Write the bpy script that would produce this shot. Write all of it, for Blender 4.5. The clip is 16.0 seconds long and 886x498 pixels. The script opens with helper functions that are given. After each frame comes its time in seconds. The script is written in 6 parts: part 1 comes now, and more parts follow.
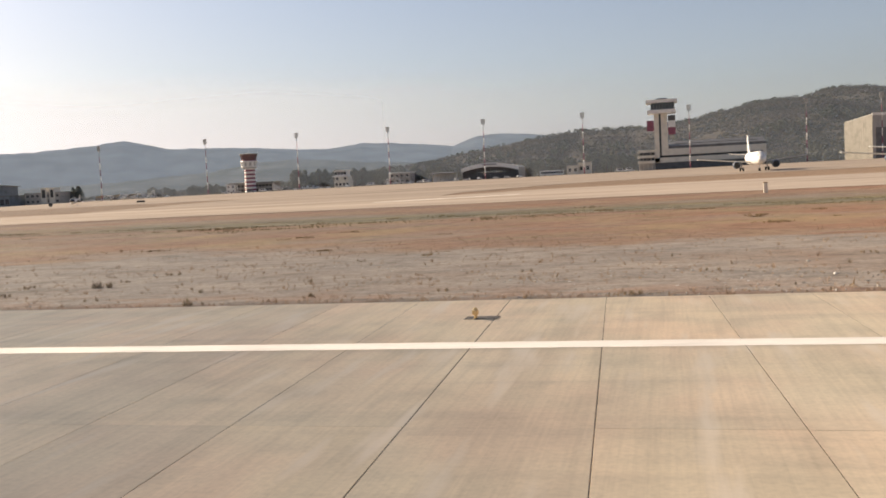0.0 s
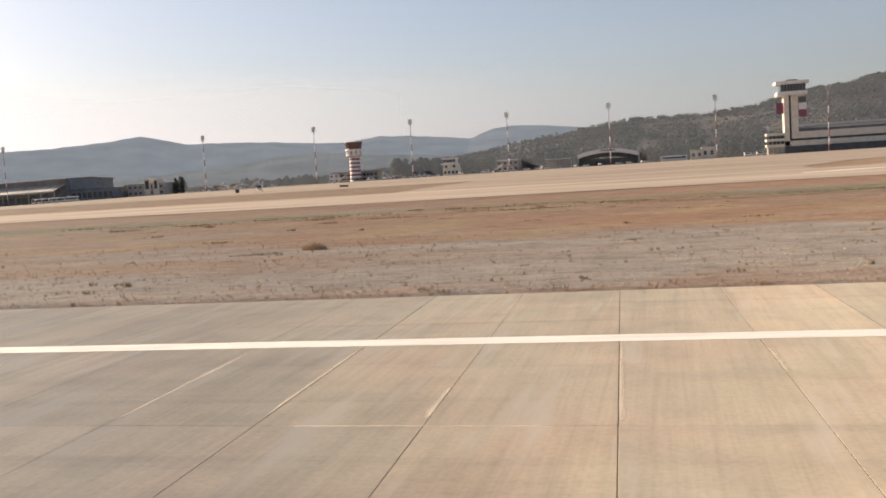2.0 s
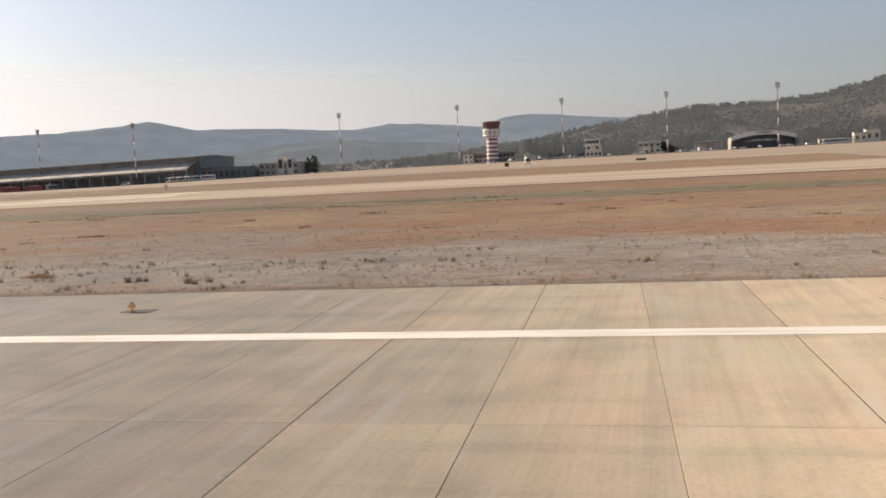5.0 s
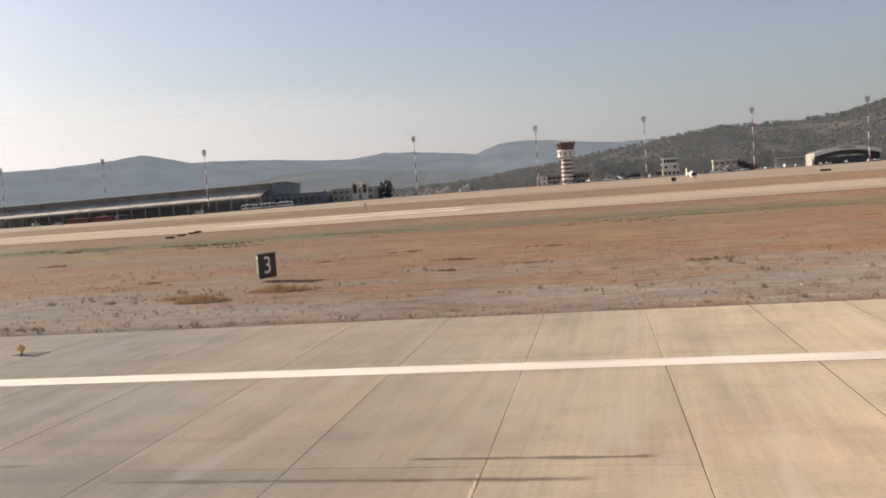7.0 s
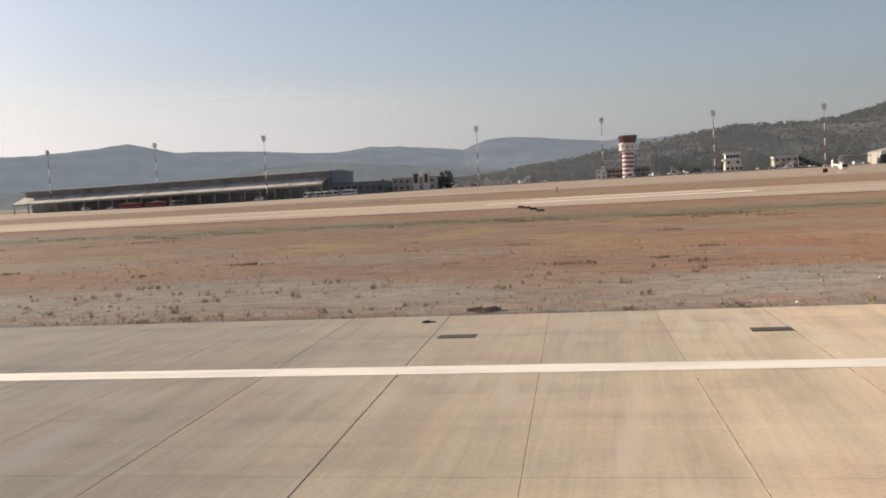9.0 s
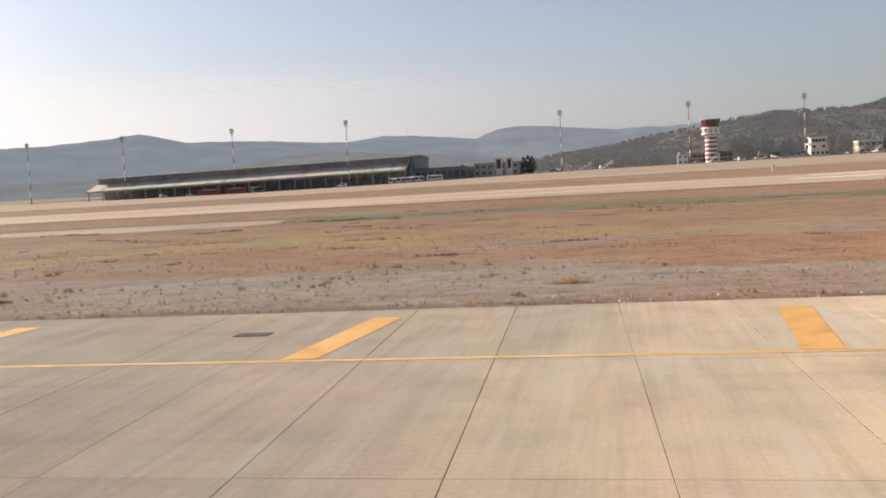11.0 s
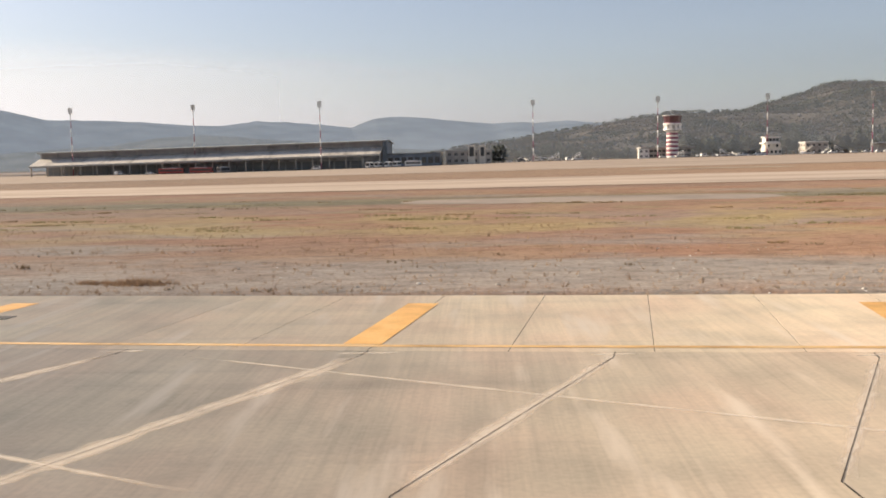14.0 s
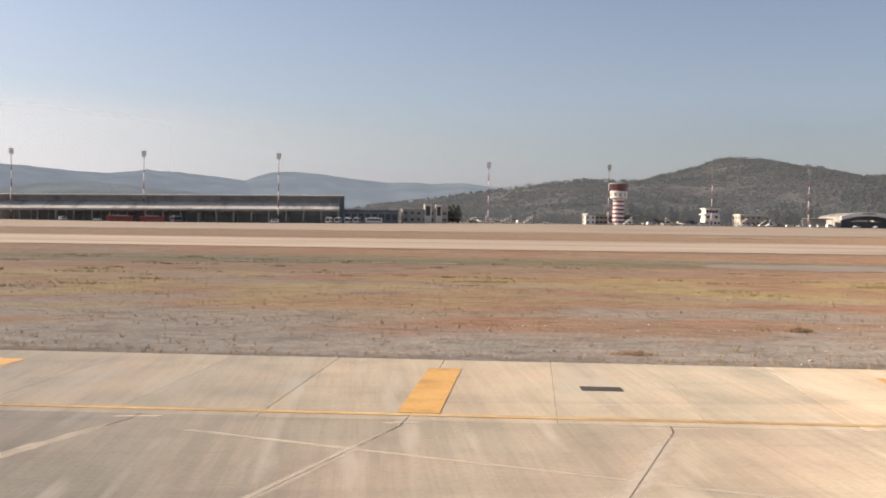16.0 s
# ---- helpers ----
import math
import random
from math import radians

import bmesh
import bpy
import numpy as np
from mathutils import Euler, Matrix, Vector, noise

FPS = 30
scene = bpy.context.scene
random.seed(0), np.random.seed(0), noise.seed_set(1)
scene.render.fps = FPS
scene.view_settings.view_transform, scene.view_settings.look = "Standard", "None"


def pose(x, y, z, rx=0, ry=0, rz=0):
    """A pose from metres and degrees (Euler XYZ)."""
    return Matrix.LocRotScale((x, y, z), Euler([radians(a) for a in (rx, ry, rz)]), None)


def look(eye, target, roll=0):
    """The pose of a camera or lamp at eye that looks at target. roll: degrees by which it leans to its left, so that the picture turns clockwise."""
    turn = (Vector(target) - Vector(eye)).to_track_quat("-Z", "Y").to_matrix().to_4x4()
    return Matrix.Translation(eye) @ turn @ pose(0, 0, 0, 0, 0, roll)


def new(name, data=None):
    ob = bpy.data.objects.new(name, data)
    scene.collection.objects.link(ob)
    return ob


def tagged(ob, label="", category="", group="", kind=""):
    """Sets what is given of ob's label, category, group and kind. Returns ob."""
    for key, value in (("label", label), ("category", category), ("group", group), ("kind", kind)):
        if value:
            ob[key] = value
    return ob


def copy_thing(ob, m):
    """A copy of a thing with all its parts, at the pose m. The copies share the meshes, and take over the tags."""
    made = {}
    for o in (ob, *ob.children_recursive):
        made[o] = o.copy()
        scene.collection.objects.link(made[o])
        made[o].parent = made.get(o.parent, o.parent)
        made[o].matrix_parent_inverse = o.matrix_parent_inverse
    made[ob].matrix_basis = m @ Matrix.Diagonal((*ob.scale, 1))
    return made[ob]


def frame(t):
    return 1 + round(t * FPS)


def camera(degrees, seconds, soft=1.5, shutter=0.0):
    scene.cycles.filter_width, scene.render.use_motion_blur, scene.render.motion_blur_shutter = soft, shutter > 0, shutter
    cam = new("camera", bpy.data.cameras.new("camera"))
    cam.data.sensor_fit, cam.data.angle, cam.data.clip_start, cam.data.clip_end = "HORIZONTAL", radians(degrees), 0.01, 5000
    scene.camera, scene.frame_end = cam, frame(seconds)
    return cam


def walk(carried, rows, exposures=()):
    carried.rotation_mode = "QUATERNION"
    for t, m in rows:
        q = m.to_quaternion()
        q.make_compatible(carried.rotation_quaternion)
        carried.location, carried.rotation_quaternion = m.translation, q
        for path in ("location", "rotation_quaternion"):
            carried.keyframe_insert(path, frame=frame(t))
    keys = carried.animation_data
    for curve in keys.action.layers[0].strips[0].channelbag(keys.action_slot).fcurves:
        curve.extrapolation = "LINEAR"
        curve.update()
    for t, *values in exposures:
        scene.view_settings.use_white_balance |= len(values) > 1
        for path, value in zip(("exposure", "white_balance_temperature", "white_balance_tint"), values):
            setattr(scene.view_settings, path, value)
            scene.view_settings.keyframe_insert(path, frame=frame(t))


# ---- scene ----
cam = camera(49.29, 16.0, 1.8)
PATH = [
    (0.0, pose(26.633, 0.000, 4.027, 86.001, 2.911, 12.813)),
    (0.5, pose(8.133, 0.021, 4.027, 86.114, 2.993, 13.191)),
    (1.0, pose(-10.029, 0.096, 4.027, 85.931, 3.405, 13.472)),
    (1.5, pose(-27.846, 0.235, 4.027, 85.809, 3.711, 13.446)),
    (2.0, pose(-45.345, 0.322, 4.027, 85.628, 3.471, 13.042)),
    (2.5, pose(-62.528, 0.389, 4.027, 85.593, 3.307, 12.677)),
    (3.0, pose(-79.373, 0.471, 4.027, 85.504, 3.166, 12.600)),
    (3.5, pose(-95.856, 0.582, 4.027, 85.232, 3.076, 12.705)),
    (4.0, pose(-111.960, 0.681, 4.027, 84.984, 3.062, 12.707)),
    (6.5, pose(-186.714, 1.343, 4.027, 85.196, 3.290, 11.619)),
    (7.0, pose(-200.540, 1.587, 4.027, 86.602, 4.041, 11.599)),
    (7.5, pose(-214.019, 1.720, 4.027, 87.153, 3.784, 10.859)),
    (8.0, pose(-227.209, 1.938, 4.027, 87.111, 3.452, 10.222)),
    (8.5, pose(-240.149, 2.087, 4.027, 86.777, 3.095, 9.958)),
    (9.0, pose(-252.846, 2.270, 4.027, 86.275, 2.955, 10.167)),
    (9.5, pose(-265.181, 2.562, 4.027, 85.893, 2.956, 10.715)),
    (10.0, pose(-277.081, 2.767, 4.027, 85.760, 3.259, 11.246)),
    (12.5, pose(-332.588, 2.881, 4.027, 85.365, 2.252, 6.760)),
    (13.0, pose(-343.020, 3.367, 4.027, 85.168, 1.707, 5.320)),
    (13.5, pose(-353.253, 4.062, 4.027, 84.960, 1.269, 3.927)),
    (14.0, pose(-363.646, 4.939, 4.027, 84.820, 1.237, 2.222)),
    (14.5, pose(-373.999, 6.022, 4.027, 84.893, 0.871, 0.341)),
    (15.0, pose(-384.126, 7.249, 4.027, 85.603, -0.051, -1.243)),
    (15.5, pose(-393.817, 8.593, 4.027, 87.293, -0.835, -2.786)),
    (16.0, pose(-403.393, 10.028, 4.027, 88.304, -1.069, -4.506)),
]
STOPS = [                           # seconds, stops, kelvin, tint
    (0.0, 0.95, 6530, 10.3), (1.0, 1.03, 6560, 11), (2.0, 0.97, 6560, 11), (3.0, 0.85, 6560, 11), (4.0, 0.88, 6500, 10.3), (7.0, 0.84, 6470, 10.3),
    (9.0, 0.78, 6420, 10), (10.0, 0.85, 6450, 10.3), (12.5, 1.12, 6450, 11), (14.5, 1.06, 6350, 10.3), (15.5, 1.0, 6280, 11), (16.0, 1.0, 6280, 11),
]
walk(cam, PATH, STOPS)
# ================= world and light =================
SUN_EL, SUN_AZ = 23.0, -68.0        # degrees; azimuth from +y towards +x
sun_dir = Vector((math.sin(radians(SUN_AZ)) * math.cos(radians(SUN_EL)), math.cos(radians(SUN_AZ)) * math.cos(radians(SUN_EL)), math.sin(radians(SUN_EL))))
world = bpy.data.worlds.new("world")
scene.world = world
world.use_nodes = True
wn = world.node_tree.nodes
sky = wn.new("ShaderNodeTexSky")
sky.sky_type, sky.sun_disc = "NISHITA", False
sky.sun_elevation, sky.sun_rotation = radians(SUN_EL), radians(SUN_AZ)
sky.air_density, sky.dust_density, sky.ozone_density = 1.0, 1.3, 1.3
grey = wn.new("ShaderNodeHueSaturation")          # dusty air: paler colours
grey.inputs["Saturation"].default_value = 0.76
warm = wn.new("ShaderNodeMix")
warm.data_type, warm.blend_type = "RGBA", "MULTIPLY"
warm.inputs[0].default_value, warm.inputs[7].default_value = 1.0, (1.01, 0.98, 1.04, 1)
world.node_tree.links.new(sky.outputs[0], grey.inputs["Color"])
world.node_tree.links.new(grey.outputs[0], warm.inputs[6])
split = wn.new("ShaderNodeSeparateColor")         # haze along the horizon greys the yellow out
join = wn.new("ShaderNodeCombineColor")
floor_blue = wn.new("ShaderNodeMath")
floor_blue.operation, floor_blue.inputs[1].default_value = "MULTIPLY", 0.97
keep_blue = wn.new("ShaderNodeMath")
keep_blue.operation = "MAXIMUM"
for a, b in ((warm.outputs[2], split.inputs[0]), (split.outputs[0], join.inputs[0]), (split.outputs[1], join.inputs[1]), (split.outputs[1], floor_blue.inputs[0]), (split.outputs[2], keep_blue.inputs[0]), (floor_blue.outputs[0], keep_blue.inputs[1]), (keep_blue.outputs[0], join.inputs[2]), (join.outputs[0], wn["Background"].inputs[0])):
    world.node_tree.links.new(a, b)
wn["Background"].inputs[1].default_value = 0.058
sun_data = bpy.data.lights.new("sun", "SUN")
sun_data.energy, sun_data.angle, sun_data.color = 4.9, radians(0.6), (1.0, 0.82, 0.60)
sun = new("sun", sun_data)
sun.matrix_world = look((0, 0, 200), Vector((0, 0, 200)) - sun_dir)


# ================= materials =================
def nodes_of(name):
    m = bpy.data.materials.new(name)
    m.use_nodes = True
    nt = m.node_tree
    return m, nt, nt.nodes, nt.links, nt.nodes["Principled BSDF"]


def noise_node(nt, scale, detail=4, stretch=(1, 1, 1), space="pos"):
    mp = nt.nodes.new("ShaderNodeMapping")
    mp.inputs["Scale"].default_value = stretch
    if space == "pos":
        g = nt.nodes.new("ShaderNodeNewGeometry")
        nt.links.new(g.outputs["Position"], mp.inputs[0])
    else:
        g = nt.nodes.new("ShaderNodeTexCoord")
        nt.links.new(g.outputs["Object"], mp.inputs[0])
    n = nt.nodes.new("ShaderNodeTexNoise")
    n.inputs["Scale"].default_value, n.inputs["Detail"].default_value = scale, detail
    nt.links.new(mp.outputs[0], n.inputs["Vector"])
    return n.outputs[0]


def ramp_node(nt, fac, stops, mode="LINEAR"):
    r = nt.nodes.new("ShaderNodeValToRGB")
    r.color_ramp.interpolation = mode
    el = r.color_ramp.elements
    while len(el) < len(stops):
        el.new(0.5)
    for e, (p, c) in zip(el, stops):
        e.position, e.color = p, (*c, 1) if len(c) == 3 else c
    nt.links.new(fac, r.inputs[0])
    return r.outputs[0]


def mix_node(nt, fac, a, b, mode="MIX"):
    m = nt.nodes.new("ShaderNodeMix")
    m.data_type, m.blend_type = "RGBA", mode
    for sock, v in ((m.inputs[0], fac), (m.inputs[6], a), (m.inputs[7], b)):
        if isinstance(v, (int, float)):
            sock.default_value = v
        elif isinstance(v, tuple):
            sock.default_value = (*v, 1)
        else:
            nt.links.new(v, sock)
    return m.outputs[2]


def math_node(nt, op, a, b=0.0, c=0.0):
    m = nt.nodes.new("ShaderNodeMath")
    m.operation = op
    for sock, v in zip(m.inputs, (a, b, c)):
        if isinstance(v, (int, float)):
            sock.default_value = v
        else:
            nt.links.new(v, sock)
    return m.outputs[0]


def bump_node(nt, height, strength, dist, bsdf):
    b = nt.nodes.new("ShaderNodeBump")
    b.inputs["Strength"].default_value, b.inputs["Distance"].default_value = strength, dist
    nt.links.new(height, b.inputs["Height"])
    nt.links.new(b.outputs[0], bsdf.inputs["Normal"])


def surface(name, color, rough=0.6, metal=0.0, vary=0.12, scale=0.6, stretch=(1, 1, 1), tint=None, rnd=0.0, bump=0.0, spec=0.4):
    """A worn plain surface: base colour, grain at two scales, a little dirt."""
    m, nt, n, l, b = nodes_of(name)
    big = noise_node(nt, scale, 5, stretch)
    fine = noise_node(nt, scale * 11, 3, stretch)
    dark = tuple(c * (1 - 2.2 * vary) for c in color)
    light = tuple(min(1, c * (1 + vary)) for c in color)
    col = ramp_node(nt, big, [(0.3, dark), (0.5, color), (0.72, tint or light)])
    grain = ramp_node(nt, fine, [(0.35, (1 - vary, 1 - vary, 1 - vary)), (0.65, (1 + 0 * vary, 1, 1))])
    col = mix_node(nt, 1.0, col, grain, "MULTIPLY")
    if rnd:
        oi = n.new("ShaderNodeObjectInfo")
        tone = ramp_node(nt, oi.outputs["Random"], [(0.0, (1 - rnd,) * 3), (1.0, (1, 1, 1))])
        col = mix_node(nt, 1.0, col, tone, "MULTIPLY")
    l.new(col, b.inputs["Base Color"])
    b.inputs["Roughness"].default_value, b.inputs["Metallic"].default_value = rough, metal
    b.inputs["Specular IOR Level"].default_value = spec
    if bump:
        bump_node(nt, fine, 0.5, bump, b)
    return m


def concrete_runway(name, island, tones, contrast=1.0):
    """Brushed pavement concrete: panel tints, broom streaks across, tyre streaks along, stains and pale wear."""
    m, nt, n, l, b = nodes_of(name)
    stain = noise_node(nt, 0.16, 7)
    streak = noise_node(nt, 1.0, 4, (0.9, 0.07, 1))
    comb = noise_node(nt, 1.0, 4, (4.5, 0.12, 1))
    hair = noise_node(nt, 1.0, 2, (17.0, 0.4, 1))
    fine = noise_node(nt, 9.0, 5)
    tyre = noise_node(nt, 1.0, 4, (0.05, 1.1, 1))
    blot = noise_node(nt, 0.55, 6)
    hue = noise_node(nt, 1.0, 4, (0.35, 0.22, 1))
    wash = noise_node(nt, 1.0, 6, (1.3, 0.16, 1))
    col = ramp_node(nt, stain, [(p, c) for p, c in zip((0.32, 0.5, 0.68), tones)])
    k = contrast
    col = mix_node(nt, 1.0, col, ramp_node(nt, hue, [(0.36, (0.975, 1.0, 1.0)), (0.5, (1, 1, 1)), (0.64, (1.02, 0.98, 0.98))]), "MULTIPLY")
    col = mix_node(nt, 1.0, col, ramp_node(nt, streak, [(0.34, (1 - 0.13 * k, 1 - 0.12 * k, 1 - 0.115 * k)), (0.45, (1 - 0.03 * k,) * 3), (0.55, (1.0, 1.0, 1.0)), (0.66, (1 + 0.06 * k, 1 + 0.055 * k, 1 + 0.045 * k))]), "MULTIPLY")
    col = mix_node(nt, 1.0, col, ramp_node(nt, comb, [(0.32, (1 - 0.08 * k,) * 3), (0.5, (1, 1, 1)), (0.68, (1 + 0.04 * k,) * 3)]), "MULTIPLY")
    col = mix_node(nt, 1.0, col, ramp_node(nt, hair, [(0.32, (1 - 0.05 * k,) * 3), (0.6, (1.015, 1.015, 1.015))]), "MULTIPLY")
    col = mix_node(nt, 1.0, col, ramp_node(nt, fine, [(0.3, (0.90, 0.90, 0.90)), (0.6, (1, 1, 1))]), "MULTIPLY")
    col = mix_node(nt, 1.0, col, ramp_node(nt, tyre, [(0.30, (0.90, 0.90, 0.91)), (0.45, (1, 1, 1)), (0.70, (1, 1, 1)), (0.80, (1.08, 1.08, 1.07))]), "MULTIPLY")
    col = mix_node(nt, 1.0, col, ramp_node(nt, blot, [(0.36, (0.90, 0.905, 0.91)), (0.5, (1, 1, 1)), (0.66, (1.04, 1.04, 1.03))]), "MULTIPLY")
    pale = ramp_node(nt, wash, [(0.56, (0, 0, 0)), (0.68, (0.72, 0.72, 0.72))])
    col = mix_node(nt, pale, col, (0.79, 0.69, 0.56))
    if island:
        g = n.new("ShaderNodeNewGeometry")
        rnd = g.outputs["Random Per Island"]
    else:
        rnd = n.new("ShaderNodeObjectInfo").outputs["Random"]
    col = mix_node(nt, 1.0, col, ramp_node(nt, rnd, [(0.0, (0.86, 0.875, 0.885)), (0.5, (0.95, 0.95, 0.945)), (1.0, (1, 0.985, 0.96))]), "MULTIPLY")
    l.new(col, b.inputs["Base Color"])
    b.inputs["Roughness"].default_value = 0.85
    b.inputs["Specular IOR Level"].default_value = 0.15
    b.inputs["Diffuse Roughness"].default_value = 1.0
    bump_node(nt, fine, 0.25, 0.004, b)
    return m


def worn_patch(name, color):
    """Mortar worn away towards its borders: the mesh attribute "wear" is 1 where it is whole."""
    m, nt, n, l, b = nodes_of(name)
    at = n.new("ShaderNodeAttribute")
    at.attribute_name = "wear"
    rag = noise_node(nt, 1.7, 8)
    fac = math_node(nt, "MULTIPLY_ADD", math_node(nt, "SUBTRACT", rag, 0.5), 1.5, at.outputs["Fac"])
    l.new(ramp_node(nt, fac, [(0.15, (0, 0, 0)), (0.85, (0.58, 0.58, 0.58))]), b.inputs["Alpha"])
    tone = noise_node(nt, 7.0, 4)
    l.new(ramp_node(nt, tone, [(0.3, tuple(c * 0.88 for c in color)), (0.7, color)]), b.inputs["Base Color"])
    b.inputs["Roughness"].default_value = 0.85
    return m


def dry_field(name):
    """Airfield ground: gravel verge, then rusty and straw-coloured grass, bare grey patches and a green belt along the drain."""
    m, nt, n, l, b = nodes_of(name)
    g = n.new("ShaderNodeNewGeometry")
    sp = n.new("ShaderNodeSeparateXYZ")
    l.new(g.outputs["Position"], sp.inputs[0])

    def band(v, stops, low, high):
        r = n.new("ShaderNodeMapRange")
        r.inputs[1].default_value, r.inputs[2].default_value = low, high
        l.new(v, r.inputs[0])
        return ramp_node(nt, r.outputs[0], [(p, (c, c, c)) for p, c in stops])

    def spread(v, a, c, top=1.0):
        return ramp_node(nt, v, [(a, (0, 0, 0)), (c, (top, top, top))])
    wob = noise_node(nt, 1.0, 7, (0.05, 0.09, 1))
    wob2 = noise_node(nt, 1.0, 6, (0.35, 0.6, 1))
    y = math_node(nt, "MULTIPLY_ADD", math_node(nt, "SUBTRACT", wob, 0.5), 26.0, sp.outputs[1])
    y = math_node(nt, "MULTIPLY_ADD", math_node(nt, "SUBTRACT", wob2, 0.5), 7.0, y)
    rust, straw, pale, soil, olive, grey = (0.345, 0.200, 0.130), (0.365, 0.242, 0.156), (0.395, 0.338, 0.284), (0.30, 0.203, 0.146), (0.190, 0.178, 0.118), (0.325, 0.288, 0.250)
    mid = noise_node(nt, 0.10, 8)
    wide = noise_node(nt, 1.0, 5, (0.016, 0.045, 1))
    far = noise_node(nt, 1.0, 6, (0.05, 0.11, 2))
    tone = noise_node(nt, 1.0, 7, (0.13, 0.30, 1))
    col = mix_node(nt, spread(mid, 0.42, 0.60), rust, straw)
    col = mix_node(nt, spread(wide, 0.46, 0.60, 0.9), col, soil)
    bare = math_node(nt, "MULTIPLY", spread(far, 0.50, 0.60, 0.95), band(y, [(0.0, 1), (0.2, 0.6), (0.5, 0.25), (0.66, 0.2), (0.72, 0.85), (0.85, 0.7), (1.0, 0.1)], 40, 125))
    col = mix_node(nt, bare, col, grey)
    end = math_node(nt, "MULTIPLY", band(sp.outputs[0], [(0.0, 1), (0.5, 1), (1.0, 0)], -520, -300), band(y, [(0.0, 1), (0.6, 0.8), (1.0, 0)], 38, 88))
    col = mix_node(nt, math_node(nt, "MULTIPLY", spread(far, 0.46, 0.57, 0.75), end), col, grey)
    near_drain = math_node(nt, "MULTIPLY_ADD", math_node(nt, "SUBTRACT", wob2, 0.5), 5.0, sp.outputs[1])
    grass = math_node(nt, "MULTIPLY", spread(wide, 0.25, 0.47), band(near_drain, [(0.0, 0), (0.34, 0.1), (0.39, 0.95), (0.56, 0.85), (0.72, 0.15), (1.0, 0)], 80, 125))
    col = mix_node(nt, grass, col, olive)
    clump = math_node(nt, "MULTIPLY", spread(tone, 0.54, 0.62, 0.8), band(y, [(0.0, 0), (0.3, 0.7), (0.75, 0.9), (1.0, 0)], 55, 125))
    col = mix_node(nt, clump, col, (0.285, 0.235, 0.130))
    gold = math_node(nt, "MULTIPLY", spread(mid, 0.53, 0.63, 0.8), band(y, [(0.0, 0), (0.3, 0.8), (0.6, 0.8), (1.0, 0)], 56, 98))
    west = band(sp.outputs[0], [(0.0, 1), (1.0, 0)], -330, -240)
    col = mix_node(nt, gold, col, (0.41, 0.285, 0.155))
    dry = math_node(nt, "MULTIPLY", spread(mid, 0.43, 0.56, 0.85), band(y, [(0.0, 0), (0.25, 0.8), (0.7, 0.9), (1.0, 0)], 52, 84))
    col = mix_node(nt, math_node(nt, "MULTIPLY", dry, west), col, (0.40, 0.305, 0.145))
    col = mix_node(nt, band(y, [(0.0, 0), (1.0, 0.85)], 170, 230), col, (0.355, 0.25, 0.165))
    # gravel verge, wider along the first part of the runway
    limit = n.new("ShaderNodeMapRange")
    l.new(sp.outputs[0], limit.inputs[0])
    for k, v in zip((1, 2, 3, 4), (-200.0, -60.0, 44.0, 58.0)):
        limit.inputs[k].default_value = v
    inside = math_node(nt, "SUBTRACT", limit.outputs[0], y)
    stony = mix_node(nt, spread(tone, 0.40, 0.62), grey, pale)
    stony = mix_node(nt, spread(mid, 0.54, 0.68, 0.6), stony, soil)
    reddish = math_node(nt, "MULTIPLY", spread(wob2, 0.44, 0.58, 0.9), band(sp.outputs[1], [(0.0, 1), (0.5, 0.75), (1.0, 0)], 31.6, 37.0))
    stony = mix_node(nt, reddish, stony, (0.37, 0.255, 0.190))
    col = mix_node(nt, band(inside, [(0.0, 0), (1.0, 0.95)], -1.5, 2.5), col, stony)
    ridge_band = math_node(nt, "MULTIPLY", band(near_drain, [(0.0, 0), (0.3, 0.85), (0.7, 0.85), (1.0, 0)], 42, 54), band(sp.outputs[0], [(0.0, 0), (0.25, 1), (0.7, 1), (1.0, 0)], -135, -45))
    col = mix_node(nt, ridge_band, col, (0.335, 0.22, 0.150))
    tuft = noise_node(nt, 1.0, 7, (0.9, 1.3, 1))
    col = mix_node(nt, 1.0, col, ramp_node(nt, tuft, [(0.28, (0.70, 0.67, 0.64)), (0.44, (0.95, 0.945, 0.94)), (0.70, (1.14, 1.13, 1.11))]), "MULTIPLY")
    streaks = noise_node(nt, 1.0, 8, (0.30, 0.5, 1))
    col = mix_node(nt, 1.0, col, ramp_node(nt, streaks, [(0.28, (0.80, 0.79, 0.77)), (0.46, (1, 1, 1)), (0.72, (1.10, 1.09, 1.07))]), "MULTIPLY")
    grit = noise_node(nt, 6.0, 4)
    col = mix_node(nt, 1.0, col, ramp_node(nt, grit, [(0.30, (0.74, 0.74, 0.74)), (0.55, (1, 1, 1)), (0.75, (1.15, 1.15, 1.15))]), "MULTIPLY")
    l.new(col, b.inputs["Base Color"])
    b.inputs["Roughness"].default_value = 0.95
    b.inputs["Specular IOR Level"].default_value = 0.15
    b.inputs["Diffuse Roughness"].default_value = 0.6
    bump_node(nt, grit, 0.9, 0.06, b)
    return m


def blade_mat(name, stops):
    m, nt, n, l, b = nodes_of(name)
    g = n.new("ShaderNodeNewGeometry")
    l.new(ramp_node(nt, g.outputs["Random Per Island"], stops), b.inputs["Base Color"])
    b.inputs["Roughness"].default_value = 1.0
    b.inputs["Specular IOR Level"].default_value = 0.0
    return m


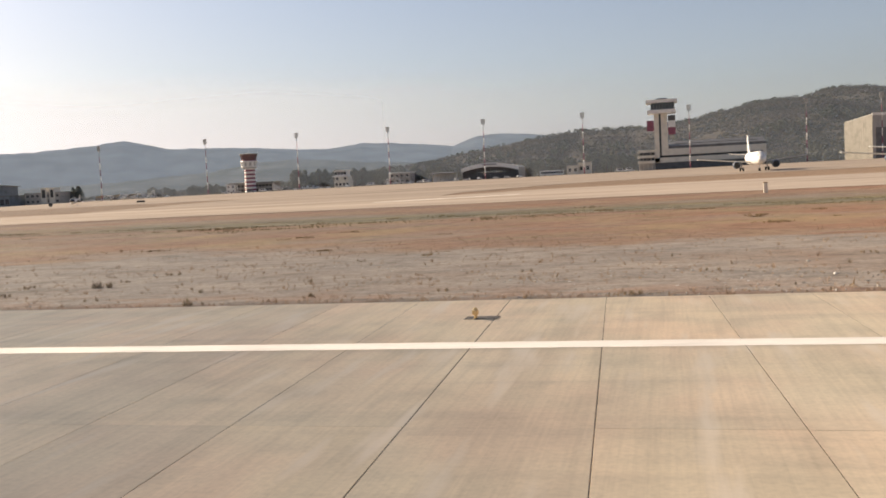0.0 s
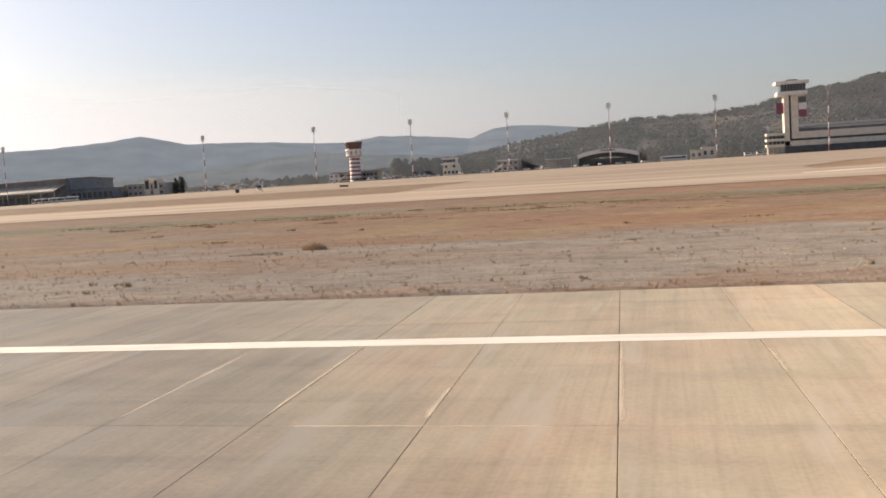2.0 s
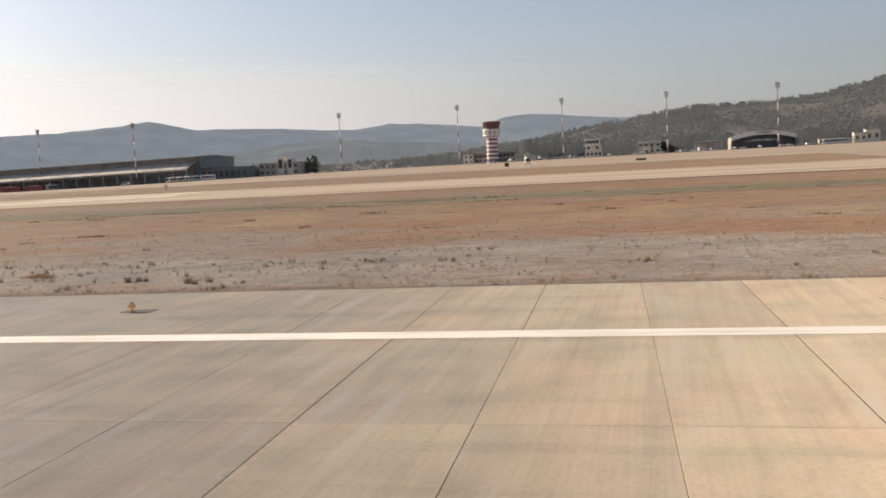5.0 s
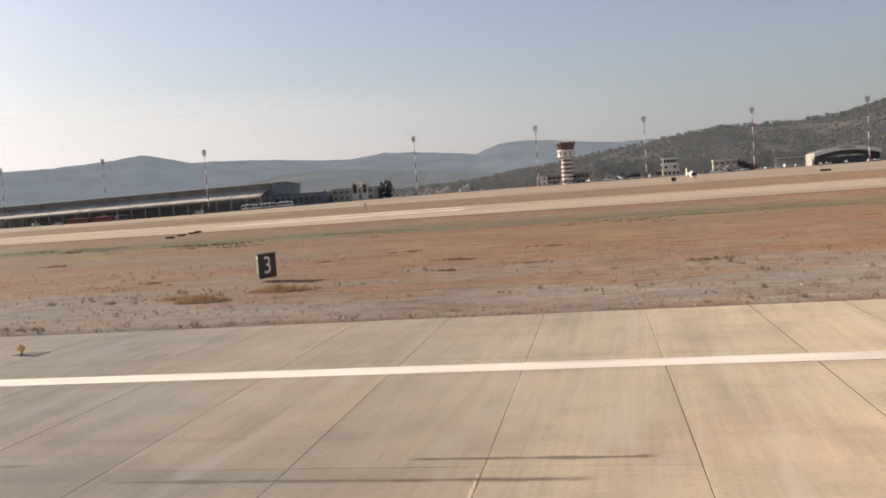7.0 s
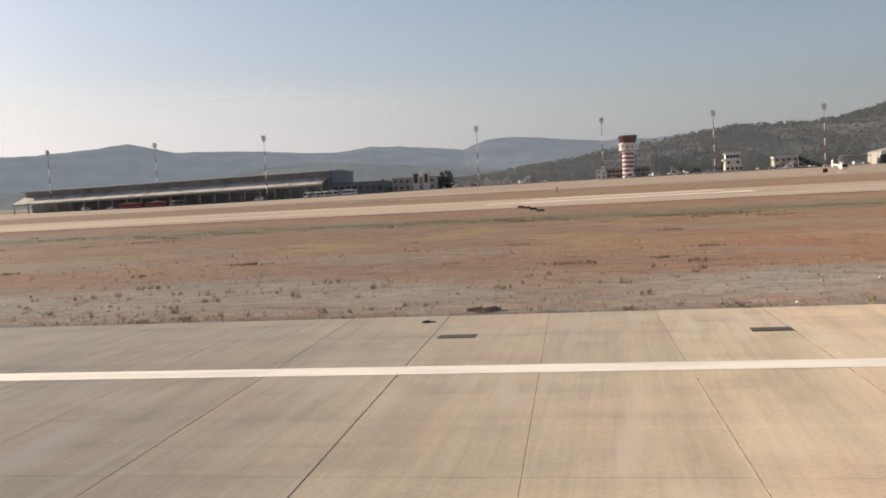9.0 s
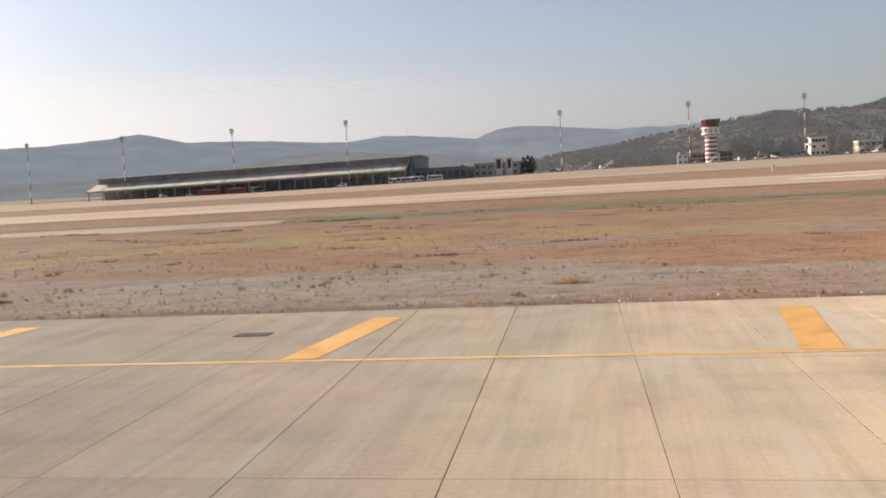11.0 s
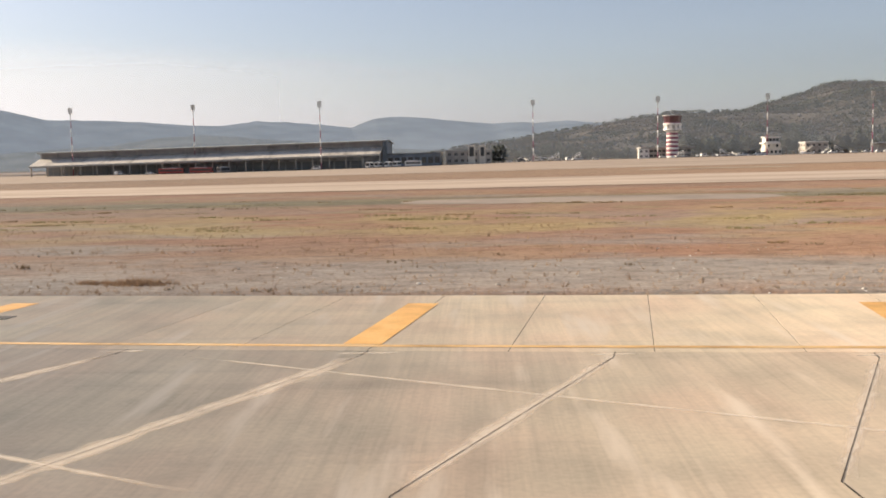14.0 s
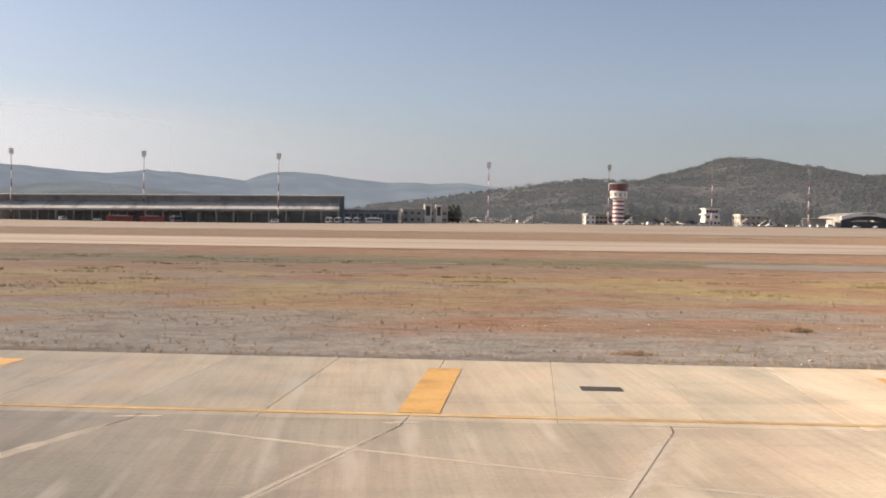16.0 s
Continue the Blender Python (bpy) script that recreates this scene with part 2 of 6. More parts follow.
def leaf_mat(name, greens, dry, dry_scale, through_light=0.45):
    """Leaves: each clump its own green, drier brown stretches, light passing through."""
    m, nt, n, l, b = nodes_of(name)
    g = n.new("ShaderNodeNewGeometry")
    col = ramp_node(nt, g.outputs["Random Per Island"], greens)
    where = noise_node(nt, dry_scale, 6)
    col = mix_node(nt, ramp_node(nt, where, [(0.46, (0, 0, 0)), (0.64, (0.7, 0.7, 0.7))]), col, dry)
    l.new(col, b.inputs["Base Color"])
    b.inputs["Roughness"].default_value = 1.0
    b.inputs["Specular IOR Level"].default_value = 0.0
    t = n.new("ShaderNodeBsdfTranslucent")
    l.new(col, t.inputs[0])
    mx = n.new("ShaderNodeMixShader")
    mx.inputs[0].default_value = through_light
    l.new(b.outputs[0], mx.inputs[1])
    l.new(t.outputs[0], mx.inputs[2])
    l.new(mx.outputs[0], n["Material Output"].inputs[0])
    return m


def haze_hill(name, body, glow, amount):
    """Far hills: a distant backdrop; the haze of kilometres of lit air is put in as glow."""
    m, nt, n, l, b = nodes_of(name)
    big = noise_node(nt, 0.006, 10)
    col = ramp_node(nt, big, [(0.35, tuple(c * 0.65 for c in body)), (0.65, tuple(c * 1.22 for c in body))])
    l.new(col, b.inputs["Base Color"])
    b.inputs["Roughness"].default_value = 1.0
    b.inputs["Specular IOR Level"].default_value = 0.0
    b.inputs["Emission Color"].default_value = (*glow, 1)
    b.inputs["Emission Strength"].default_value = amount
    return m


def glass_mat(name, color=(0.03, 0.035, 0.04), rough=0.08):
    m, nt, n, l, b = nodes_of(name)
    b.inputs["Base Color"].default_value = (*color, 1)
    b.inputs["Roughness"].default_value = rough
    b.inputs["Specular IOR Level"].default_value = 0.7
    return m


RUNWAY_TONES = ((0.705, 0.580, 0.430), (0.79, 0.650, 0.474), (0.83, 0.690, 0.507))
TURN_TONES = ((0.575, 0.480, 0.366), (0.645, 0.540, 0.410), (0.695, 0.585, 0.446))
M_SLAB = concrete_runway("slab_concrete", False, RUNWAY_TONES, 0.85)
M_SLABS = concrete_runway("slab_concrete_joined", True, RUNWAY_TONES, 0.8)
M_TURN = concrete_runway("older_slab_concrete", False, TURN_TONES, 1.05)
M_SEAL = surface("joint_sealant", (0.06, 0.048, 0.036), 0.9, vary=0.25, scale=2.0)
M_PATCHED = worn_patch("light_patch_mortar", (0.72, 0.635, 0.53))
M_SCUFF = worn_patch("spilt_white_paint", (0.82, 0.77, 0.70))
M_SMUDGE = worn_patch("rubber_smudge", (0.13, 0.11, 0.09))
M_BROWNBOX = surface("dark_brown_paint", (0.09, 0.06, 0.035), 0.6, vary=0.15, scale=2)
M_BEIGE = surface("dull_beige_sheet", (0.28, 0.26, 0.22), 0.55, vary=0.12, scale=0.3)
M_WHITE = surface("white_marking", (0.80, 0.75, 0.68), 0.6, vary=0.09, scale=0.8, stretch=(0.4, 2, 1))
M_YELLOW = surface("yellow_marking", (0.70, 0.395, 0.115), 0.55, vary=0.13, scale=0.9, tint=(0.74, 0.48, 0.17))
M_YLINE = surface("worn_yellow_line", (0.66, 0.42, 0.17), 0.6, vary=0.2, scale=0.35, tint=(0.70, 0.52, 0.28))
M_WORN = surface("worn_pale_concrete", (0.70, 0.63, 0.54), 0.85, vary=0.16, scale=0.25)
M_DRAIN = surface("dusty_drain_concrete", (0.43, 0.365, 0.285), 0.95, vary=0.22, scale=0.12, spec=0.05)
M_FIELD = dry_field("dry_field")
M_TAXI = surface("taxiway_concrete", (0.450, 0.372, 0.302), 0.9, vary=0.12, scale=0.05, stretch=(0.3, 2, 1), spec=0.05)
M_APRON = surface("apron_concrete", (0.375, 0.310, 0.252), 0.9, vary=0.13, scale=0.04, stretch=(0.3, 1.6, 1), spec=0.05)
M_PATCH = surface("dusty_asphalt", (0.275, 0.228, 0.186), 0.9, vary=0.14, scale=0.1)
M_BLADE = blade_mat("dry_grass_blades", [(0.0, (0.32, 0.225, 0.15)), (0.4, (0.41, 0.285, 0.185)), (0.75, (0.48, 0.355, 0.235)), (1.0, (0.295, 0.235, 0.15))])
M_WEED = blade_mat("weed_leaves", [(0.0, (0.25, 0.20, 0.14)), (0.5, (0.30, 0.238, 0.16)), (1.0, (0.37, 0.285, 0.19))])
M_STRAW = blade_mat("straw_bush_blades", [(0.0, (0.42, 0.315, 0.21)), (0.5, (0.52, 0.395, 0.265)), (1.0, (0.60, 0.47, 0.325))])
M_DEAD = blade_mat("dead_weed_stems", [(0.0, (0.20, 0.17, 0.13)), (0.6, (0.29, 0.24, 0.18)), (1.0, (0.36, 0.29, 0.21))])
M_TUSSOCK = blade_mat("field_tussock_blades", [(0.0, (0.27, 0.195, 0.115)), (0.5, (0.35, 0.25, 0.145)), (0.8, (0.30, 0.245, 0.135)), (1.0, (0.41, 0.285, 0.16))])
M_OLIVE = blade_mat("rough_olive_grass", [(0.0, (0.15, 0.135, 0.085)), (0.4, (0.21, 0.19, 0.105)), (0.75, (0.27, 0.225, 0.12)), (1.0, (0.36, 0.27, 0.15))])
M_GREEN = blade_mat("green_tussock_blades", [(0.0, (0.21, 0.20, 0.105)), (0.5, (0.30, 0.275, 0.135)), (1.0, (0.40, 0.34, 0.17))])
M_STALK = blade_mat("weed_stalks", [(0.0, (0.255, 0.225, 0.165)), (0.5, (0.32, 0.275, 0.20)), (1.0, (0.40, 0.33, 0.235))])
M_STONE = blade_mat("pebbles", [(0.0, (0.30, 0.27, 0.23)), (0.5, (0.43, 0.40, 0.355)), (0.8, (0.56, 0.53, 0.48)), (1.0, (0.72, 0.69, 0.64))])
# Leaf and scrub tones are set pale and greyish, putting distance haze into them.
M_LEAF = leaf_mat("tree_leaves", [(0.0, (0.145, 0.163, 0.140)), (0.5, (0.182, 0.195, 0.165)), (1.0, (0.22, 0.226, 0.190))], (0.27, 0.255, 0.22), 0.03, 0.68)
M_CYPRESS = leaf_mat("cypress_leaves", [(0.0, (0.20, 0.222, 0.202)), (1.0, (0.25, 0.268, 0.24))], (0.14, 0.152, 0.132), 0.05, 0.66)
M_SCRUB = leaf_mat("hill_scrub", [(0.0, (0.098, 0.108, 0.106)), (0.5, (0.118, 0.126, 0.120)), (0.9, (0.142, 0.146, 0.134)), (1.0, (0.168, 0.158, 0.142))], (0.180, 0.160, 0.144), 0.010, 0.66)
M_HILL = surface("scrub_hill_soil", (0.106, 0.098, 0.090), 1.0, vary=0.12, scale=0.02, tint=(0.132, 0.117, 0.105), spec=0.0)
# Haze over both ridges comes from a faint glow in their material.
M_FAR = haze_hill("far_hills_haze_glow", (0.080, 0.090, 0.095), (0.405, 0.470, 0.55), 0.182)
M_FAR2 = haze_hill("middle_hills_haze_glow", (0.070, 0.076, 0.076), (0.40, 0.46, 0.52), 0.105)
M_BARK = surface("bark", (0.13, 0.10, 0.075), 0.95, vary=0.2, scale=3)
M_STEEL = surface("galvanised_steel", (0.42, 0.42, 0.41), 0.45, 0.6, vary=0.12, scale=0.8)
M_RED = surface("red_paint", (0.265, 0.080, 0.122), 0.5, vary=0.12, scale=0.6)
M_PAINT = surface("white_paint", (0.78, 0.76, 0.72), 0.5, vary=0.09, scale=0.5)
M_CREAM = surface("cream_render", (0.72, 0.67, 0.57), 0.7, vary=0.08, scale=0.3)
M_PANEL = surface("grey_cladding", (0.40, 0.385, 0.355), 0.55, vary=0.08, scale=0.3)
M_DARKP = surface("dark_cladding", (0.115, 0.115, 0.115), 0.5, vary=0.12, scale=0.3)
M_ROOF = surface("weathered_roof_sheet", (0.47, 0.43, 0.38), 0.5, 0.25, vary=0.22, scale=0.25, stretch=(1, 0.3, 0.3))
M_CANOPY = surface("weathered_pale_canopy", (0.66, 0.61, 0.53), 0.6, 0.0, vary=0.20, scale=0.22, stretch=(1, 0.2, 0.2), tint=(0.70, 0.65, 0.57))
M_ROOFD = surface("dark_roof_sheet", (0.16, 0.155, 0.15), 0.5, 0.2, vary=0.15, scale=0.3)
# Hall wall and clerestory tones are paled to put haze into their colour.
M_REARWALL = surface("haze_paled_wall", (0.54, 0.57, 0.60), 0.8, vary=0.15, scale=0.3)
M_CLERE = surface("haze_paled_clerestory", (0.31, 0.30, 0.305), 0.5, vary=0.15, scale=0.2)
M_STONEW = surface("stone_render", (0.44, 0.40, 0.35), 0.8, vary=0.12, scale=0.4)
M_GLASS = glass_mat("dark_window_glass")
M_SLATE = surface("slate_cladding", (0.20, 0.222, 0.24), 0.6, vary=0.12, scale=0.3)
# Hall panes paler than other glass, haze of distance put into the colour.
M_HALL = glass_mat("haze_paled_hall_glass", (0.20, 0.23, 0.26), 0.35)
M_REDGLASS = glass_mat("maroon_cab_glass", (0.10, 0.046, 0.054), 0.3)
M_TYRE = surface("tyre_rubber", (0.03, 0.03, 0.03), 0.85, vary=0.1, scale=3)
M_CARW = surface("white_car_paint", (0.78, 0.77, 0.74), 0.3, vary=0.04, scale=1)
M_CARG = surface("grey_car_paint", (0.22, 0.22, 0.23), 0.3, 0.3, vary=0.05, scale=1)
M_BUSRED = surface("red_bus_paint", (0.36, 0.06, 0.05), 0.35, vary=0.06, scale=1)
M_ENGINE = surface("blue_grey_nacelle", (0.10, 0.12, 0.16), 0.35, 0.2, vary=0.06, scale=1)
M_BLACK = surface("black_sign_face", (0.035, 0.033, 0.03), 0.5, vary=0.1, scale=2)
M_LAMPY = surface("faded_yellow_paint", (0.40, 0.31, 0.17), 0.6, vary=0.12, scale=3)
M_TAN = surface("tan_enamel", (0.45, 0.33, 0.17), 0.6, vary=0.12, scale=3)
M_PLATE = surface("dark_steel_cover", (0.10, 0.088, 0.07), 0.6, 0.3, vary=0.2, scale=3)


# ================= mesh helpers =================
def link_mesh(name, bm, mat, parent=None, label="", smooth=False):
    me = bpy.data.meshes.new(name)
    bm.normal_update()
    bm.to_mesh(me)
    bm.free()
    me.materials.append(mat)
    if smooth:
        me.polygons.foreach_set("use_smooth", [True] * len(me.polygons))
    ob = new(name, me)
    if parent is not None:
        ob.parent = parent
    if label:
        ob["label"] = label
    return ob


part = link_mesh


def data_mesh(name, verts, faces, mat, parent=None):
    me = bpy.data.meshes.new(name)
    me.from_pydata(verts, [], faces)
    me.update()
    me.materials.append(mat)
    ob = new(name, me)
    if parent is not None:
        ob.parent = parent
    return ob


def base(name, x, y, z, turn=0.0):
    e = new(name)
    e.empty_display_size = 0.2
    e.matrix_world = pose(x, y, z, 0, 0, turn)
    return e


def box(bm, x0, y0, z0, x1, y1, z1, bev=0.0):
    r = bmesh.ops.create_cube(bm, size=1)
    bmesh.ops.transform(bm, matrix=Matrix.LocRotScale(((x0 + x1) / 2, (y0 + y1) / 2, (z0 + z1) / 2), None, (abs(x1 - x0), abs(y1 - y0), abs(z1 - z0))), verts=r["verts"])
    if bev:
        ed = list({e for v in r["verts"] for e in v.link_edges})
        bmesh.ops.bevel(bm, geom=ed, offset=bev, segments=2, profile=0.6, affect="EDGES")
    return bm


def cyl(bm, p, q, r0, r1=None, seg=12, caps=True):
    p, q = Vector(p), Vector(q)
    r1 = r0 if r1 is None else r1
    m = Matrix.Translation((p + q) / 2) @ (q - p).to_track_quat("Z", "Y").to_matrix().to_4x4()
    bmesh.ops.create_cone(bm, cap_ends=caps, segments=seg, radius1=r0, radius2=r1, depth=(q - p).length, matrix=m)
    return bm


def prism(bm, pts, z0, z1):
    """Upright prism over a plan outline."""
    a = [bm.verts.new((x, y, z0)) for x, y in pts]
    b = [bm.verts.new((x, y, z1)) for x, y in pts]
    n = len(pts)
    bm.faces.new(a[::-1])
    bm.faces.new(b)
    for i in range(n):
        bm.faces.new((a[i], a[(i + 1) % n], b[(i + 1) % n], b[i]))
    return bm


def extrude_x(bm, pts, x0, x1):
    """A profile of (y, z) points drawn out along x."""
    a = [bm.verts.new((x0, y, z)) for y, z in pts]
    b = [bm.verts.new((x1, y, z)) for y, z in pts]
    n = len(pts)
    bm.faces.new(a)
    bm.faces.new(b[::-1])
    for i in range(n):
        bm.faces.new((a[(i + 1) % n], a[i], b[i], b[(i + 1) % n]))
    bmesh.ops.recalc_face_normals(bm, faces=bm.faces)
    return bm


B = bmesh.new


# ================= lie of the land =================
def bend(x):
    """The pavement curves away to the exit past x = -319: how far its border has moved out."""
    d = max(-319.0 - x, 0.0)
    return 0.00105 * d * d if d < 52 else 2.839 + 0.1092 * (d - 52)


def along_exit(obs):
    """Lets pavement, paint and verge follow the curve, fading out across the field."""
    done = set()
    for ob in obs:
        me, (ox, oy) = ob.data, ob.matrix_world.translation.xy
        if ob.parent:
            ox, oy = ob.location.xy
        if me.name in done:
            continue
        done.add(me.name)
        co = np.empty(len(me.vertices) * 3)
        me.vertices.foreach_get("co", co)
        co = co.reshape(-1, 3)
        d = np.clip(-319.0 - (co[:, 0] + ox), 0, None)
        if not d.any():
            continue
        out = np.where(d < 52, 0.00105 * d * d, 2.839 + 0.1092 * (d - 52))
        co[:, 1] += out * np.clip((95 - (co[:, 1] + oy)) / 55, 0, 1) * np.clip((co[:, 1] + oy + 25) / 25, 0, 1)
        me.vertices.foreach_set("co", co.ravel())
        me.update()


LX, LZ = (-520, -450, -330, -190, 60), (0.4, 1.0, 2.8, 3.6, 4.6)


def land(x, y):
    """Ground height: level at the runway, rising gently to the apron's far side."""
    return float(np.interp(x, LX, LZ)) * min(max((y - 70) / 470, 0.0), 1.0)


def field_z(x, y):
    if y < 31.9:
        return -0.30
    if y < 33:
        return -0.04
    return land(x, y) + 0.05 * noise.noise((x * 0.05, y * 0.12, 0)) - 0.05


def sheet(name, xs, ys, fz, mat, smooth=True):
    verts = [(x, y, fz(x, y)) for y in ys for x in xs]
    w = len(xs)
    faces = [(j * w + i, j * w + i + 1, (j + 1) * w + i + 1, (j + 1) * w + i) for j in range(len(ys) - 1) for i in range(w - 1)]
    ob = data_mesh(name, verts, faces, mat)
    if smooth:
        ob.data.polygons.foreach_set("use_smooth", [True] * len(faces))
    return ob


gx = [-4900, -3500, -2400, -1600, -1100, -800] + [-650 + 10 * i for i in range(86)] + [260, 400, 700, 1100, 1800, 3000, 4900]
gy = [-1500, -600, -200, -60, 31.6, 31.95, 33.5] + [36 + 4 * i for i in range(14)] + [100 + 15 * i for i in range(38)] + [700, 800, 1000, 1500, 2300, 3500, 4900]
tagged(sheet("ground", gx, gy, field_z, M_FIELD), "dry airfield ground of gravel, rusty grass and straw", "ground", kind="structure")


def strip(name, x0, x1, ya, yb, lift, mat, label, category, step=20):
    """A paved strip between two border curves ya(x) and yb(x), laid just over the land."""
    nx = int((x1 - x0) / step)
    xs = [x0 + (x1 - x0) * i / nx for i in range(nx + 1)]
    verts, faces, rows_n = [], [], 7
    for x in xs:
        for j in range(rows_n):
            y = ya(x) + (yb(x) - ya(x)) * j / (rows_n - 1)
            verts.append((x, y, land(x, y) + lift))
    for i in range(nx):
        for j in range(rows_n - 1):
            a = i * rows_n + j
            faces.append((a, a + rows_n, a + rows_n + 1, a + 1))
    return tagged(data_mesh(name, verts, faces, mat), label, category, kind="structure")


wig = lambda x, s: 1.6 * noise.noise((x * 0.02, s, 0.3))
strip("taxiway", -1100, 700, lambda x: 137 + wig(x, 1), lambda x: 190 + 20 / (1 + math.exp(-(x + 8) / 5)) + wig(x, 2), 0.012, M_TAXI, "pale dusty concrete taxiway beyond the grass", "taxiway", 10)
strip("taxiway_worn_band", -274, -231, lambda x: 157.0 + 0.14 * (x + 274) + wig(x, 7), lambda x: 163.5 + 0.14 * (x + 274) + wig(x, 8), 0.03, M_WORN, "broad worn white paint band on the taxiway", "marking", 4)
strip("taxiway_worn_band_beyond", -268, -234, lambda x: 174.5 + 0.14 * (x + 274) + wig(x, 10), lambda x: 180.0 + 0.14 * (x + 274) + wig(x, 11), 0.03, M_WORN, "faint worn white paint band on the taxiway", "marking", 4)
strip("taxiway_worn_band_east", -24, 1, lambda x: 164.0 + 0.38 * (x + 24), lambda x: 168.5 + 0.38 * (x + 24), 0.03, M_WORN, "short worn white paint band on the taxiway", "marking", 3)
strip("bare_strip", -325, -289, lambda x: 236.0 + 2 * wig(x, 14), lambda x: 246.0 + 2 * wig(x, 15), 0.02, M_DRAIN, "pale bare strip in the grass beside the apron", "bare ground", 4)
strip("apron", -1100, 700, lambda x: 276 + wig(x, 3), lambda x: 640.0, 0.012, M_APRON, "wide beige concrete apron before the buildings", "apron", 20)
strip("apron_link", -100, -18, lambda x: 189.0 + wig(x, 2), lambda x: 278.0, 0.018, M_APRON, "beige concrete link between taxiway and apron", "apron", 10)
strip("apron_link_east", -18, 260, lambda x: 277 - 62 * math.exp(-((x + 18) / 17.0) ** 1.3) + wig(x, 4), lambda x: 279.0, 0.022, M_APRON, "beige concrete apron edge beside a grass island", "apron", 3)
drain_bits = [(-640, -395), (-316, -262), (-255, -196), (-180, -122), (-112, -52), (-44, 60), (66, 160)]
for k, (a, c) in enumerate(drain_bits):
    strip("drain_channel", a, c, lambda x: 96.9 + 0.25 * wig(x, 9), lambda x: 97.4 + 0.25 * wig(x, 9), 0.025, M_DRAIN, "narrow pale concrete drain channel half lost in grass", "drain", 6)
taper = lambda x: math.sin(math.pi * min(max((x + 372.0) / 37.5, 0.0), 1.0)) ** 0.5
strip("bare_patch", -371.5, -335.0, lambda x: 99 - 7.0 * taper(x) + 1.5 * wig(x * 4, 5), lambda x: 99.3 + 7.0 * taper(x) + 1.5 * wig(x * 4, 6), -0.035, M_PATCH, "grey patch of bare ground in the dry grass", "bare ground", 1.5)


# ================= runway =================
runway = base("runway", 0, 0, 0)
tagged(runway, "beige concrete runway of long slabs with painted edge", "runway", kind="structure")
bed_x = [-1200 + 10 * i for i in range(201)]
verts = [p for x in bed_x for p in ((x, -30, -0.005), (x, 31.62, -0.005), (x, 31.62, -0.28))]
faces = [q for i in range(200) for q in ((3 * i, 3 * i + 3, 3 * i + 4, 3 * i + 1), (3 * i + 1, 3 * i + 4, 3 * i + 5, 3 * i + 2))]
data_mesh("bed", verts, faces, M_SEAL, runway)["label"] = "dark joint filler between the slabs"

# transverse joints, about 3.1 m apart; the ones between the listed stretches are spread evenly
LISTED = [28.32, 25.11, 21.96, 18.86, 10.50, 7.26, 4.06, 1.13, -7.53, -10.68, -13.85, -16.89, -19.83, -25.51, -28.63, -31.79, -34.83, -37.85, -43.51, -46.58, -49.70, -52.66, -55.55, -61.57, -64.71, -67.76, -70.79, -76.57, -79.75, -82.88, -85.89, -88.84, -94.81, -97.94, -101.01, -103.99, -107.02, -109.99, -113.06, -116.16, -119.24, -122.27, -185.18, -188.35, -191.42, -194.54, -197.18, -200.26, -203.34, -206.36, -209.40, -212.21, -215.27, -218.32, -221.33, -224.14, -227.26, -230.34, -233.40, -236.30, -239.32, -242.42, -245.45, -248.43, -251.48, -254.61, -257.68, -260.75, -275.60, -278.70, -281.76, -284.78, -317.83, -320.84]
WIDE = (21.96, -37.85, -97.94, -218.32, -278.70)
marks = [LISTED[0] + 3.08 * k for k in range(76, 0, -1)] + LISTED + [LISTED[-1] - 3.03 * k for k in range(1, 126)]
JOINTS = []
for a, b in zip(marks[:-1], marks[1:]):
    n = max(1, round((a - b) / 3.05))
    JOINTS += [(a + (b - a) * i / n, i == 0 and a in WIDE) for i in range(n)]
ROWS = [(-29.8, -22.4), (-22.4, -15.0), (-15.0, -7.5), (-7.5, 0.0), (0.0, 7.6), (7.6, 15.2), (15.2, 23.05), (23.05, 31.62)]
TURN_X = -320.84                   # from here on the panels lie skewed


def shoulder_lean(x):
    """Slant of the shoulder's cross joints and bars: along x for each metre outwards."""
    return 0.105 + 0.065 * min(max((-335 - x) / 35, 0.0), 1.0)


def slab_outline(x0, x1, row, gap0, gap1):
    y0, y1 = ROWS[row]
    ym, e = 22.5, 0.004
    k0 = k1 = 0.045
    if row == 7 and x0 < TURN_X - 1:
        ym, k0, k1 = 23.9, -shoulder_lean(x0), -shoulder_lean(x1)
    return [(x0 + gap0 + k0 * (ym - y0), y0 + e), (x1 - gap1 + k1 * (ym - y0), y0 + e), (x1 - gap1 + k1 * (ym - y1), y1 - e), (x0 + gap0 + k0 * (ym - y1), y1 - e)]


def slab_verts(outline, top):
    """A slab over an outline of any number of corners, its upper edge worn round."""
    c, n = 0.005, len(outline)
    cx, cy = sum(p[0] for p in outline) / n, sum(p[1] for p in outline) / n
    low = [(x, y, -0.012) for x, y in outline]
    up = [(x, y, top - c) for x, y in outline]
    inn = [(x + (c if x < cx else -c), y + (c if y < cy else -c), top) for x, y in outline]
    faces = [tuple(range(2 * n, 3 * n))]
    for i in range(n):
        j = (i + 1) % n
        faces += [(i, j, n + j, n + i), (n + i, n + j, 2 * n + j, 2 * n + i)]
    return low + up + inn, faces


rng = random.Random(5)
joint_gap = {k: 0.014 if wide else rng.choice((0.005, 0.007, 0.010)) for k, (_, wide) in enumerate(JOINTS)}
rest_v, rest_f, near_list = [], [], []


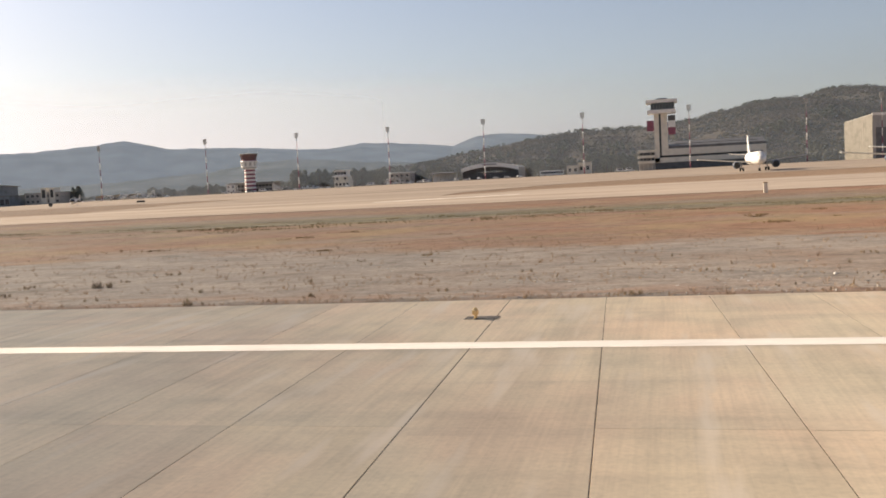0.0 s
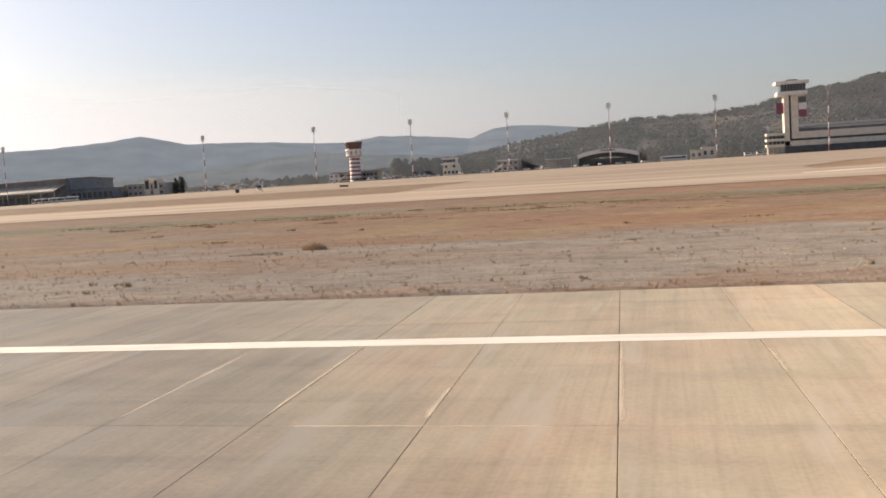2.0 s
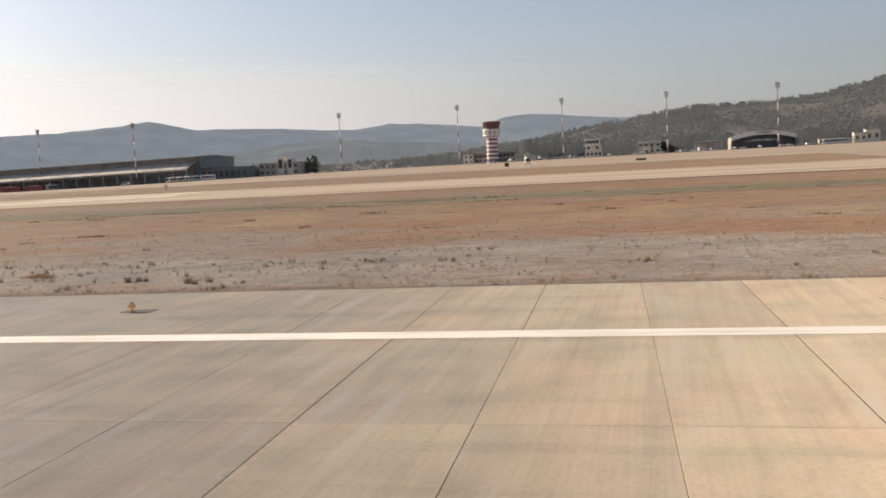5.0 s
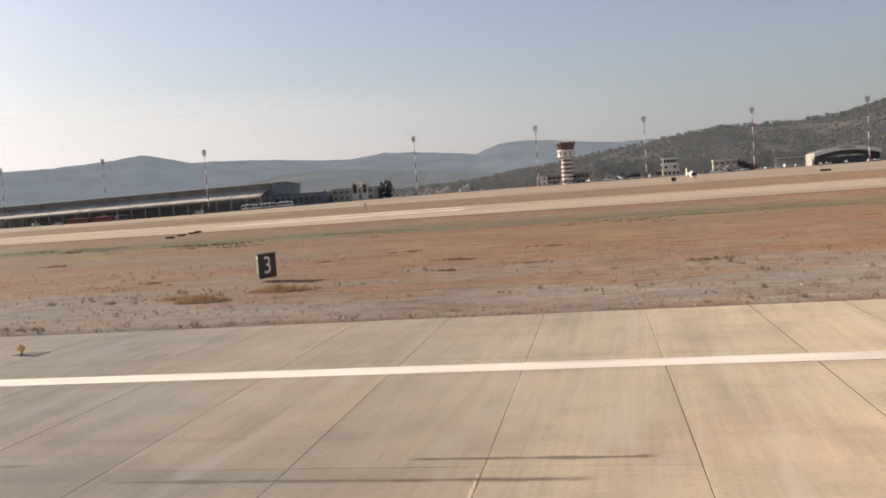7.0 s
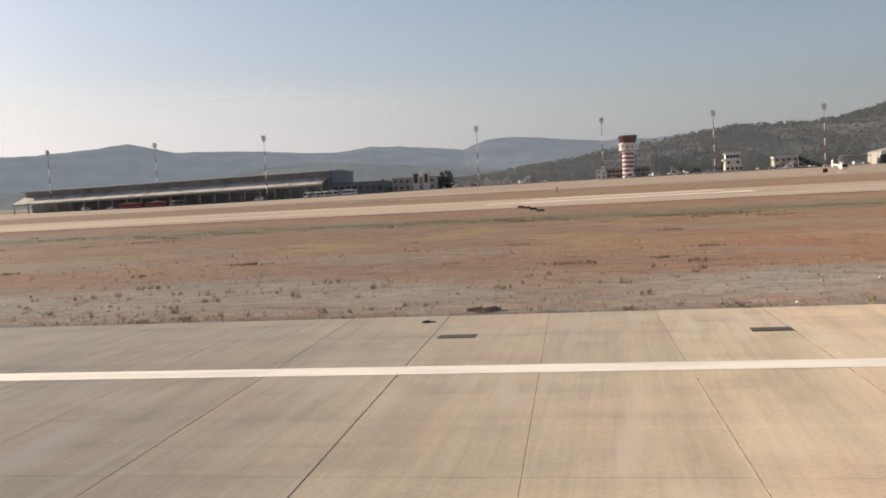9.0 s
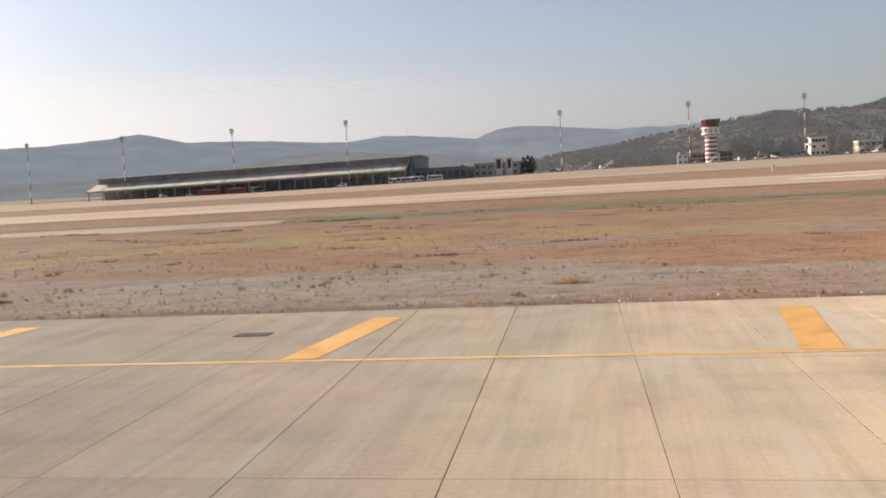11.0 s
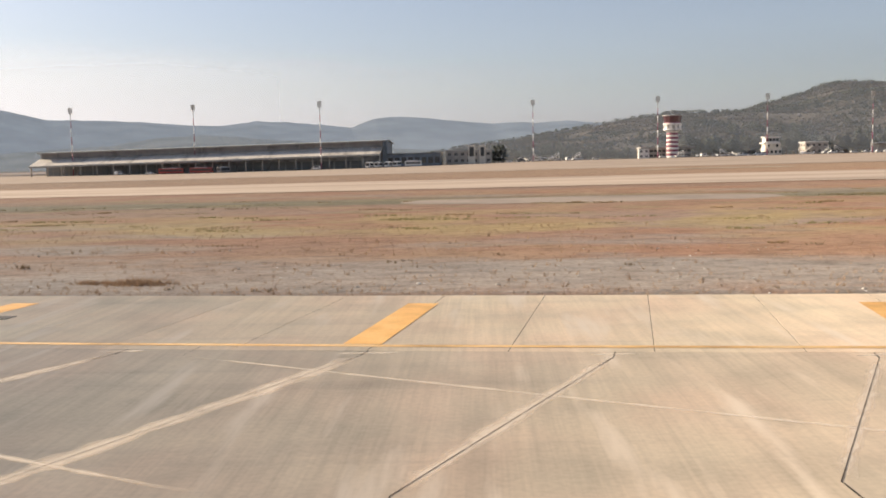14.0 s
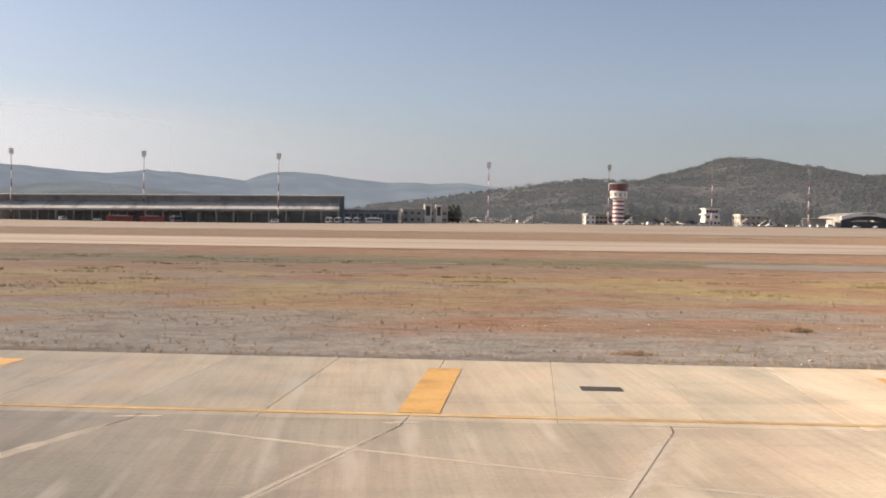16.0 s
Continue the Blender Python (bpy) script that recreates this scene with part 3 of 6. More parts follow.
def lay_slab(outline, near, mat):
    v, f = slab_verts(outline, rng.uniform(-0.002, 0.002))
    if near:
        near_list.append((v, f, mat))
    else:
        n0 = len(rest_v)
        rest_v.extend(v)
        rest_f.extend(tuple(i + n0 for i in q) for q in f)


SHOULDER_X = [TURN_X, -323.9, -326.95, -330.15, -333.3, -336.2, -339.05, -342.1, -345.1, -347.75, -350.75, -353.75] + [-356.95 - 3.03 * k for k in range(30)]
for row in range(len(ROWS)):
    for k in range(len(JOINTS) - 1):
        x1, x0 = JOINTS[k][0], JOINTS[k + 1][0]
        if row in (5, 6, 7) and x1 < TURN_X + 0.1:
            continue
        o = slab_outline(x0, x1, row, joint_gap[k + 1] * rng.uniform(0.6, 1.2), joint_gap[k] * rng.uniform(0.6, 1.2))
        lay_slab(o, row == 6 and -320 < x0 < 0 or row == 7 and -330 < x0 < -20, M_SLAB)
for x1, x0 in zip(SHOULDER_X[:-1], SHOULDER_X[1:]):
    g = rng.choice((0.003, 0.005, 0.008))
    lay_slab(slab_outline(x0, x1, 7, g, g), x0 > -425, M_SLAB)


# skewed panels of the turn: each joint runs from the yellow line, slants back, then drops to the rows below
def low_edge(x):
    """The slanting border between the skewed panels and the rows below."""
    return 18.62 + 0.166 * (x + 332)


SKEW_X = [-329.78, -335.31, -340.34, -345.82, -350.77, -355.9, -361.03, -366.25, -371.7, -376.85, -382.23, -387.4, -392.45, -397.4, -402.68, -408.0] + [-413.2 - 5.22 * k for k in range(14)]


def skew_joint(x, lean=0.45):
    """Corners of a skewed joint, from its top to its foot."""
    if abs(x + 345.82) < 0.1:
        lean = 0.54
    xk = x - 3.0
    for _ in range(8):
        yk = max(low_edge(xk), 7.9) + 0.9
        xk = x - lean * (22.5 - yk)
    return [(x + 0.11, 23.044), (x, 22.5), (xk, yk), (xk + 0.04, yk - 0.9)]


edge_joint = [(TURN_X + 0.03, 23.044), (TURN_X + 0.05, 22.5), (TURN_X + 0.1, low_edge(TURN_X) + 0.9), (TURN_X + 0.12, low_edge(TURN_X))]
skews = [edge_joint] + [skew_joint(x) for x in SKEW_X]
for i, (a, b2) in enumerate(zip(skews[:-1], skews[1:])):
    g = 0.007
    o = [(x + g, y) for x, y in b2[::-1]]
    o = [o[0]] + o[1:] + [(x - g, y) for x, y in a]
    lay_slab([(x, y + (0.004 if j in (0, 7) else 0)) for j, (x, y) in enumerate(o)], b2[0][0] > -420, M_TURN)
# rows below the border
LOW_X = [-314.81, -317.83, TURN_X, -323.6, -326.3, -329.25, -332.3, -335.35, -338.2, -341.1, -344.15, -347.15, -349.85, -352.85, -355.95] + [-358.95 - 3.03 * k for k in range(12)]
for x1, x0 in zip(LOW_X[:-1], LOW_X[1:]):
    y0, g = 7.604, 0.009
    ya, yb = (low_edge(x0 + 0.3), low_edge(x1 + 0.3)) if x1 <= TURN_X else (15.19, 15.19)
    if x1 > TURN_X - 0.1 and x1 > -320:
        continue
    if min(ya, yb) < y0 + 0.8:
        continue
    o = [(x0 + g + 0.045 * (22.5 - y0), y0), (x1 - g + 0.045 * (22.5 - y0), y0), (x1 - g + 0.045 * (22.5 - yb), yb - 0.006), (x0 + g + 0.045 * (22.5 - ya), ya - 0.006)]
    lay_slab(o, x0 > -372, M_SLAB)
for v, f, mat in near_list:
    xm, ym = v[0][0], v[0][1]
    ob = data_mesh("slab", [(a - xm, b - ym, c) for a, b, c in v], f, mat, runway)
    ob.location = (xm, ym, 0)
ob = data_mesh("slabs_joined", rest_v, rest_f, M_SLABS, runway)
ob["kind"] = "stuff"


def ribbon(bm, p, q, w0, w1, z=0.006, seed=0, n=14, ragged=0.0):
    """A flat strip with slightly ragged sides."""
    p, q = Vector((*p, 0)), Vector((*q, 0))
    d = (q - p).normalized()
    s = Vector((-d.y, d.x, 0))
    rr = random.Random(seed)
    last = None
    for i in range(n + 1):
        t = i / n
        c = p.lerp(q, t)
        w = (w0 + (w1 - w0) * t) / 2
        a = bm.verts.new(c + s * (w * (1 + ragged * rr.uniform(-1, 1))) + Vector((0, 0, z)))
        b = bm.verts.new(c - s * (w * (1 + ragged * rr.uniform(-1, 1))) + Vector((0, 0, z)))
        if last:
            bm.faces.new((last[1], b, a, last[0]))
        last = (a, b)
    return bm


# painted markings
def flat_box(bm, x0, y0, x1, y1, z=0.006, n=1):
    for i in range(n):
        a, b = x0 + (x1 - x0) * i / n, x0 + (x1 - x0) * (i + 1) / n
        bm.faces.new([bm.verts.new(c) for c in ((a, y0, z), (b, y0, z), (b, y1, z), (a, y1, z))])
    return bm


tagged(link_mesh("runway_edge_line", flat_box(B(), -284.8, 22.45, 760, 23.35, 0.007, 40), M_WHITE), "continuous white paint line along the runway edge", "marking", kind="structure")
tagged(link_mesh("runway_edge_line_far", flat_box(B(), -284.8, -23.2, 760, -22.3, 0.007, 40), M_WHITE), "continuous white paint line along the opposite runway edge", "marking", kind="structure")
tagged(link_mesh("shoulder_line", flat_box(B(), -900, 23.48, -283, 23.72, 0.008, 140), M_YLINE), "thin yellow paint line along the pavement", "marking", kind="structure")
bm = B()
bars = [-284.9, -296.4, -307.9, -319.4, -330.96, -342.9, -354.4, -366.8, -379.0, -390.8, -402.7, -414.6, -426.5]
for i, x in enumerate(bars):
    bm = B()
    k, w = (shoulder_lean(x) if x < -300 else 0.07), 0.88
    pts = [(x, 23.78), (x + w, 23.78), (x + w + k * 6.2, 29.95), (x + k * 6.2, 29.95)]
    bm.faces.new([bm.verts.new((a, b, 0.008)) for a, b in pts])
    tagged(link_mesh("shoulder_bar", bm, M_YELLOW), "broad yellow paint bar across the runway shoulder", "marking", group="yellow shoulder bars", kind="structure")

def worn_strip(center, widths, z, seed, n=50):
    """Mortar laid along a line: whole in the middle, fading out at widths (left, right)."""
    bm = B()
    wear = bm.verts.layers.float.new("wear")
    (xa, ya), (xb, yb) = center
    d = Vector((xb - xa, yb - ya, 0)).normalized()
    s = Vector((-d.y, d.x, 0))
    last = None
    for i in range(n + 1):
        t = i / n
        c = Vector((xa + (xb - xa) * t, ya + (yb - ya) * t, z))
        k = 1 + 0.55 * noise.noise((t * 7, seed * 3.1, 0.5))
        end = min(1.0, 9 * t, 9 * (1 - t))
        row = []
        for off, w in ((-widths[1] * k, 0.0), (0.0, end), (widths[0] * k, 0.0)):
            v = bm.verts.new(c + s * off)
            v[wear] = w
            row.append(v)
        if last:
            bm.faces.new((last[0], row[0], row[1], last[1]))
            bm.faces.new((last[1], row[1], row[2], last[2]))
        last = row
    bm.normal_update()
    for f in bm.faces:
        if f.normal.z < 0:
            f.normal_flip()
    return bm


# pale repaired seams across the skewed panels
seams = [((-336.97, 23.0), (-331.1, 19.65)), ((-352.0, 22.5), (-342.5, 17.85)), ((-370.1, 22.35), (-353.95, 15.65)), ((-387.5, 21.75), (-367.0, 13.9)), ((-407.9, 22.1), (-390.0, 15.4)), ((-424.0, 22.3), (-408.5, 15.6))]
for i, (p, q) in enumerate(seams):
    tagged(link_mesh("repaired_seam", worn_strip((p, q), (0.10, 0.11), 0.0065, i + 30, 80), M_PATCHED), "pale mortar seam across the concrete panels", "seam", group="pale seams", kind="structure")
mortar = [(0.03, 0.05), (0.14, 0.14), (0.10, 0.26), (0.30, 0.32), (0.38, 0.14), (0.18, 0.18), (0.30, 0.22), (0.42, 0.40), (0.28, 0.22), (0.50, 0.46), (0.26, 0.20), (0.40, 0.44), (0.20, 0.16), (0.44, 0.40), (0.14, 0.12), (0.22, 0.20)]
for i, (x, (left, right)) in enumerate(zip(SKEW_X, mortar)):
    (xa, ya), (xb, yb), (xc, yc), (xd, yd) = skew_joint(x)
    tagged(link_mesh("patched_joint", worn_strip(((xc, yc), (xb, yb)), (min(left, 0.32), min(right, 0.32)), 0.0045, i), M_PATCHED), "light mortar patched unevenly along a slab joint", "seam", group="patched joints", kind="structure")
    if left > 0.1:
        tagged(link_mesh("patched_joint", worn_strip(((xb - 0.7 * left - 0.25, 22.72), (xb + 0.7 * right + 0.45, 22.86)), (0.10, 0.10), 0.0052, 60 + i, 24), M_PATCHED), "light mortar patch at the head of a slab joint", "seam", group="patched joints", kind="structure")
    bm = ribbon(B(), (xc, yc), (xb, yb), 0.013, 0.012, 0.0078, i, 30, 0.3)
    ribbon(bm, (xb, yb), (xa, ya), 0.018, 0.015, 0.0078, i + 3, 6, 0.3)
    ribbon(bm, (xd, yd), (xc, yc), 0.017, 0.013, 0.0078, i + 7, 6, 0.3)
    tagged(link_mesh("joint_sealant", bm, M_SEAL), "thin dark sealant line in a slab joint", "seam", group="sealed joints", kind="structure")
# short cracks from the yellow line, and the shoulder joint that runs on
for i, (p, q) in enumerate([((-338.4, 23.4), (-338.58, 20.85)), ((-336.7, 23.4), (-337.1, 18.0)), ((-352.55, 23.4), (-352.66, 22.6)), ((-370.0, 23.4), (-370.1, 22.3)), ((-350.7, 23.1), (-350.2, 28.8))]):
    tagged(link_mesh("crack", ribbon(B(), p, q, 0.014, 0.010, 0.0080, 200 + i, 16, 0.6), M_SEAL), "thin dark crack in the concrete", "crack", group="pavement cracks", kind="structure")
# pale edge along the border of the rows below
for i, (xa, xb) in enumerate(((-347.0, -339.0), (-338.5, -331.5), (-356.5, -348.0))):
    tagged(link_mesh("patched_joint", worn_strip(((xa, low_edge(xa) + 0.06), (xb, low_edge(xb) + 0.06)), (0.16, 0.03), 0.0048, 90 + i, 60), M_PATCHED), "pale worn mortar along a slanting slab border", "seam", group="patched joints", kind="structure")
for i, (x, y, ln, w) in enumerate([(-98.3, 19.5, 5.6, 0.05), (-19.5, 15.17, 7.2, 0.035), (-36.0, 15.17, 4.5, 0.035), (-31.5, 15.12, 4.2, 0.20), (-52.0, 15.17, 5.0, 0.06), (-70.0, 15.17, 6.5, 0.06), (-88.0, 15.12, 9.0, 0.06), (-121.0, 15.2, 6.0, 0.07), (-234.0, 15.25, 5.0, 0.06), (-247.0, 15.2, 4.0, 0.06), (-188.3, 15.22, 1.1, 0.12)]):
    tagged(link_mesh("patched_joint", worn_strip(((x, y), (x + ln, y)), (w, w), 0.0048, 80 + i, 40), M_PATCHED), "pale worn patch along a slab joint", "seam", group="patched joints", kind="structure")
for i, (x, y, ln) in enumerate([(-204.4, 15.62, 4.0), (-208.9, 14.58, 7.6), (-214.8, 15.5, 4.4), (-215.4, 14.47, 4.8)]):
    tagged(link_mesh("tyre_mark", worn_strip(((x, y), (x + ln, y)), (0.12, 0.12), 0.005, 120 + i, 24), M_SMUDGE), "dark rubber tyre streak on the concrete", "tyre mark", group="tyre marks", kind="structure")

# small scuffs of white paint
for i, (x, y) in enumerate(((-351.0, 25.6), (-338.7, 20.75), (-338.95, 21.2), (-398.0, 25.1), (-98.3, 26.0))):
    for k in range(3):
        tagged(link_mesh("paint_scuff", worn_strip(((x - 0.28 + 0.05 * k, y + 0.10 * k), (x + 0.28 - 0.07 * k, y + 0.02 + 0.09 * k)), (0.05, 0.05), 0.0062, 400 + 5 * i + k, 14), M_SCUFF), "small scuff of spilt white paint", "scuff", group="paint scuffs", kind="structure")
# pale mortar beside some transverse joints of the runway
for i, (xj, ya, yb2, w, side) in enumerate([(-94.81, 16.5, 22.3, 0.30, -1), (-46.58, 15.3, 22.2, 0.08, 1), (-49.7, 15.5, 18.2, 0.15, -1), (-52.66, 15.5, 22.2, 0.09, -1), (-55.55, 15.5, 22.3, 0.10, 1), (-64.71, 15.6, 20.5, 0.15, 1), (-61.57, 11.5, 21.5, 0.11, 1), (-67.76, 14.5, 17.5, 0.11, 1), (-70.79, 16.0, 20.0, 0.08, 1), (-19.83, 15.6, 22.3, 0.03, 1), (-25.51, 16.0, 21.5, 0.09, 1), (-43.51, 19.0, 21.2, 0.11, 1), (-13.85, 13.5, 15.0, 0.04, 1), (-28.63, 11.8, 15.0, 0.06, 1), (-34.83, 12.5, 18.0, 0.05, 1), (-79.75, 12.0, 20.0, 0.05, 1), (-88.84, 15.5, 21.0, 0.05, -1), (-116.16, 12.0, 15.0, 0.08, -1), (-203.34, 11.9, 15.0, 0.06, -1), (-227.26, 14.6, 17.5, 0.07, 1), (-239.32, 15.0, 20.0, 0.06, -1), (-251.48, 14.4, 22.0, 0.06, -1), (-245.45, 12.0, 15.0, 0.06, 1)]):
    off = side * 0.03
    line = ((xj + 0.045 * (22.5 - ya) + off, ya), (xj + 0.045 * (22.5 - yb2) + off, yb2))
    tagged(link_mesh("patched_joint", worn_strip(line, (w, w * 0.3) if side < 0 else (w * 0.3, w), 0.0045, i, 40), M_PATCHED), "pale worn mortar beside a slab joint", "seam", group="patched joints", kind="structure")
for i, (x, y, ln) in enumerate(((-77.1, 19.25, 0.22), (-68.15, 20.55, 0.16), (-26.8, 13.79, 0.12), (-25.8, 13.74, 0.5))):
    tagged(link_mesh("rubber_spot", worn_strip(((x - ln / 2, y), (x + ln / 2, y - 0.02)), (0.07, 0.07), 0.0052, 150 + i, 8), M_SMUDGE), "small dark spot of rubber on the concrete", "stain", group="rubber spots", kind="structure")

# cover plates and edge lights on the shoulder
bm = B()
box(bm, -0.5, -0.28, 0.0, 0.5, 0.28, 0.012, 0.004)
box(bm, -0.44, -0.23, 0.012, 0.44, 0.23, 0.016)
plate0 = tagged(link_mesh("cover_plate", bm, M_PLATE), "dark steel cover plate set in the runway shoulder", "cover plate", group="cover plates")
plate_x = [-8.3, -68.6, -128.7, -189.2, -249.15, -257.2, -286.7, -310.0, -332.2, -350.85, -377.1, -397.65, 21.35, -38.55, -98.65, -158.7, -218.95, -418.0]
plate0.matrix_world = pose(plate_x[0], 27.5, 0.002)
for x in plate_x[1:]:
    copy_thing(plate0, pose(x, 27.5 + bend(x) - (0.25 if x < -320 else 0), 0.002, 0, 0, -math.degrees(math.atan(min(0.0021 * max(-319 - x, 0), 0.109)))))


def edge_light(x, y):
    e = base("runway_edge_light", x, y, 0.0)
    bm = B()
    cyl(bm, (0, 0, 0), (0, 0, 0.03), 0.11, 0.10, 14)
    part("base_plate", bm, M_PLATE, e)
    bm = B()
    cyl(bm, (0, 0, 0.03), (0, 0, 0.16), 0.048, 0.045, 12)
    cyl(bm, (0, 0, 0.06), (0, 0, 0.08), 0.056, 0.056, 12)
    part("stem", bm, M_TAN, e)
    bm = B()
    box(bm, -0.085, -0.085, 0.14, 0.085, 0.085, 0.27, 0.02)
    head = part("lamp_head", bm, M_TAN, e, "tan boxy lamp head")
    bm = B()
    cyl(bm, (0, 0, 0.27), (0, 0, 0.34), 0.07, 0.05, 14)
    part("lens", bm, M_LAMPY, head, "yellowed lens")
    return tagged(e, "short tan runway edge light on the shoulder", "runway light", group="runway edge lights")


light0 = edge_light(21.2, 27.25)
for x in (-38.7, -98.8, -158.8, -219.1):
    copy_thing(light0, pose(x, 27.25, 0.0))


# ================= distance sign in the verge =================
def digit(char, size, mat, parent, m, label):
    cu = bpy.data.curves.new("digit", "FONT")
    cu.body, cu.size, cu.extrude, cu.align_x, cu.align_y = char, size, 0.006, "CENTER", "CENTER"
    tmp = new("digit_text", cu)
    dg = bpy.context.evaluated_depsgraph_get()
    me = bpy.data.meshes.new_from_object(tmp.evaluated_get(dg))
    bpy.data.objects.remove(tmp)
    me.materials.clear()
    me.materials.append(mat)
    ob = new("digit", me)
    ob.parent = parent
    ob.matrix_local = m
    ob["label"] = label
    return ob


sgn = base("distance_sign", -220.38, 49.5, 0.0, 4.5)
tagged(sgn, "black three-sided distance sign with white numbers 3 and 7", "sign")
bm = B()
tri = [(0.0, -0.66), (0.55, 0.67), (-0.55, 0.67)]
prism(bm, tri, 0.14, 1.42)
bmesh.ops.bevel(bm, geom=list(bm.edges), offset=0.015, segments=1, affect="EDGES")
body = part("sign_box", bm, M_BLACK, sgn)
for x, y in ((0.0, -0.45), (0.38, 0.55), (-0.38, 0.55)):
    bm = B()
    cyl(bm, (x, y, -0.1), (x, y, 0.16), 0.035, 0.035, 8)
    part("leg", bm, M_PAINT, sgn)
bm = B()
prism(bm, [(a * 1.06, b * 1.06) for a, b in tri], 1.42, 1.46)
part("cap", bm, M_DARKP, sgn)
ang = math.degrees(math.atan2(1.33, 0.55))
digit("3", 1.30, M_PAINT, sgn, pose(0.279, 0.0, 0.78, 90, 0, ang) @ Matrix.Diagonal((1.05, 1, 1, 1)), "white number 3")
digit("7", 1.30, M_PAINT, sgn, pose(-0.279, 0.0, 0.78, 90, 0, -ang) @ Matrix.Diagonal((1.05, 1, 1, 1)), "white number 7")


# ================= floodlight masts =================
def mast(x, y, top, head=True):
    z0 = land(x, y)
    h = top - z0
    e = base("floodlight_mast", x, y, z0)
    bm = B()
    box(bm, -0.6, -0.6, -0.1, 0.6, 0.6, 0.25, 0.05)
    part("footing", bm, M_STONEW, e)
    lim = [0, 0.10, 0.22, 0.34, 0.46, 0.58, 0.70, 0.82]
    r = lambda t: 0.33 - 0.18 * t
    for i in range(7):
        bm = B()
        cyl(bm, (0, 0, 0.2 + h * lim[i]), (0, 0, 0.2 + h * lim[i + 1]), r(lim[i]), r(lim[i + 1]), 10)
        part("shaft_band", bm, M_RED if i % 2 == 0 else M_PAINT, e, "red band" if i % 2 == 0 else "white band", True)
    bm = B()
    cyl(bm, (0, 0, 0.2 + h * 0.82), (0, 0, h - 0.6), r(0.82), 0.16, 10)
    part("upper_shaft", bm, M_STEEL, e, "grey steel", True)
    if head:
        bm = B()
        for zz in (h - 2.0, h - 1.2, h - 0.4, h + 0.4):
            box(bm, -1.25, -0.08, zz - 0.40, 1.25, 0.08, zz - 0.30)
        box(bm, -0.08, -0.1, h - 2.8, 0.08, 0.1, h + 0.9)
        cyl(bm, (0, 0, h - 3.0), (0, 0, h - 2.8), 0.8, 0.8, 12)
        part("cross_frame", bm, M_STEEL, e)
        for zz in (h - 2.0, h - 1.2, h - 0.4, h + 0.4):
            for xx in (-0.85, 0.0, 0.85):
                bm = B()
                box(bm, xx - 0.32, -0.35, zz - 0.27, xx + 0.32, 0.10, zz + 0.27, 0.05)
                part("floodlight", bm, M_PANEL, e)
    else:
        bm = B()
        box(bm, -0.5, -0.2, h - 1.2, 0.5, 0.2, h - 0.2, 0.05)
        part("cross_frame", bm, M_STEEL, e)
    return tagged(e, "tall tapered apron floodlight mast banded red and white", "floodlight mast", group="apron floodlight masts")


masts = [(-523.9, 544, 37.9), (-450.7, 532, 37.5), (-333.0, 570, 37.7), (-260.2, 576, 38.3), (-197.3, 575.5, 38.5), (-137.4, 575, 38.4), (-77.1, 571, 39.2), (-17.9, 567, 39.0), (42.0, 570, 39.6), (104.9, 570, 39.4), (143.8, 570, 39.9), (-592.0, 540, 37.4), (-655.0, 540, 37.0)]
for m in masts:
    mast(*m)


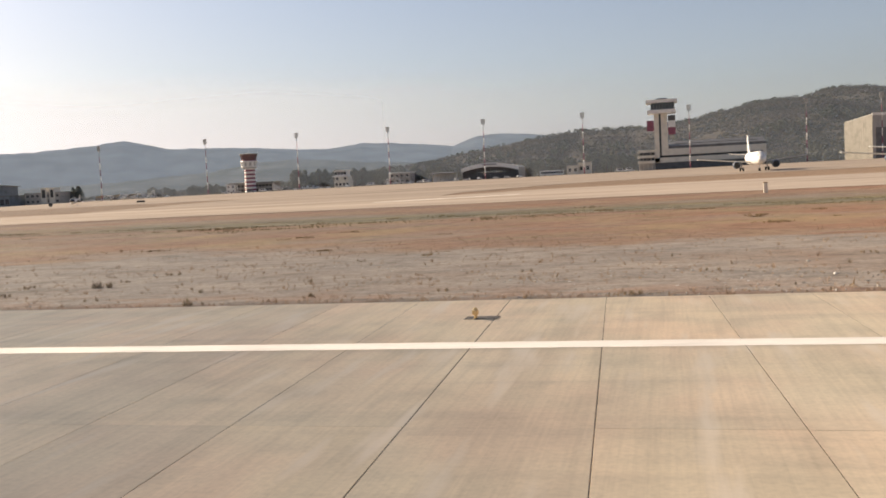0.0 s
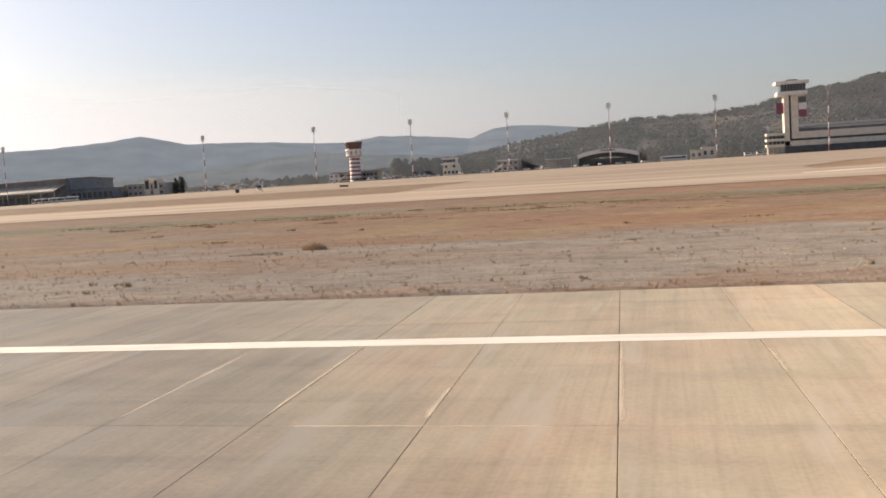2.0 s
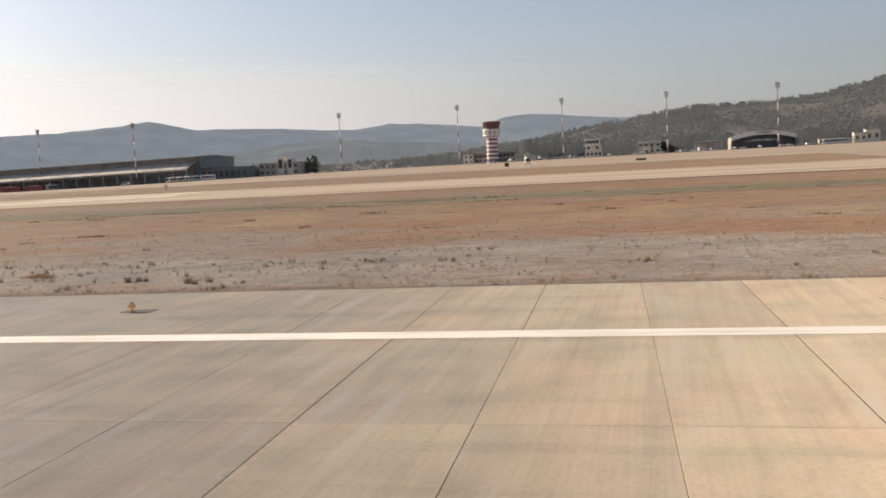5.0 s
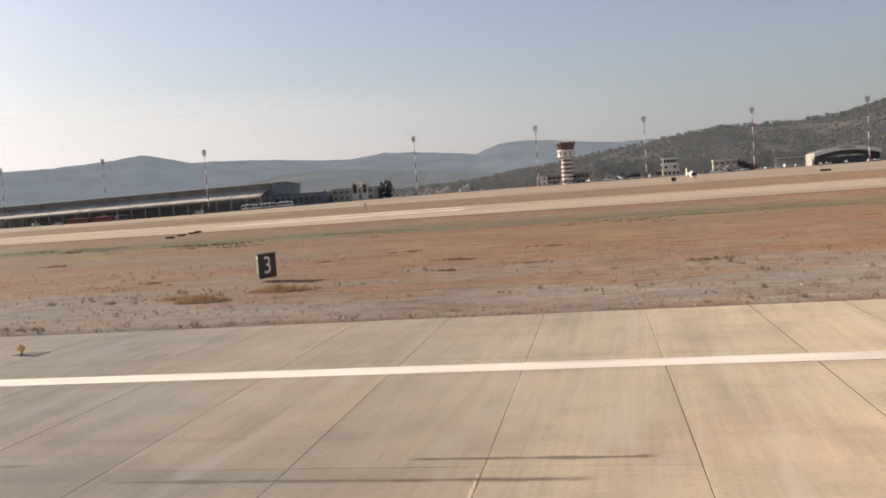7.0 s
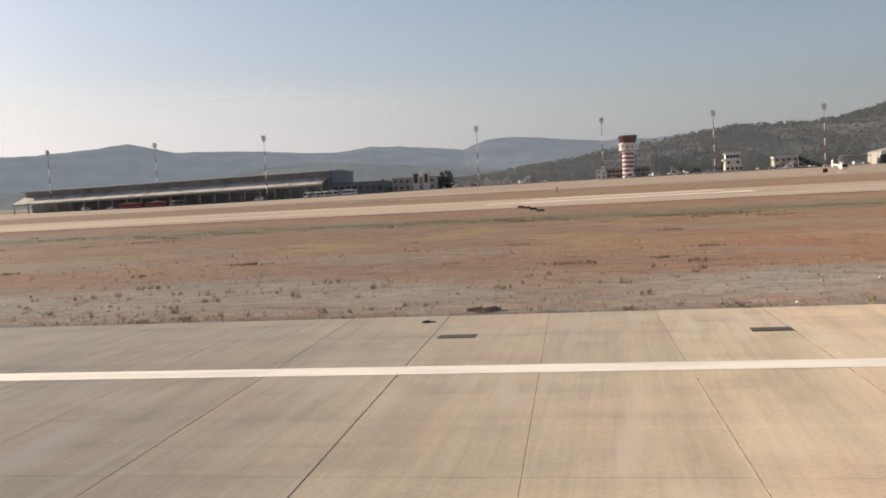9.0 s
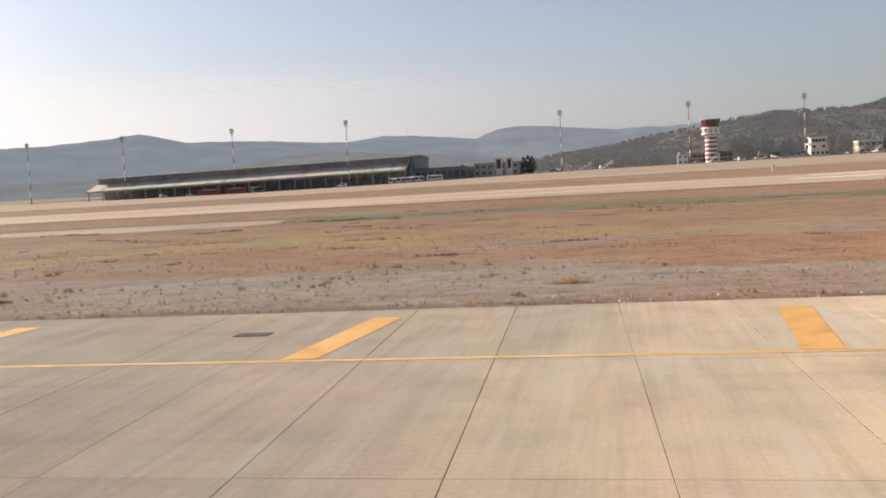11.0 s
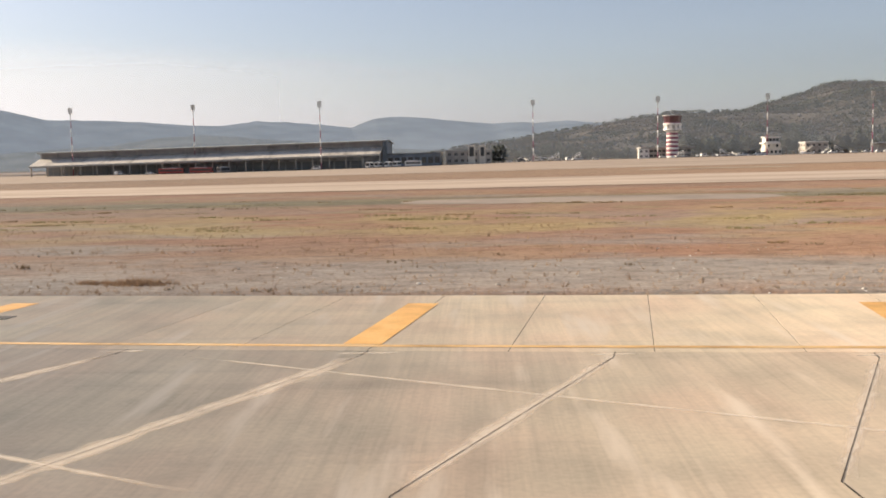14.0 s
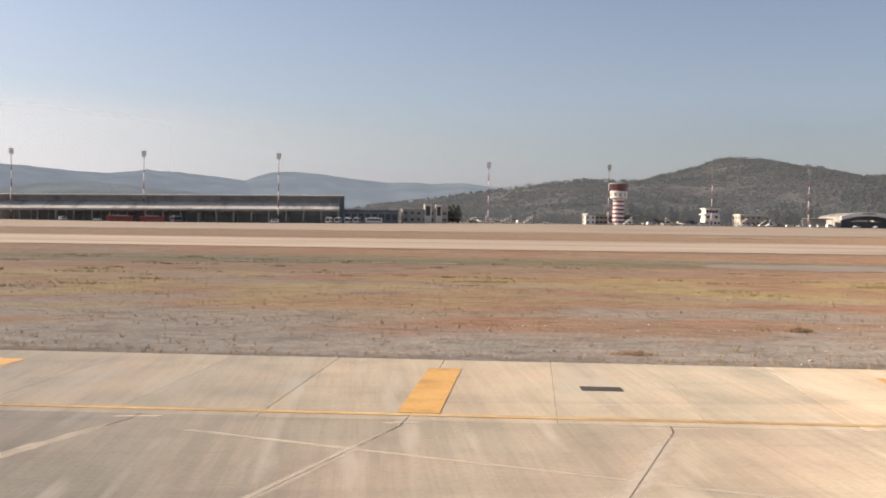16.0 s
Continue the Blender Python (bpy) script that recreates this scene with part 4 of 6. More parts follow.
# ================= terminal =================
def terminal():
    x0, x1, yf, g = -614.0, -418.3, 542.0, 0.2
    e = base("terminal_building", (x0 + x1) / 2, yf, 0)
    c = (x0 + x1) / 2
    a, b = x0 - c, x1 - c
    part("rear_hall", extrude_x(B(), [(10, g), (58, g), (58, 12.5), (10, 12.0)], a + 2, b), M_REARWALL, e, "shaded hall wall")
    part("upper_roof", extrude_x(B(), [(1.0, 14.7), (30, 15.6), (60, 14.2), (60, 13.7), (30, 15.0), (1.0, 14.1)], a, b + 1.5), M_PANEL, e, "weathered sheet roof")
    part("clerestory", extrude_x(B(), [(5, 10.6), (6, 10.6), (6, 14.4), (5, 14.2)], a + 1, b), M_CLERE, e, "dark strip of clerestory glazing")
    part("canopy", extrude_x(B(), [(-9.0, 6.9), (4.0, 10.8), (5.2, 11.0), (5.2, 11.3), (3.8, 11.1), (-9.2, 7.15)], a, b), M_CANOPY, e, "weathered pale sheet canopy")
    part("canopy_fascia", extrude_x(B(), [(-9.5, 6.2), (-9.2, 6.2), (-9.2, 7.2), (-9.5, 7.2)], a, b), M_PANEL, e, "grey fascia under the canopy")
    n = 21
    for i in range(n + 1):
        x = a + 0.6 + (b - a - 1.2) * i / n
        bm = B()
        cyl(bm, (x, -7.6, -0.3), (x, -7.6, 7.4), 0.42, 0.40, 12)
        part("column", bm, M_STONEW, e, "pale round column", True)
        bm = B()
        box(bm, x - 0.1, 4.7, 10.7, x + 0.1, 5.0, 14.2)
        part("mullion", bm, M_PANEL, e)
        if i < n:
            xn = a + 0.6 + (b - a - 1.2) * (i + 1) / n
            bm = B()
            box(bm, x + 0.5, 9.7, 0.6, xn - 0.5, 9.95, 5.6)
            pane = part("window", bm, M_HALL, e, "dark hall window paled for haze")
            bm = B()
            box(bm, (x + xn) / 2 - 0.08, 9.6, 0.6, (x + xn) / 2 + 0.08, 9.7, 5.6)
            box(bm, x + 0.5, 9.6, 3.3, xn - 0.5, 9.7, 3.45)
            part("window_frame", bm, M_PANEL, pane)
    bm = B()
    box(bm, b, 4, g, b + 0.5, 58, 14.6)
    part("end_wall", bm, M_SLATE, e, "slate-grey clad end wall")
    part("end_buttress", extrude_x(B(), [(6, g), (24, g), (10, 14.6), (6, 14.6)], b + 0.5, b + 2.2), M_SLATE, e, "sloped slate-grey end fin")
    for ob in e.children:                 # the eaves rise a little towards the east end
        for v in ob.data.vertices:
            if v.co.z > 5.8:
                v.co.z += 0.0148 * (v.co.x + 24)
    return tagged(e, "long low airport terminal with weathered canopy and colonnade", "terminal")


terminal()


def block(name, x0, x1, y0, y1, z0, z1, wall, label, cat, storeys=2, bays=6, win=(0.55, 0.5), roof=M_PANEL, parapet=0.5, turn=0):
    """A plain building block with real windows, a cornice and a roof."""
    e = base(name, (x0 + x1) / 2, y0, z0, turn)
    w, d, h = x1 - x0, y1 - y0, z1 - z0
    bm = B()
    box(bm, -w / 2, 0, -0.4, w / 2, d, h)
    part("wall", bm, wall, e)
    bm = B()
    box(bm, -w / 2 - 0.25, -0.25, h, w / 2 + 0.25, d + 0.25, h + parapet, 0.05)
    part("roof", bm, roof, e)
    sh = h / storeys
    for s in range(storeys):
        for i in range(bays):
            cx = -w / 2 + w * (i + 0.5) / bays
            ww, hh = w / bays * win[0], sh * win[1]
            zc = sh * (s + 0.52)
            bm = B()
            box(bm, cx - ww / 2, -0.04, zc - hh / 2, cx + ww / 2, 0.03, zc + hh / 2)
            p = part("window", bm, M_GLASS, e)
            bm = B()
            box(bm, cx - ww / 2 - 0.12, -0.16, zc - hh / 2 - 0.14, cx + ww / 2 + 0.12, -0.04, zc - hh / 2)
            part("sill", bm, roof, p)
            bm = B()
            box(bm, cx - 0.05, -0.10, zc - hh / 2, cx + 0.05, -0.04, zc + hh / 2)
            part("window_frame", bm, wall, p)
        if d > 4:
            nb = max(2, int(d / 4))
            for i in range(nb):
                cy = d * (i + 0.5) / nb
                bm = B()
                box(bm, -w / 2 - 0.04, cy - 0.7, sh * (s + 0.3), -w / 2 + 0.03, cy + 0.7, sh * (s + 0.75))
                part("side_window", bm, M_GLASS, e)
    return tagged(e, label, cat)


block("terminal_annex", -416.0, -386.0, 548, 580, 1.4, 8.6, M_SLATE, "low slate-grey annex beside the terminal", "annex", 1, 8, (0.7, 0.45), M_ROOFD)
wb = block("office_building", -383.2, -357.4, 560, 580, 2.4, 9.7, M_STONEW, "grey stone-rendered office building with pale stair towers", "office building", 2, 7, (0.5, 0.42))
for x, w, h in ((1.6, 4.0, 10.7), (7.75, 3.5, 10.5)):
    bm = B()
    box(bm, x - w / 2, -0.9, -0.4, x + w / 2, 6, h, 0.06)
    t = part("stair_tower", bm, M_CREAM, wb, "pale stair tower")
    bm = B()
    box(bm, x - w / 2 + 0.7, -0.98, 4.2, x + w / 2 - 0.7, -0.88, h - 1.2)
    part("tall_window", bm, M_GLASS, t)
ops = block("operations_building", -263.4, -232.5, 616, 630, 3.3, 9.0, M_STONEW, "two-storey pale operations building with overhanging roof", "building", 2, 12, (0.72, 0.5), M_PANEL, 0.3)
bm = B()
box(bm, -15.9, -2.2, 6.0, 17.5, 15.2, 6.9, 0.08)
part("overhanging_roof", bm, M_PANEL, ops, "pale overhanging flat roof")
block("gable_wing", -265.2, -258.8, 613.4, 615.9, 3.0, 9.1, M_PAINT, "white gable wing of the operations building", "building", 2, 2, (0.4, 0.38), M_PANEL, 0.3)


def control_tower():
    x, y, z = -245.3, 609.0, 3.2
    e = base("control_tower", x, y, z)
    lo = 0.0
    nb = 13
    for i in range(nb):
        bm = B()
        cyl(bm, (0, 0, i * 1.28 - (0.4 if i == 0 else 0)), (0, 0, (i + 1) * 1.28), 3.75 - 0.25 * i / nb, 3.75 - 0.25 * (i + 1) / nb, 28)
        part("shaft_band", bm, M_PAINT if i % 2 == 0 else M_RED, e, "white band" if i % 2 == 0 else "red band", True)
    for zz, r0, r1, h, mt, lb in ((15.8, 3.6, 4.5, 0.7, M_PAINT, "flared white soffit"), (16.5, 4.3, 4.3, 0.3, M_DARKP, "dark recess"), (16.8, 5.5, 5.6, 1.0, M_PAINT, "white gallery parapet"), (17.8, 5.05, 5.05, 2.3, M_PANEL, "dull grey gallery window band"), (20.1, 5.7, 5.6, 1.1, M_PAINT, "white upper gallery"), (21.2, 4.9, 4.8, 0.6, M_RED, "red band")):
        bm = B()
        cyl(bm, (0, 0, zz), (0, 0, zz + h), r0, r1, 28)
        part("gallery", bm, mt, e, lb, True)
    for i in range(10):
        a = math.tau * (i + 0.4) / 10
        bm = B()
        box(bm, -0.85, -0.25, 17.8, 0.85, 0.25, 20.1)
        bmesh.ops.rotate(bm, verts=bm.verts, cent=(0, 0, 0), matrix=Matrix.Rotation(a, 3, "Z"))
        bmesh.ops.translate(bm, verts=bm.verts, vec=(-5.0 * math.sin(a), 5.0 * math.cos(a), 0))
        part("gallery_pier", bm, M_PAINT, e, "white pier")
    bm = B()
    cyl(bm, (0, 0, 21.8), (0, 0, 25.6), 4.7, 5.7, 12)
    part("cab_glazing", bm, M_REDGLASS, e, "maroon tinted cab glazing")
    for i in range(12):
        a = math.tau * i / 12
        bm = B()
        cyl(bm, (4.75 * math.cos(a), 4.75 * math.sin(a), 21.8), (5.75 * math.cos(a), 5.75 * math.sin(a), 25.6), 0.11, 0.11, 6)
        part("cab_mullion", bm, M_REDGLASS, e)
    bm = B()
    cyl(bm, (0, 0, 25.6), (0, 0, 26.1), 6.0, 6.0, 28)
    cyl(bm, (0, 0, 26.1), (0, 0, 26.5), 5.4, 1.5, 28)
    part("cab_roof", bm, M_PANEL, e, "grey flat cab roof")
    bm = B()
    cyl(bm, (0.5, 0, 26.3), (0.5, 0, 29.0), 0.08, 0.05, 6)
    cyl(bm, (-1.2, 0.4, 26.3), (-1.2, 0.4, 28.0), 0.06, 0.04, 6)
    part("antenna", bm, M_STEEL, e)
    return tagged(e, "round control tower banded red and white with flared cab", "control tower")


control_tower()


def watch_hut():
    e = base("watch_hut", -182.8, 614, 3.6)
    bm = B()
    box(bm, -4.6, 0, -0.4, 5.6, 9, 4.4, 0.05)
    part("lower_block", bm, M_CREAM, e, "pale grey lower storey")
    bm = B()
    box(bm, -4.3, 0.4, 4.4, 5.2, 8.4, 7.0, 0.05)
    part("middle_block", bm, M_CREAM, e, "pale grey middle storey")
    bm = B()
    box(bm, -5.6, -0.6, 7.0, 4.6, 8.2, 7.9, 0.04)
    part("balcony", bm, M_PAINT, e, "white balcony parapet")
    bm = B()
    box(bm, -4.2, 0.4, 7.9, 4.2, 7.6, 10.8, 0.04)
    c = part("cabin", bm, M_PAINT, e, "white lookout cabin")
    for i in range(4):
        bm = B()
        box(bm, -3.9 + i * 2.02, 0.32, 8.5, -2.2 + i * 2.02, 0.42, 10.3)
        part("pane", bm, M_GLASS, c)
    bm = B()
    box(bm, -5.0, -0.4, 10.8, 5.0, 8.2, 11.4, 0.05)
    part("cabin_roof", bm, M_PAINT, e, "white flat roof slab")
    for x, z in ((-3.8, 1.2), (-1.2, 1.2), (1.4, 1.2), (3.8, 1.2), (-3.2, 5.0), (2.2, 5.0)):
        bm = B()
        box(bm, x, -0.05 if z < 3 else 0.35, z, x + 1.5, 0.08 if z < 3 else 0.45, z + 1.6)
        part("window", bm, M_GLASS, e)
    return tagged(e, "small white three-level watch hut with lookout cabin", "hut")


watch_hut()
fb = block("service_building", -155.5, -141.0, 636, 650, 3.7, 11.2, M_STONEW, "grey service building with white lean-to roof", "building", 2, 4, (0.45, 0.35), M_PAINT)
for i in range(9):
    bm = B()
    box(bm, -10.5 + i * 0.85, -2.6, i * 0.62, -9.6 + i * 0.85, -0.6, i * 0.62 + 0.35)
    part("stair_step", bm, M_PAINT, fb, "white outside step")
bm = B()
box(bm, -10.5, -2.7, 0.2, -2.4, -2.55, 1.2)
part("stair_parapet", bm, M_PAINT, fb, "white stair parapet")


def arch_hangar():
    e = base("arched_fire_station", -81.0, 610, 4.0)
    w, n = 18.6, 18
    pts = [(-w + 2 * w * i / n, 7.0 + 3.0 * (1 - ((2 * i / n - 1) ** 2))) for i in range(n + 1)]

    def arch(y0, y1, drop, rise):
        bm = B()
        prev = None
        for x, z in pts:
            ring = [bm.verts.new((x, y0, z + rise)), bm.verts.new((x, y1, z + rise)), bm.verts.new((x, y1, z + rise - drop)), bm.verts.new((x, y0, z + rise - drop))]
            if prev:
                for i in range(4):
                    bm.faces.new((prev[i], prev[(i + 1) % 4], ring[(i + 1) % 4], ring[i]))
            else:
                bm.faces.new(ring[::-1])
            prev = ring
        bm.faces.new(prev)
        bmesh.ops.recalc_face_normals(bm, faces=bm.faces)
        return bm
    part("roof_shell", arch(0.2, 30, 0.5, 0), M_ROOF, e, "pale arched sheet roof")
    part("front_arch", arch(-1.5, 0.2, 2.5, 0.4), M_PAINT, e, "broad white arched fascia")
    bm = B()
    box(bm, -w + 0.5, 3, -0.4, w - 0.5, 3.5, 4.2)
    part("back_wall", bm, M_DARKP, e, "dark recessed wall")
    part("tympanum", arch(2.9, 3.4, 4.4, -0.2), M_DARKP, e, "dark infill under the arch")
    for x in (-w, w - 0.4):
        bm = B()
        box(bm, x, 0.2, -0.4, x + 0.4, 29.8, 6.5)
        part("side_wall", bm, M_PANEL, e, "grey side wall")
    for i in range(5):
        x = -w + 1.0 + (2 * w - 2.0) * i / 4
        z = 4.6 + 3.0 * (1 - (x / w) ** 2)
        bm = B()
        box(bm, x - 0.2, -0.4, -0.4, x + 0.2, 0.2, z)
        part("post", bm, M_DARKP, e)
    bm = B()
    box(bm, -4.6, -1.62, 8.9, 4.6, -1.5, 9.8)
    part("name_board", bm, M_CLERE, e, "dull grey name board")
    return tagged(e, "low hangar with a broad white arched roof", "hangar")


arch_hangar()


def open_shed(x0, x1, y, z, h):
    e = base("open_shed", (x0 + x1) / 2, y, z)
    w = (x1 - x0) / 2
    part("roof", extrude_x(B(), [(-3, h - 0.3), (7, h + 0.3), (7, h + 0.65), (-3, h + 0.05)], -w, w), M_ROOFD, e, "dark flat sheet roof")
    for i in range(4):
        for yy in (-2.6, 6.5):
            bm = B()
            cyl(bm, (-w + 0.5 + (2 * w - 1) * i / 3, yy, -0.3), (-w + 0.5 + (2 * w - 1) * i / 3, yy, h - 0.1), 0.13, 0.13, 8)
            part("post", bm, M_STEEL, e)
    bm = B()
    box(bm, -w, 6.7, -0.3, w, 6.95, h)
    part("back_wall", bm, M_REARWALL, e, "dim back wall")
    return tagged(e, "dark open-sided shed beside the arched hangar", "shed")


open_shed(-121.0, -104.5, 612.0, 4.0, 5.4)


def new_tower():
    e = base("tower_complex", 26.2, 600.0, 4.2)
    def b(name, x0, y0, z0, x1, y1, z1, mt, lb="", par=None, bev=0.06):
        bm = B()
        box(bm, x0, y0, z0, x1, y1, z1, bev)
        return part(name, bm, mt, par or e, lb)
    b("shaft", -3.9, 0, 4.6, -1.1, 9, 34.0, M_CREAM, "cream tower pier")
    b("shaft", 0.1, 0, 12.5, 3.9, 9, 34.0, M_CREAM, "cream tower pier")
    b("shaft_slot", -1.1, 0.7, 5.5, 0.1, 8, 34.0, M_GLASS, "dark glazed slot")
    b("cab_floor", -7.6, -2.5, 34.0, 9.0, 12, 36.2, M_PAINT, "white cab floor slab")
    cab = b("cab", -5.6, -1.2, 36.2, 8.2, 10.8, 40.3, M_GLASS, "dark cab glazing")
    for i in range(9):
        b("mullion", -5.6 + i * 1.72, -1.34, 36.2, -5.44 + i * 1.72, -1.2, 40.3, M_CLERE, "", cab, 0)
    b("cab_roof", -8.4, -3.0, 40.3, 10.0, 12.4, 42.2, M_PAINT, "white cab roof slab")
    b("roof_plant", -2, 1, 42.2, 4, 7, 43.2, M_DARKP)
    b("wing_lower_band", -3.9, 0, 4.4, 60.0, 1.2, 7.4, M_CREAM, "cream lower band")
    b("wing_glazing", 0.1, 0.6, 7.4, 60.0, 24, 8.7, M_GLASS, "dark ribbon window")
    b("wing_upper_band", 0.1, 0, 8.7, 60.0, 1.2, 12.6, M_CREAM, "cream upper band")
    b("wing_body", 3.9, 1.2, 0.2, 59.6, 24, 12.4, M_PANEL, "grey wing wall")
    # Dark tone paints the shadow below the wing onto its ground floor.
    b("wing_base", -3.9, 0.4, -0.6, 60.0, 1.1, 4.4, M_DARKP, "ground floor painted dark for the shadow there")
    b("wing_end", 58.0, -0.1, 4.4, 60.2, 1.25, 12.6, M_CREAM, "cream end pier")
    part("wing_roof", extrude_x(B(), [(1.6, 12.6), (1.6, 14.1), (20, 17.4), (24, 12.6)], 4.2, 60.4), M_ROOFD, e, "grey pitched sheet roof")
    part("roof_light", extrude_x(B(), [(9, 15.3), (15, 16.4), (15, 16.75), (9, 15.7)], 8, 56), M_ROOFD, e, "dark rooflight strip")
    for s in range(3):
        b("balcony", -14.2, -1.2, 4.4 + 3.3 * s, -3.9, 9, 5.9 + 3.3 * s, M_CREAM, "cream balcony band")
        w = b("balcony_window", -13.4, -0.2, 2.4 + 3.3 * s + 3.5, -3.9, 8, 2.4 + 3.3 * s + 5.4, M_GLASS, "dark window band") if s < 2 else None
        for i in range(5):
            if w:
                b("mullion", -13.2 + i * 2.2, -0.3, 5.9 + 3.3 * s, -13.0 + i * 2.2, -0.2, 7.8 + 3.3 * s, M_CREAM, "", w, 0)
    b("annex_base", -13.2, 0, -0.5, -3.9, 9, 4.4, M_STONEW, "grey annex base")
    for i in range(4):
        b("post", -13.6 + i * 2.6, -1.0, -0.5, -13.3 + i * 2.6, -0.7, 4.4, M_CREAM)
    b("banner", -8.2, -0.4, 23.6, -4.1, -0.25, 30.0, M_RED, "plain red banner")
    b("banner", 4.3, -0.4, 29.4, 8.6, -0.25, 32.6, M_DARKP, "black banner panel")
    b("banner", 4.3, -0.4, 25.4, 8.6, -0.25, 29.3, M_PAINT, "white banner panel")
    b("banner", 4.3, -0.4, 21.0, 8.6, -0.25, 25.3, M_RED, "red banner panel")
    return tagged(e, "modern cream tower and wing with wide cab", "control tower")


new_tower()


def big_hangar():
    e = base("maintenance_hangar", 139.0, 570.0, 4.6, 33.0)
    bm = B()
    prism(bm, [(0, 0), (46, 0), (46, 21), (0, 21)], -0.5, 24.5)
    for v in bm.verts:
        if v.co.z > 0 and v.co.y > 1:
            v.co.z -= 3.2
    part("body", bm, M_PANEL, e, "grey clad hangar body")
    for i in range(13):
        bm = B()
        y = i * 21 / 13
        box(bm, -0.22, y + 0.08, -0.4, -0.02, y + 21 / 13 - 0.08, 24.2 - 3.2 * (y + 1) / 21)
        part("wall_panel", bm, M_BEIGE, e, "beige ribbed wall sheet")
    for i in range(4):
        bm = B()
        box(bm, 2 + i * 10.5, -0.2, 0, 12 + i * 10.5, -0.02, 17)
        part("door_leaf", bm, M_ROOFD, e, "grey sliding door leaf")
    bm = B()
    box(bm, -0.5, -0.5, 23.6, 46.5, -0.02, 25.0)
    part("eaves", bm, M_PAINT, e)
    return tagged(e, "tall beige and grey sheet-clad maintenance hangar", "hangar")


big_hangar()


# ================= hills =================
def crest(x):
    """Plan line and height of the near scrub ridge."""
    xs = (-700, -520, -430, -330, -250, -150, -86, 0, 63, 121, 157, 206, 250, 300, 400, 520, 800, 1200)
    ys = (1380, 1390, 1400, 1420, 1440, 1440, 1430, 1430, 1390, 1380, 1375, 1370, 1370, 1370, 1370, 1380, 1400, 1400)
    zs = (4, 8, 14, 26, 38, 55, 62, 61, 65, 78, 84, 85, 77, 66, 54, 50, 50, 46)
    return float(np.interp(x, xs, ys)), float(np.interp(x, xs, zs))


def crest_far(x):
    """The higher hill behind it."""
    xs = (-760, -560, -411, -298, -195, -100, 0, 60, 120, 168, 221, 270, 318, 360, 405, 445, 533, 583, 680, 900, 1300)
    zs = (4, 6, 9, 20, 36, 56, 72, 79, 84, 89, 103, 117, 134, 139, 137, 128, 115, 107, 109, 96, 90)
    return 2000.0, float(np.interp(x, xs, zs))


def ridge(x, y, yc, zc, front, back):
    t = (y - (yc - front)) / front if y < yc else 1 - (y - yc) / back
    t = min(max(t, 0.0), 1.0)
    return zc * t * t * (3 - 2 * t), t


def hill_z(x, y):
    a, t = ridge(x, y, *crest(x), 620, 420)
    b, u = ridge(x, y, *crest_far(x), 850, 500)
    rough = 4.0 * noise.noise((x * 0.006, y * 0.006, 2.0)) + 1.6 * noise.noise((x * 0.02, y * 0.02, 5.0))
    k = max(t, u)
    return 3.2 + max(a, b) + rough * k * (1 - 0.6 * max(0, k - 0.75) / 0.25) - 0.6 * (k < 0.02)


hx = [-760 + 22 * i for i in range(118)]
hy = [660 + 22 * i for i in range(100)]
tagged(sheet("scrub_hill", hx, hy, hill_z, M_HILL), "scrub-covered hills behind the airfield", "hill", kind="structure")


def clump_template(seed, rings=1):
    rr = random.Random(seed)
    bm = B()
    bmesh.ops.create_icosphere(bm, subdivisions=1, radius=1.0)
    for v in bm.verts:
        v.co *= rr.uniform(0.65, 1.25)
        v.co.z *= 0.85
    bm.verts.ensure_lookup_table()
    vs = np.array([v.co[:] for v in bm.verts])
    fs = np.array([[v.index for v in f.verts] for f in bm.faces])
    bm.free()
    return vs, fs


TEMPLATES = [clump_template(s) for s in range(7)]


def clumps(name, spots, mat, parent=None, smooth=False, flat=1.0):
    """Many leafy clumps as one mesh; spots of (x, y, z, radius)."""
    rr = random.Random(len(spots))
    V, F, n0 = [], [], 0
    for x, y, z, r in spots:
        vs, fs = TEMPLATES[rr.randrange(7)]
        a = rr.uniform(0, 6.28)
        c, s = math.cos(a), math.sin(a)
        w = vs @ np.array([[c, s, 0], [-s, c, 0], [0, 0, flat * rr.uniform(0.7, 1.1)]]) * r + np.array([x, y, z])
        V.append(w)
        F.append(fs + n0)
        n0 += len(vs)
    V, F = np.concatenate(V), np.concatenate(F)
    ob = data_mesh(name, V.tolist(), F.tolist(), mat, parent)
    if smooth:
        ob.data.polygons.foreach_set("use_smooth", [True] * len(F))
    return ob


def low_clumps(name, spots, mat, parent=None, seed=8):
    """A great many small leafy clumps, eight faces each, as one mesh."""
    g = np.random.default_rng(seed)
    P = np.array(spots)
    n = len(P)
    unit = np.array([(1, 0, 0), (0, 1, 0), (-1, 0, 0), (0, -1, 0), (0, 0, 0.85), (0, 0, -0.6)], float)
    V = unit[None] * g.uniform(0.7, 1.3, (n, 6, 1))
    a = g.uniform(0, 6.28, n)
    c, s = np.cos(a)[:, None], np.sin(a)[:, None]
    V = np.stack([V[:, :, 0] * c - V[:, :, 1] * s, V[:, :, 0] * s + V[:, :, 1] * c, V[:, :, 2] + g.uniform(-0.15, 0.15, (n, 6))], 2)
    V = V * P[:, 3][:, None, None] + P[:, None, :3]
    tri = np.array([(0, 1, 4), (1, 2, 4), (2, 3, 4), (3, 0, 4), (1, 0, 5), (2, 1, 5), (3, 2, 5), (0, 3, 5)])
    F = tri[None] + 6 * np.arange(n)[:, None, None]
    ob = data_mesh(name, V.reshape(-1, 3).tolist(), F.reshape(-1, 3).tolist(), mat, parent)
    ob.data.polygons.foreach_set("use_smooth", [True] * (8 * n))
    return ob


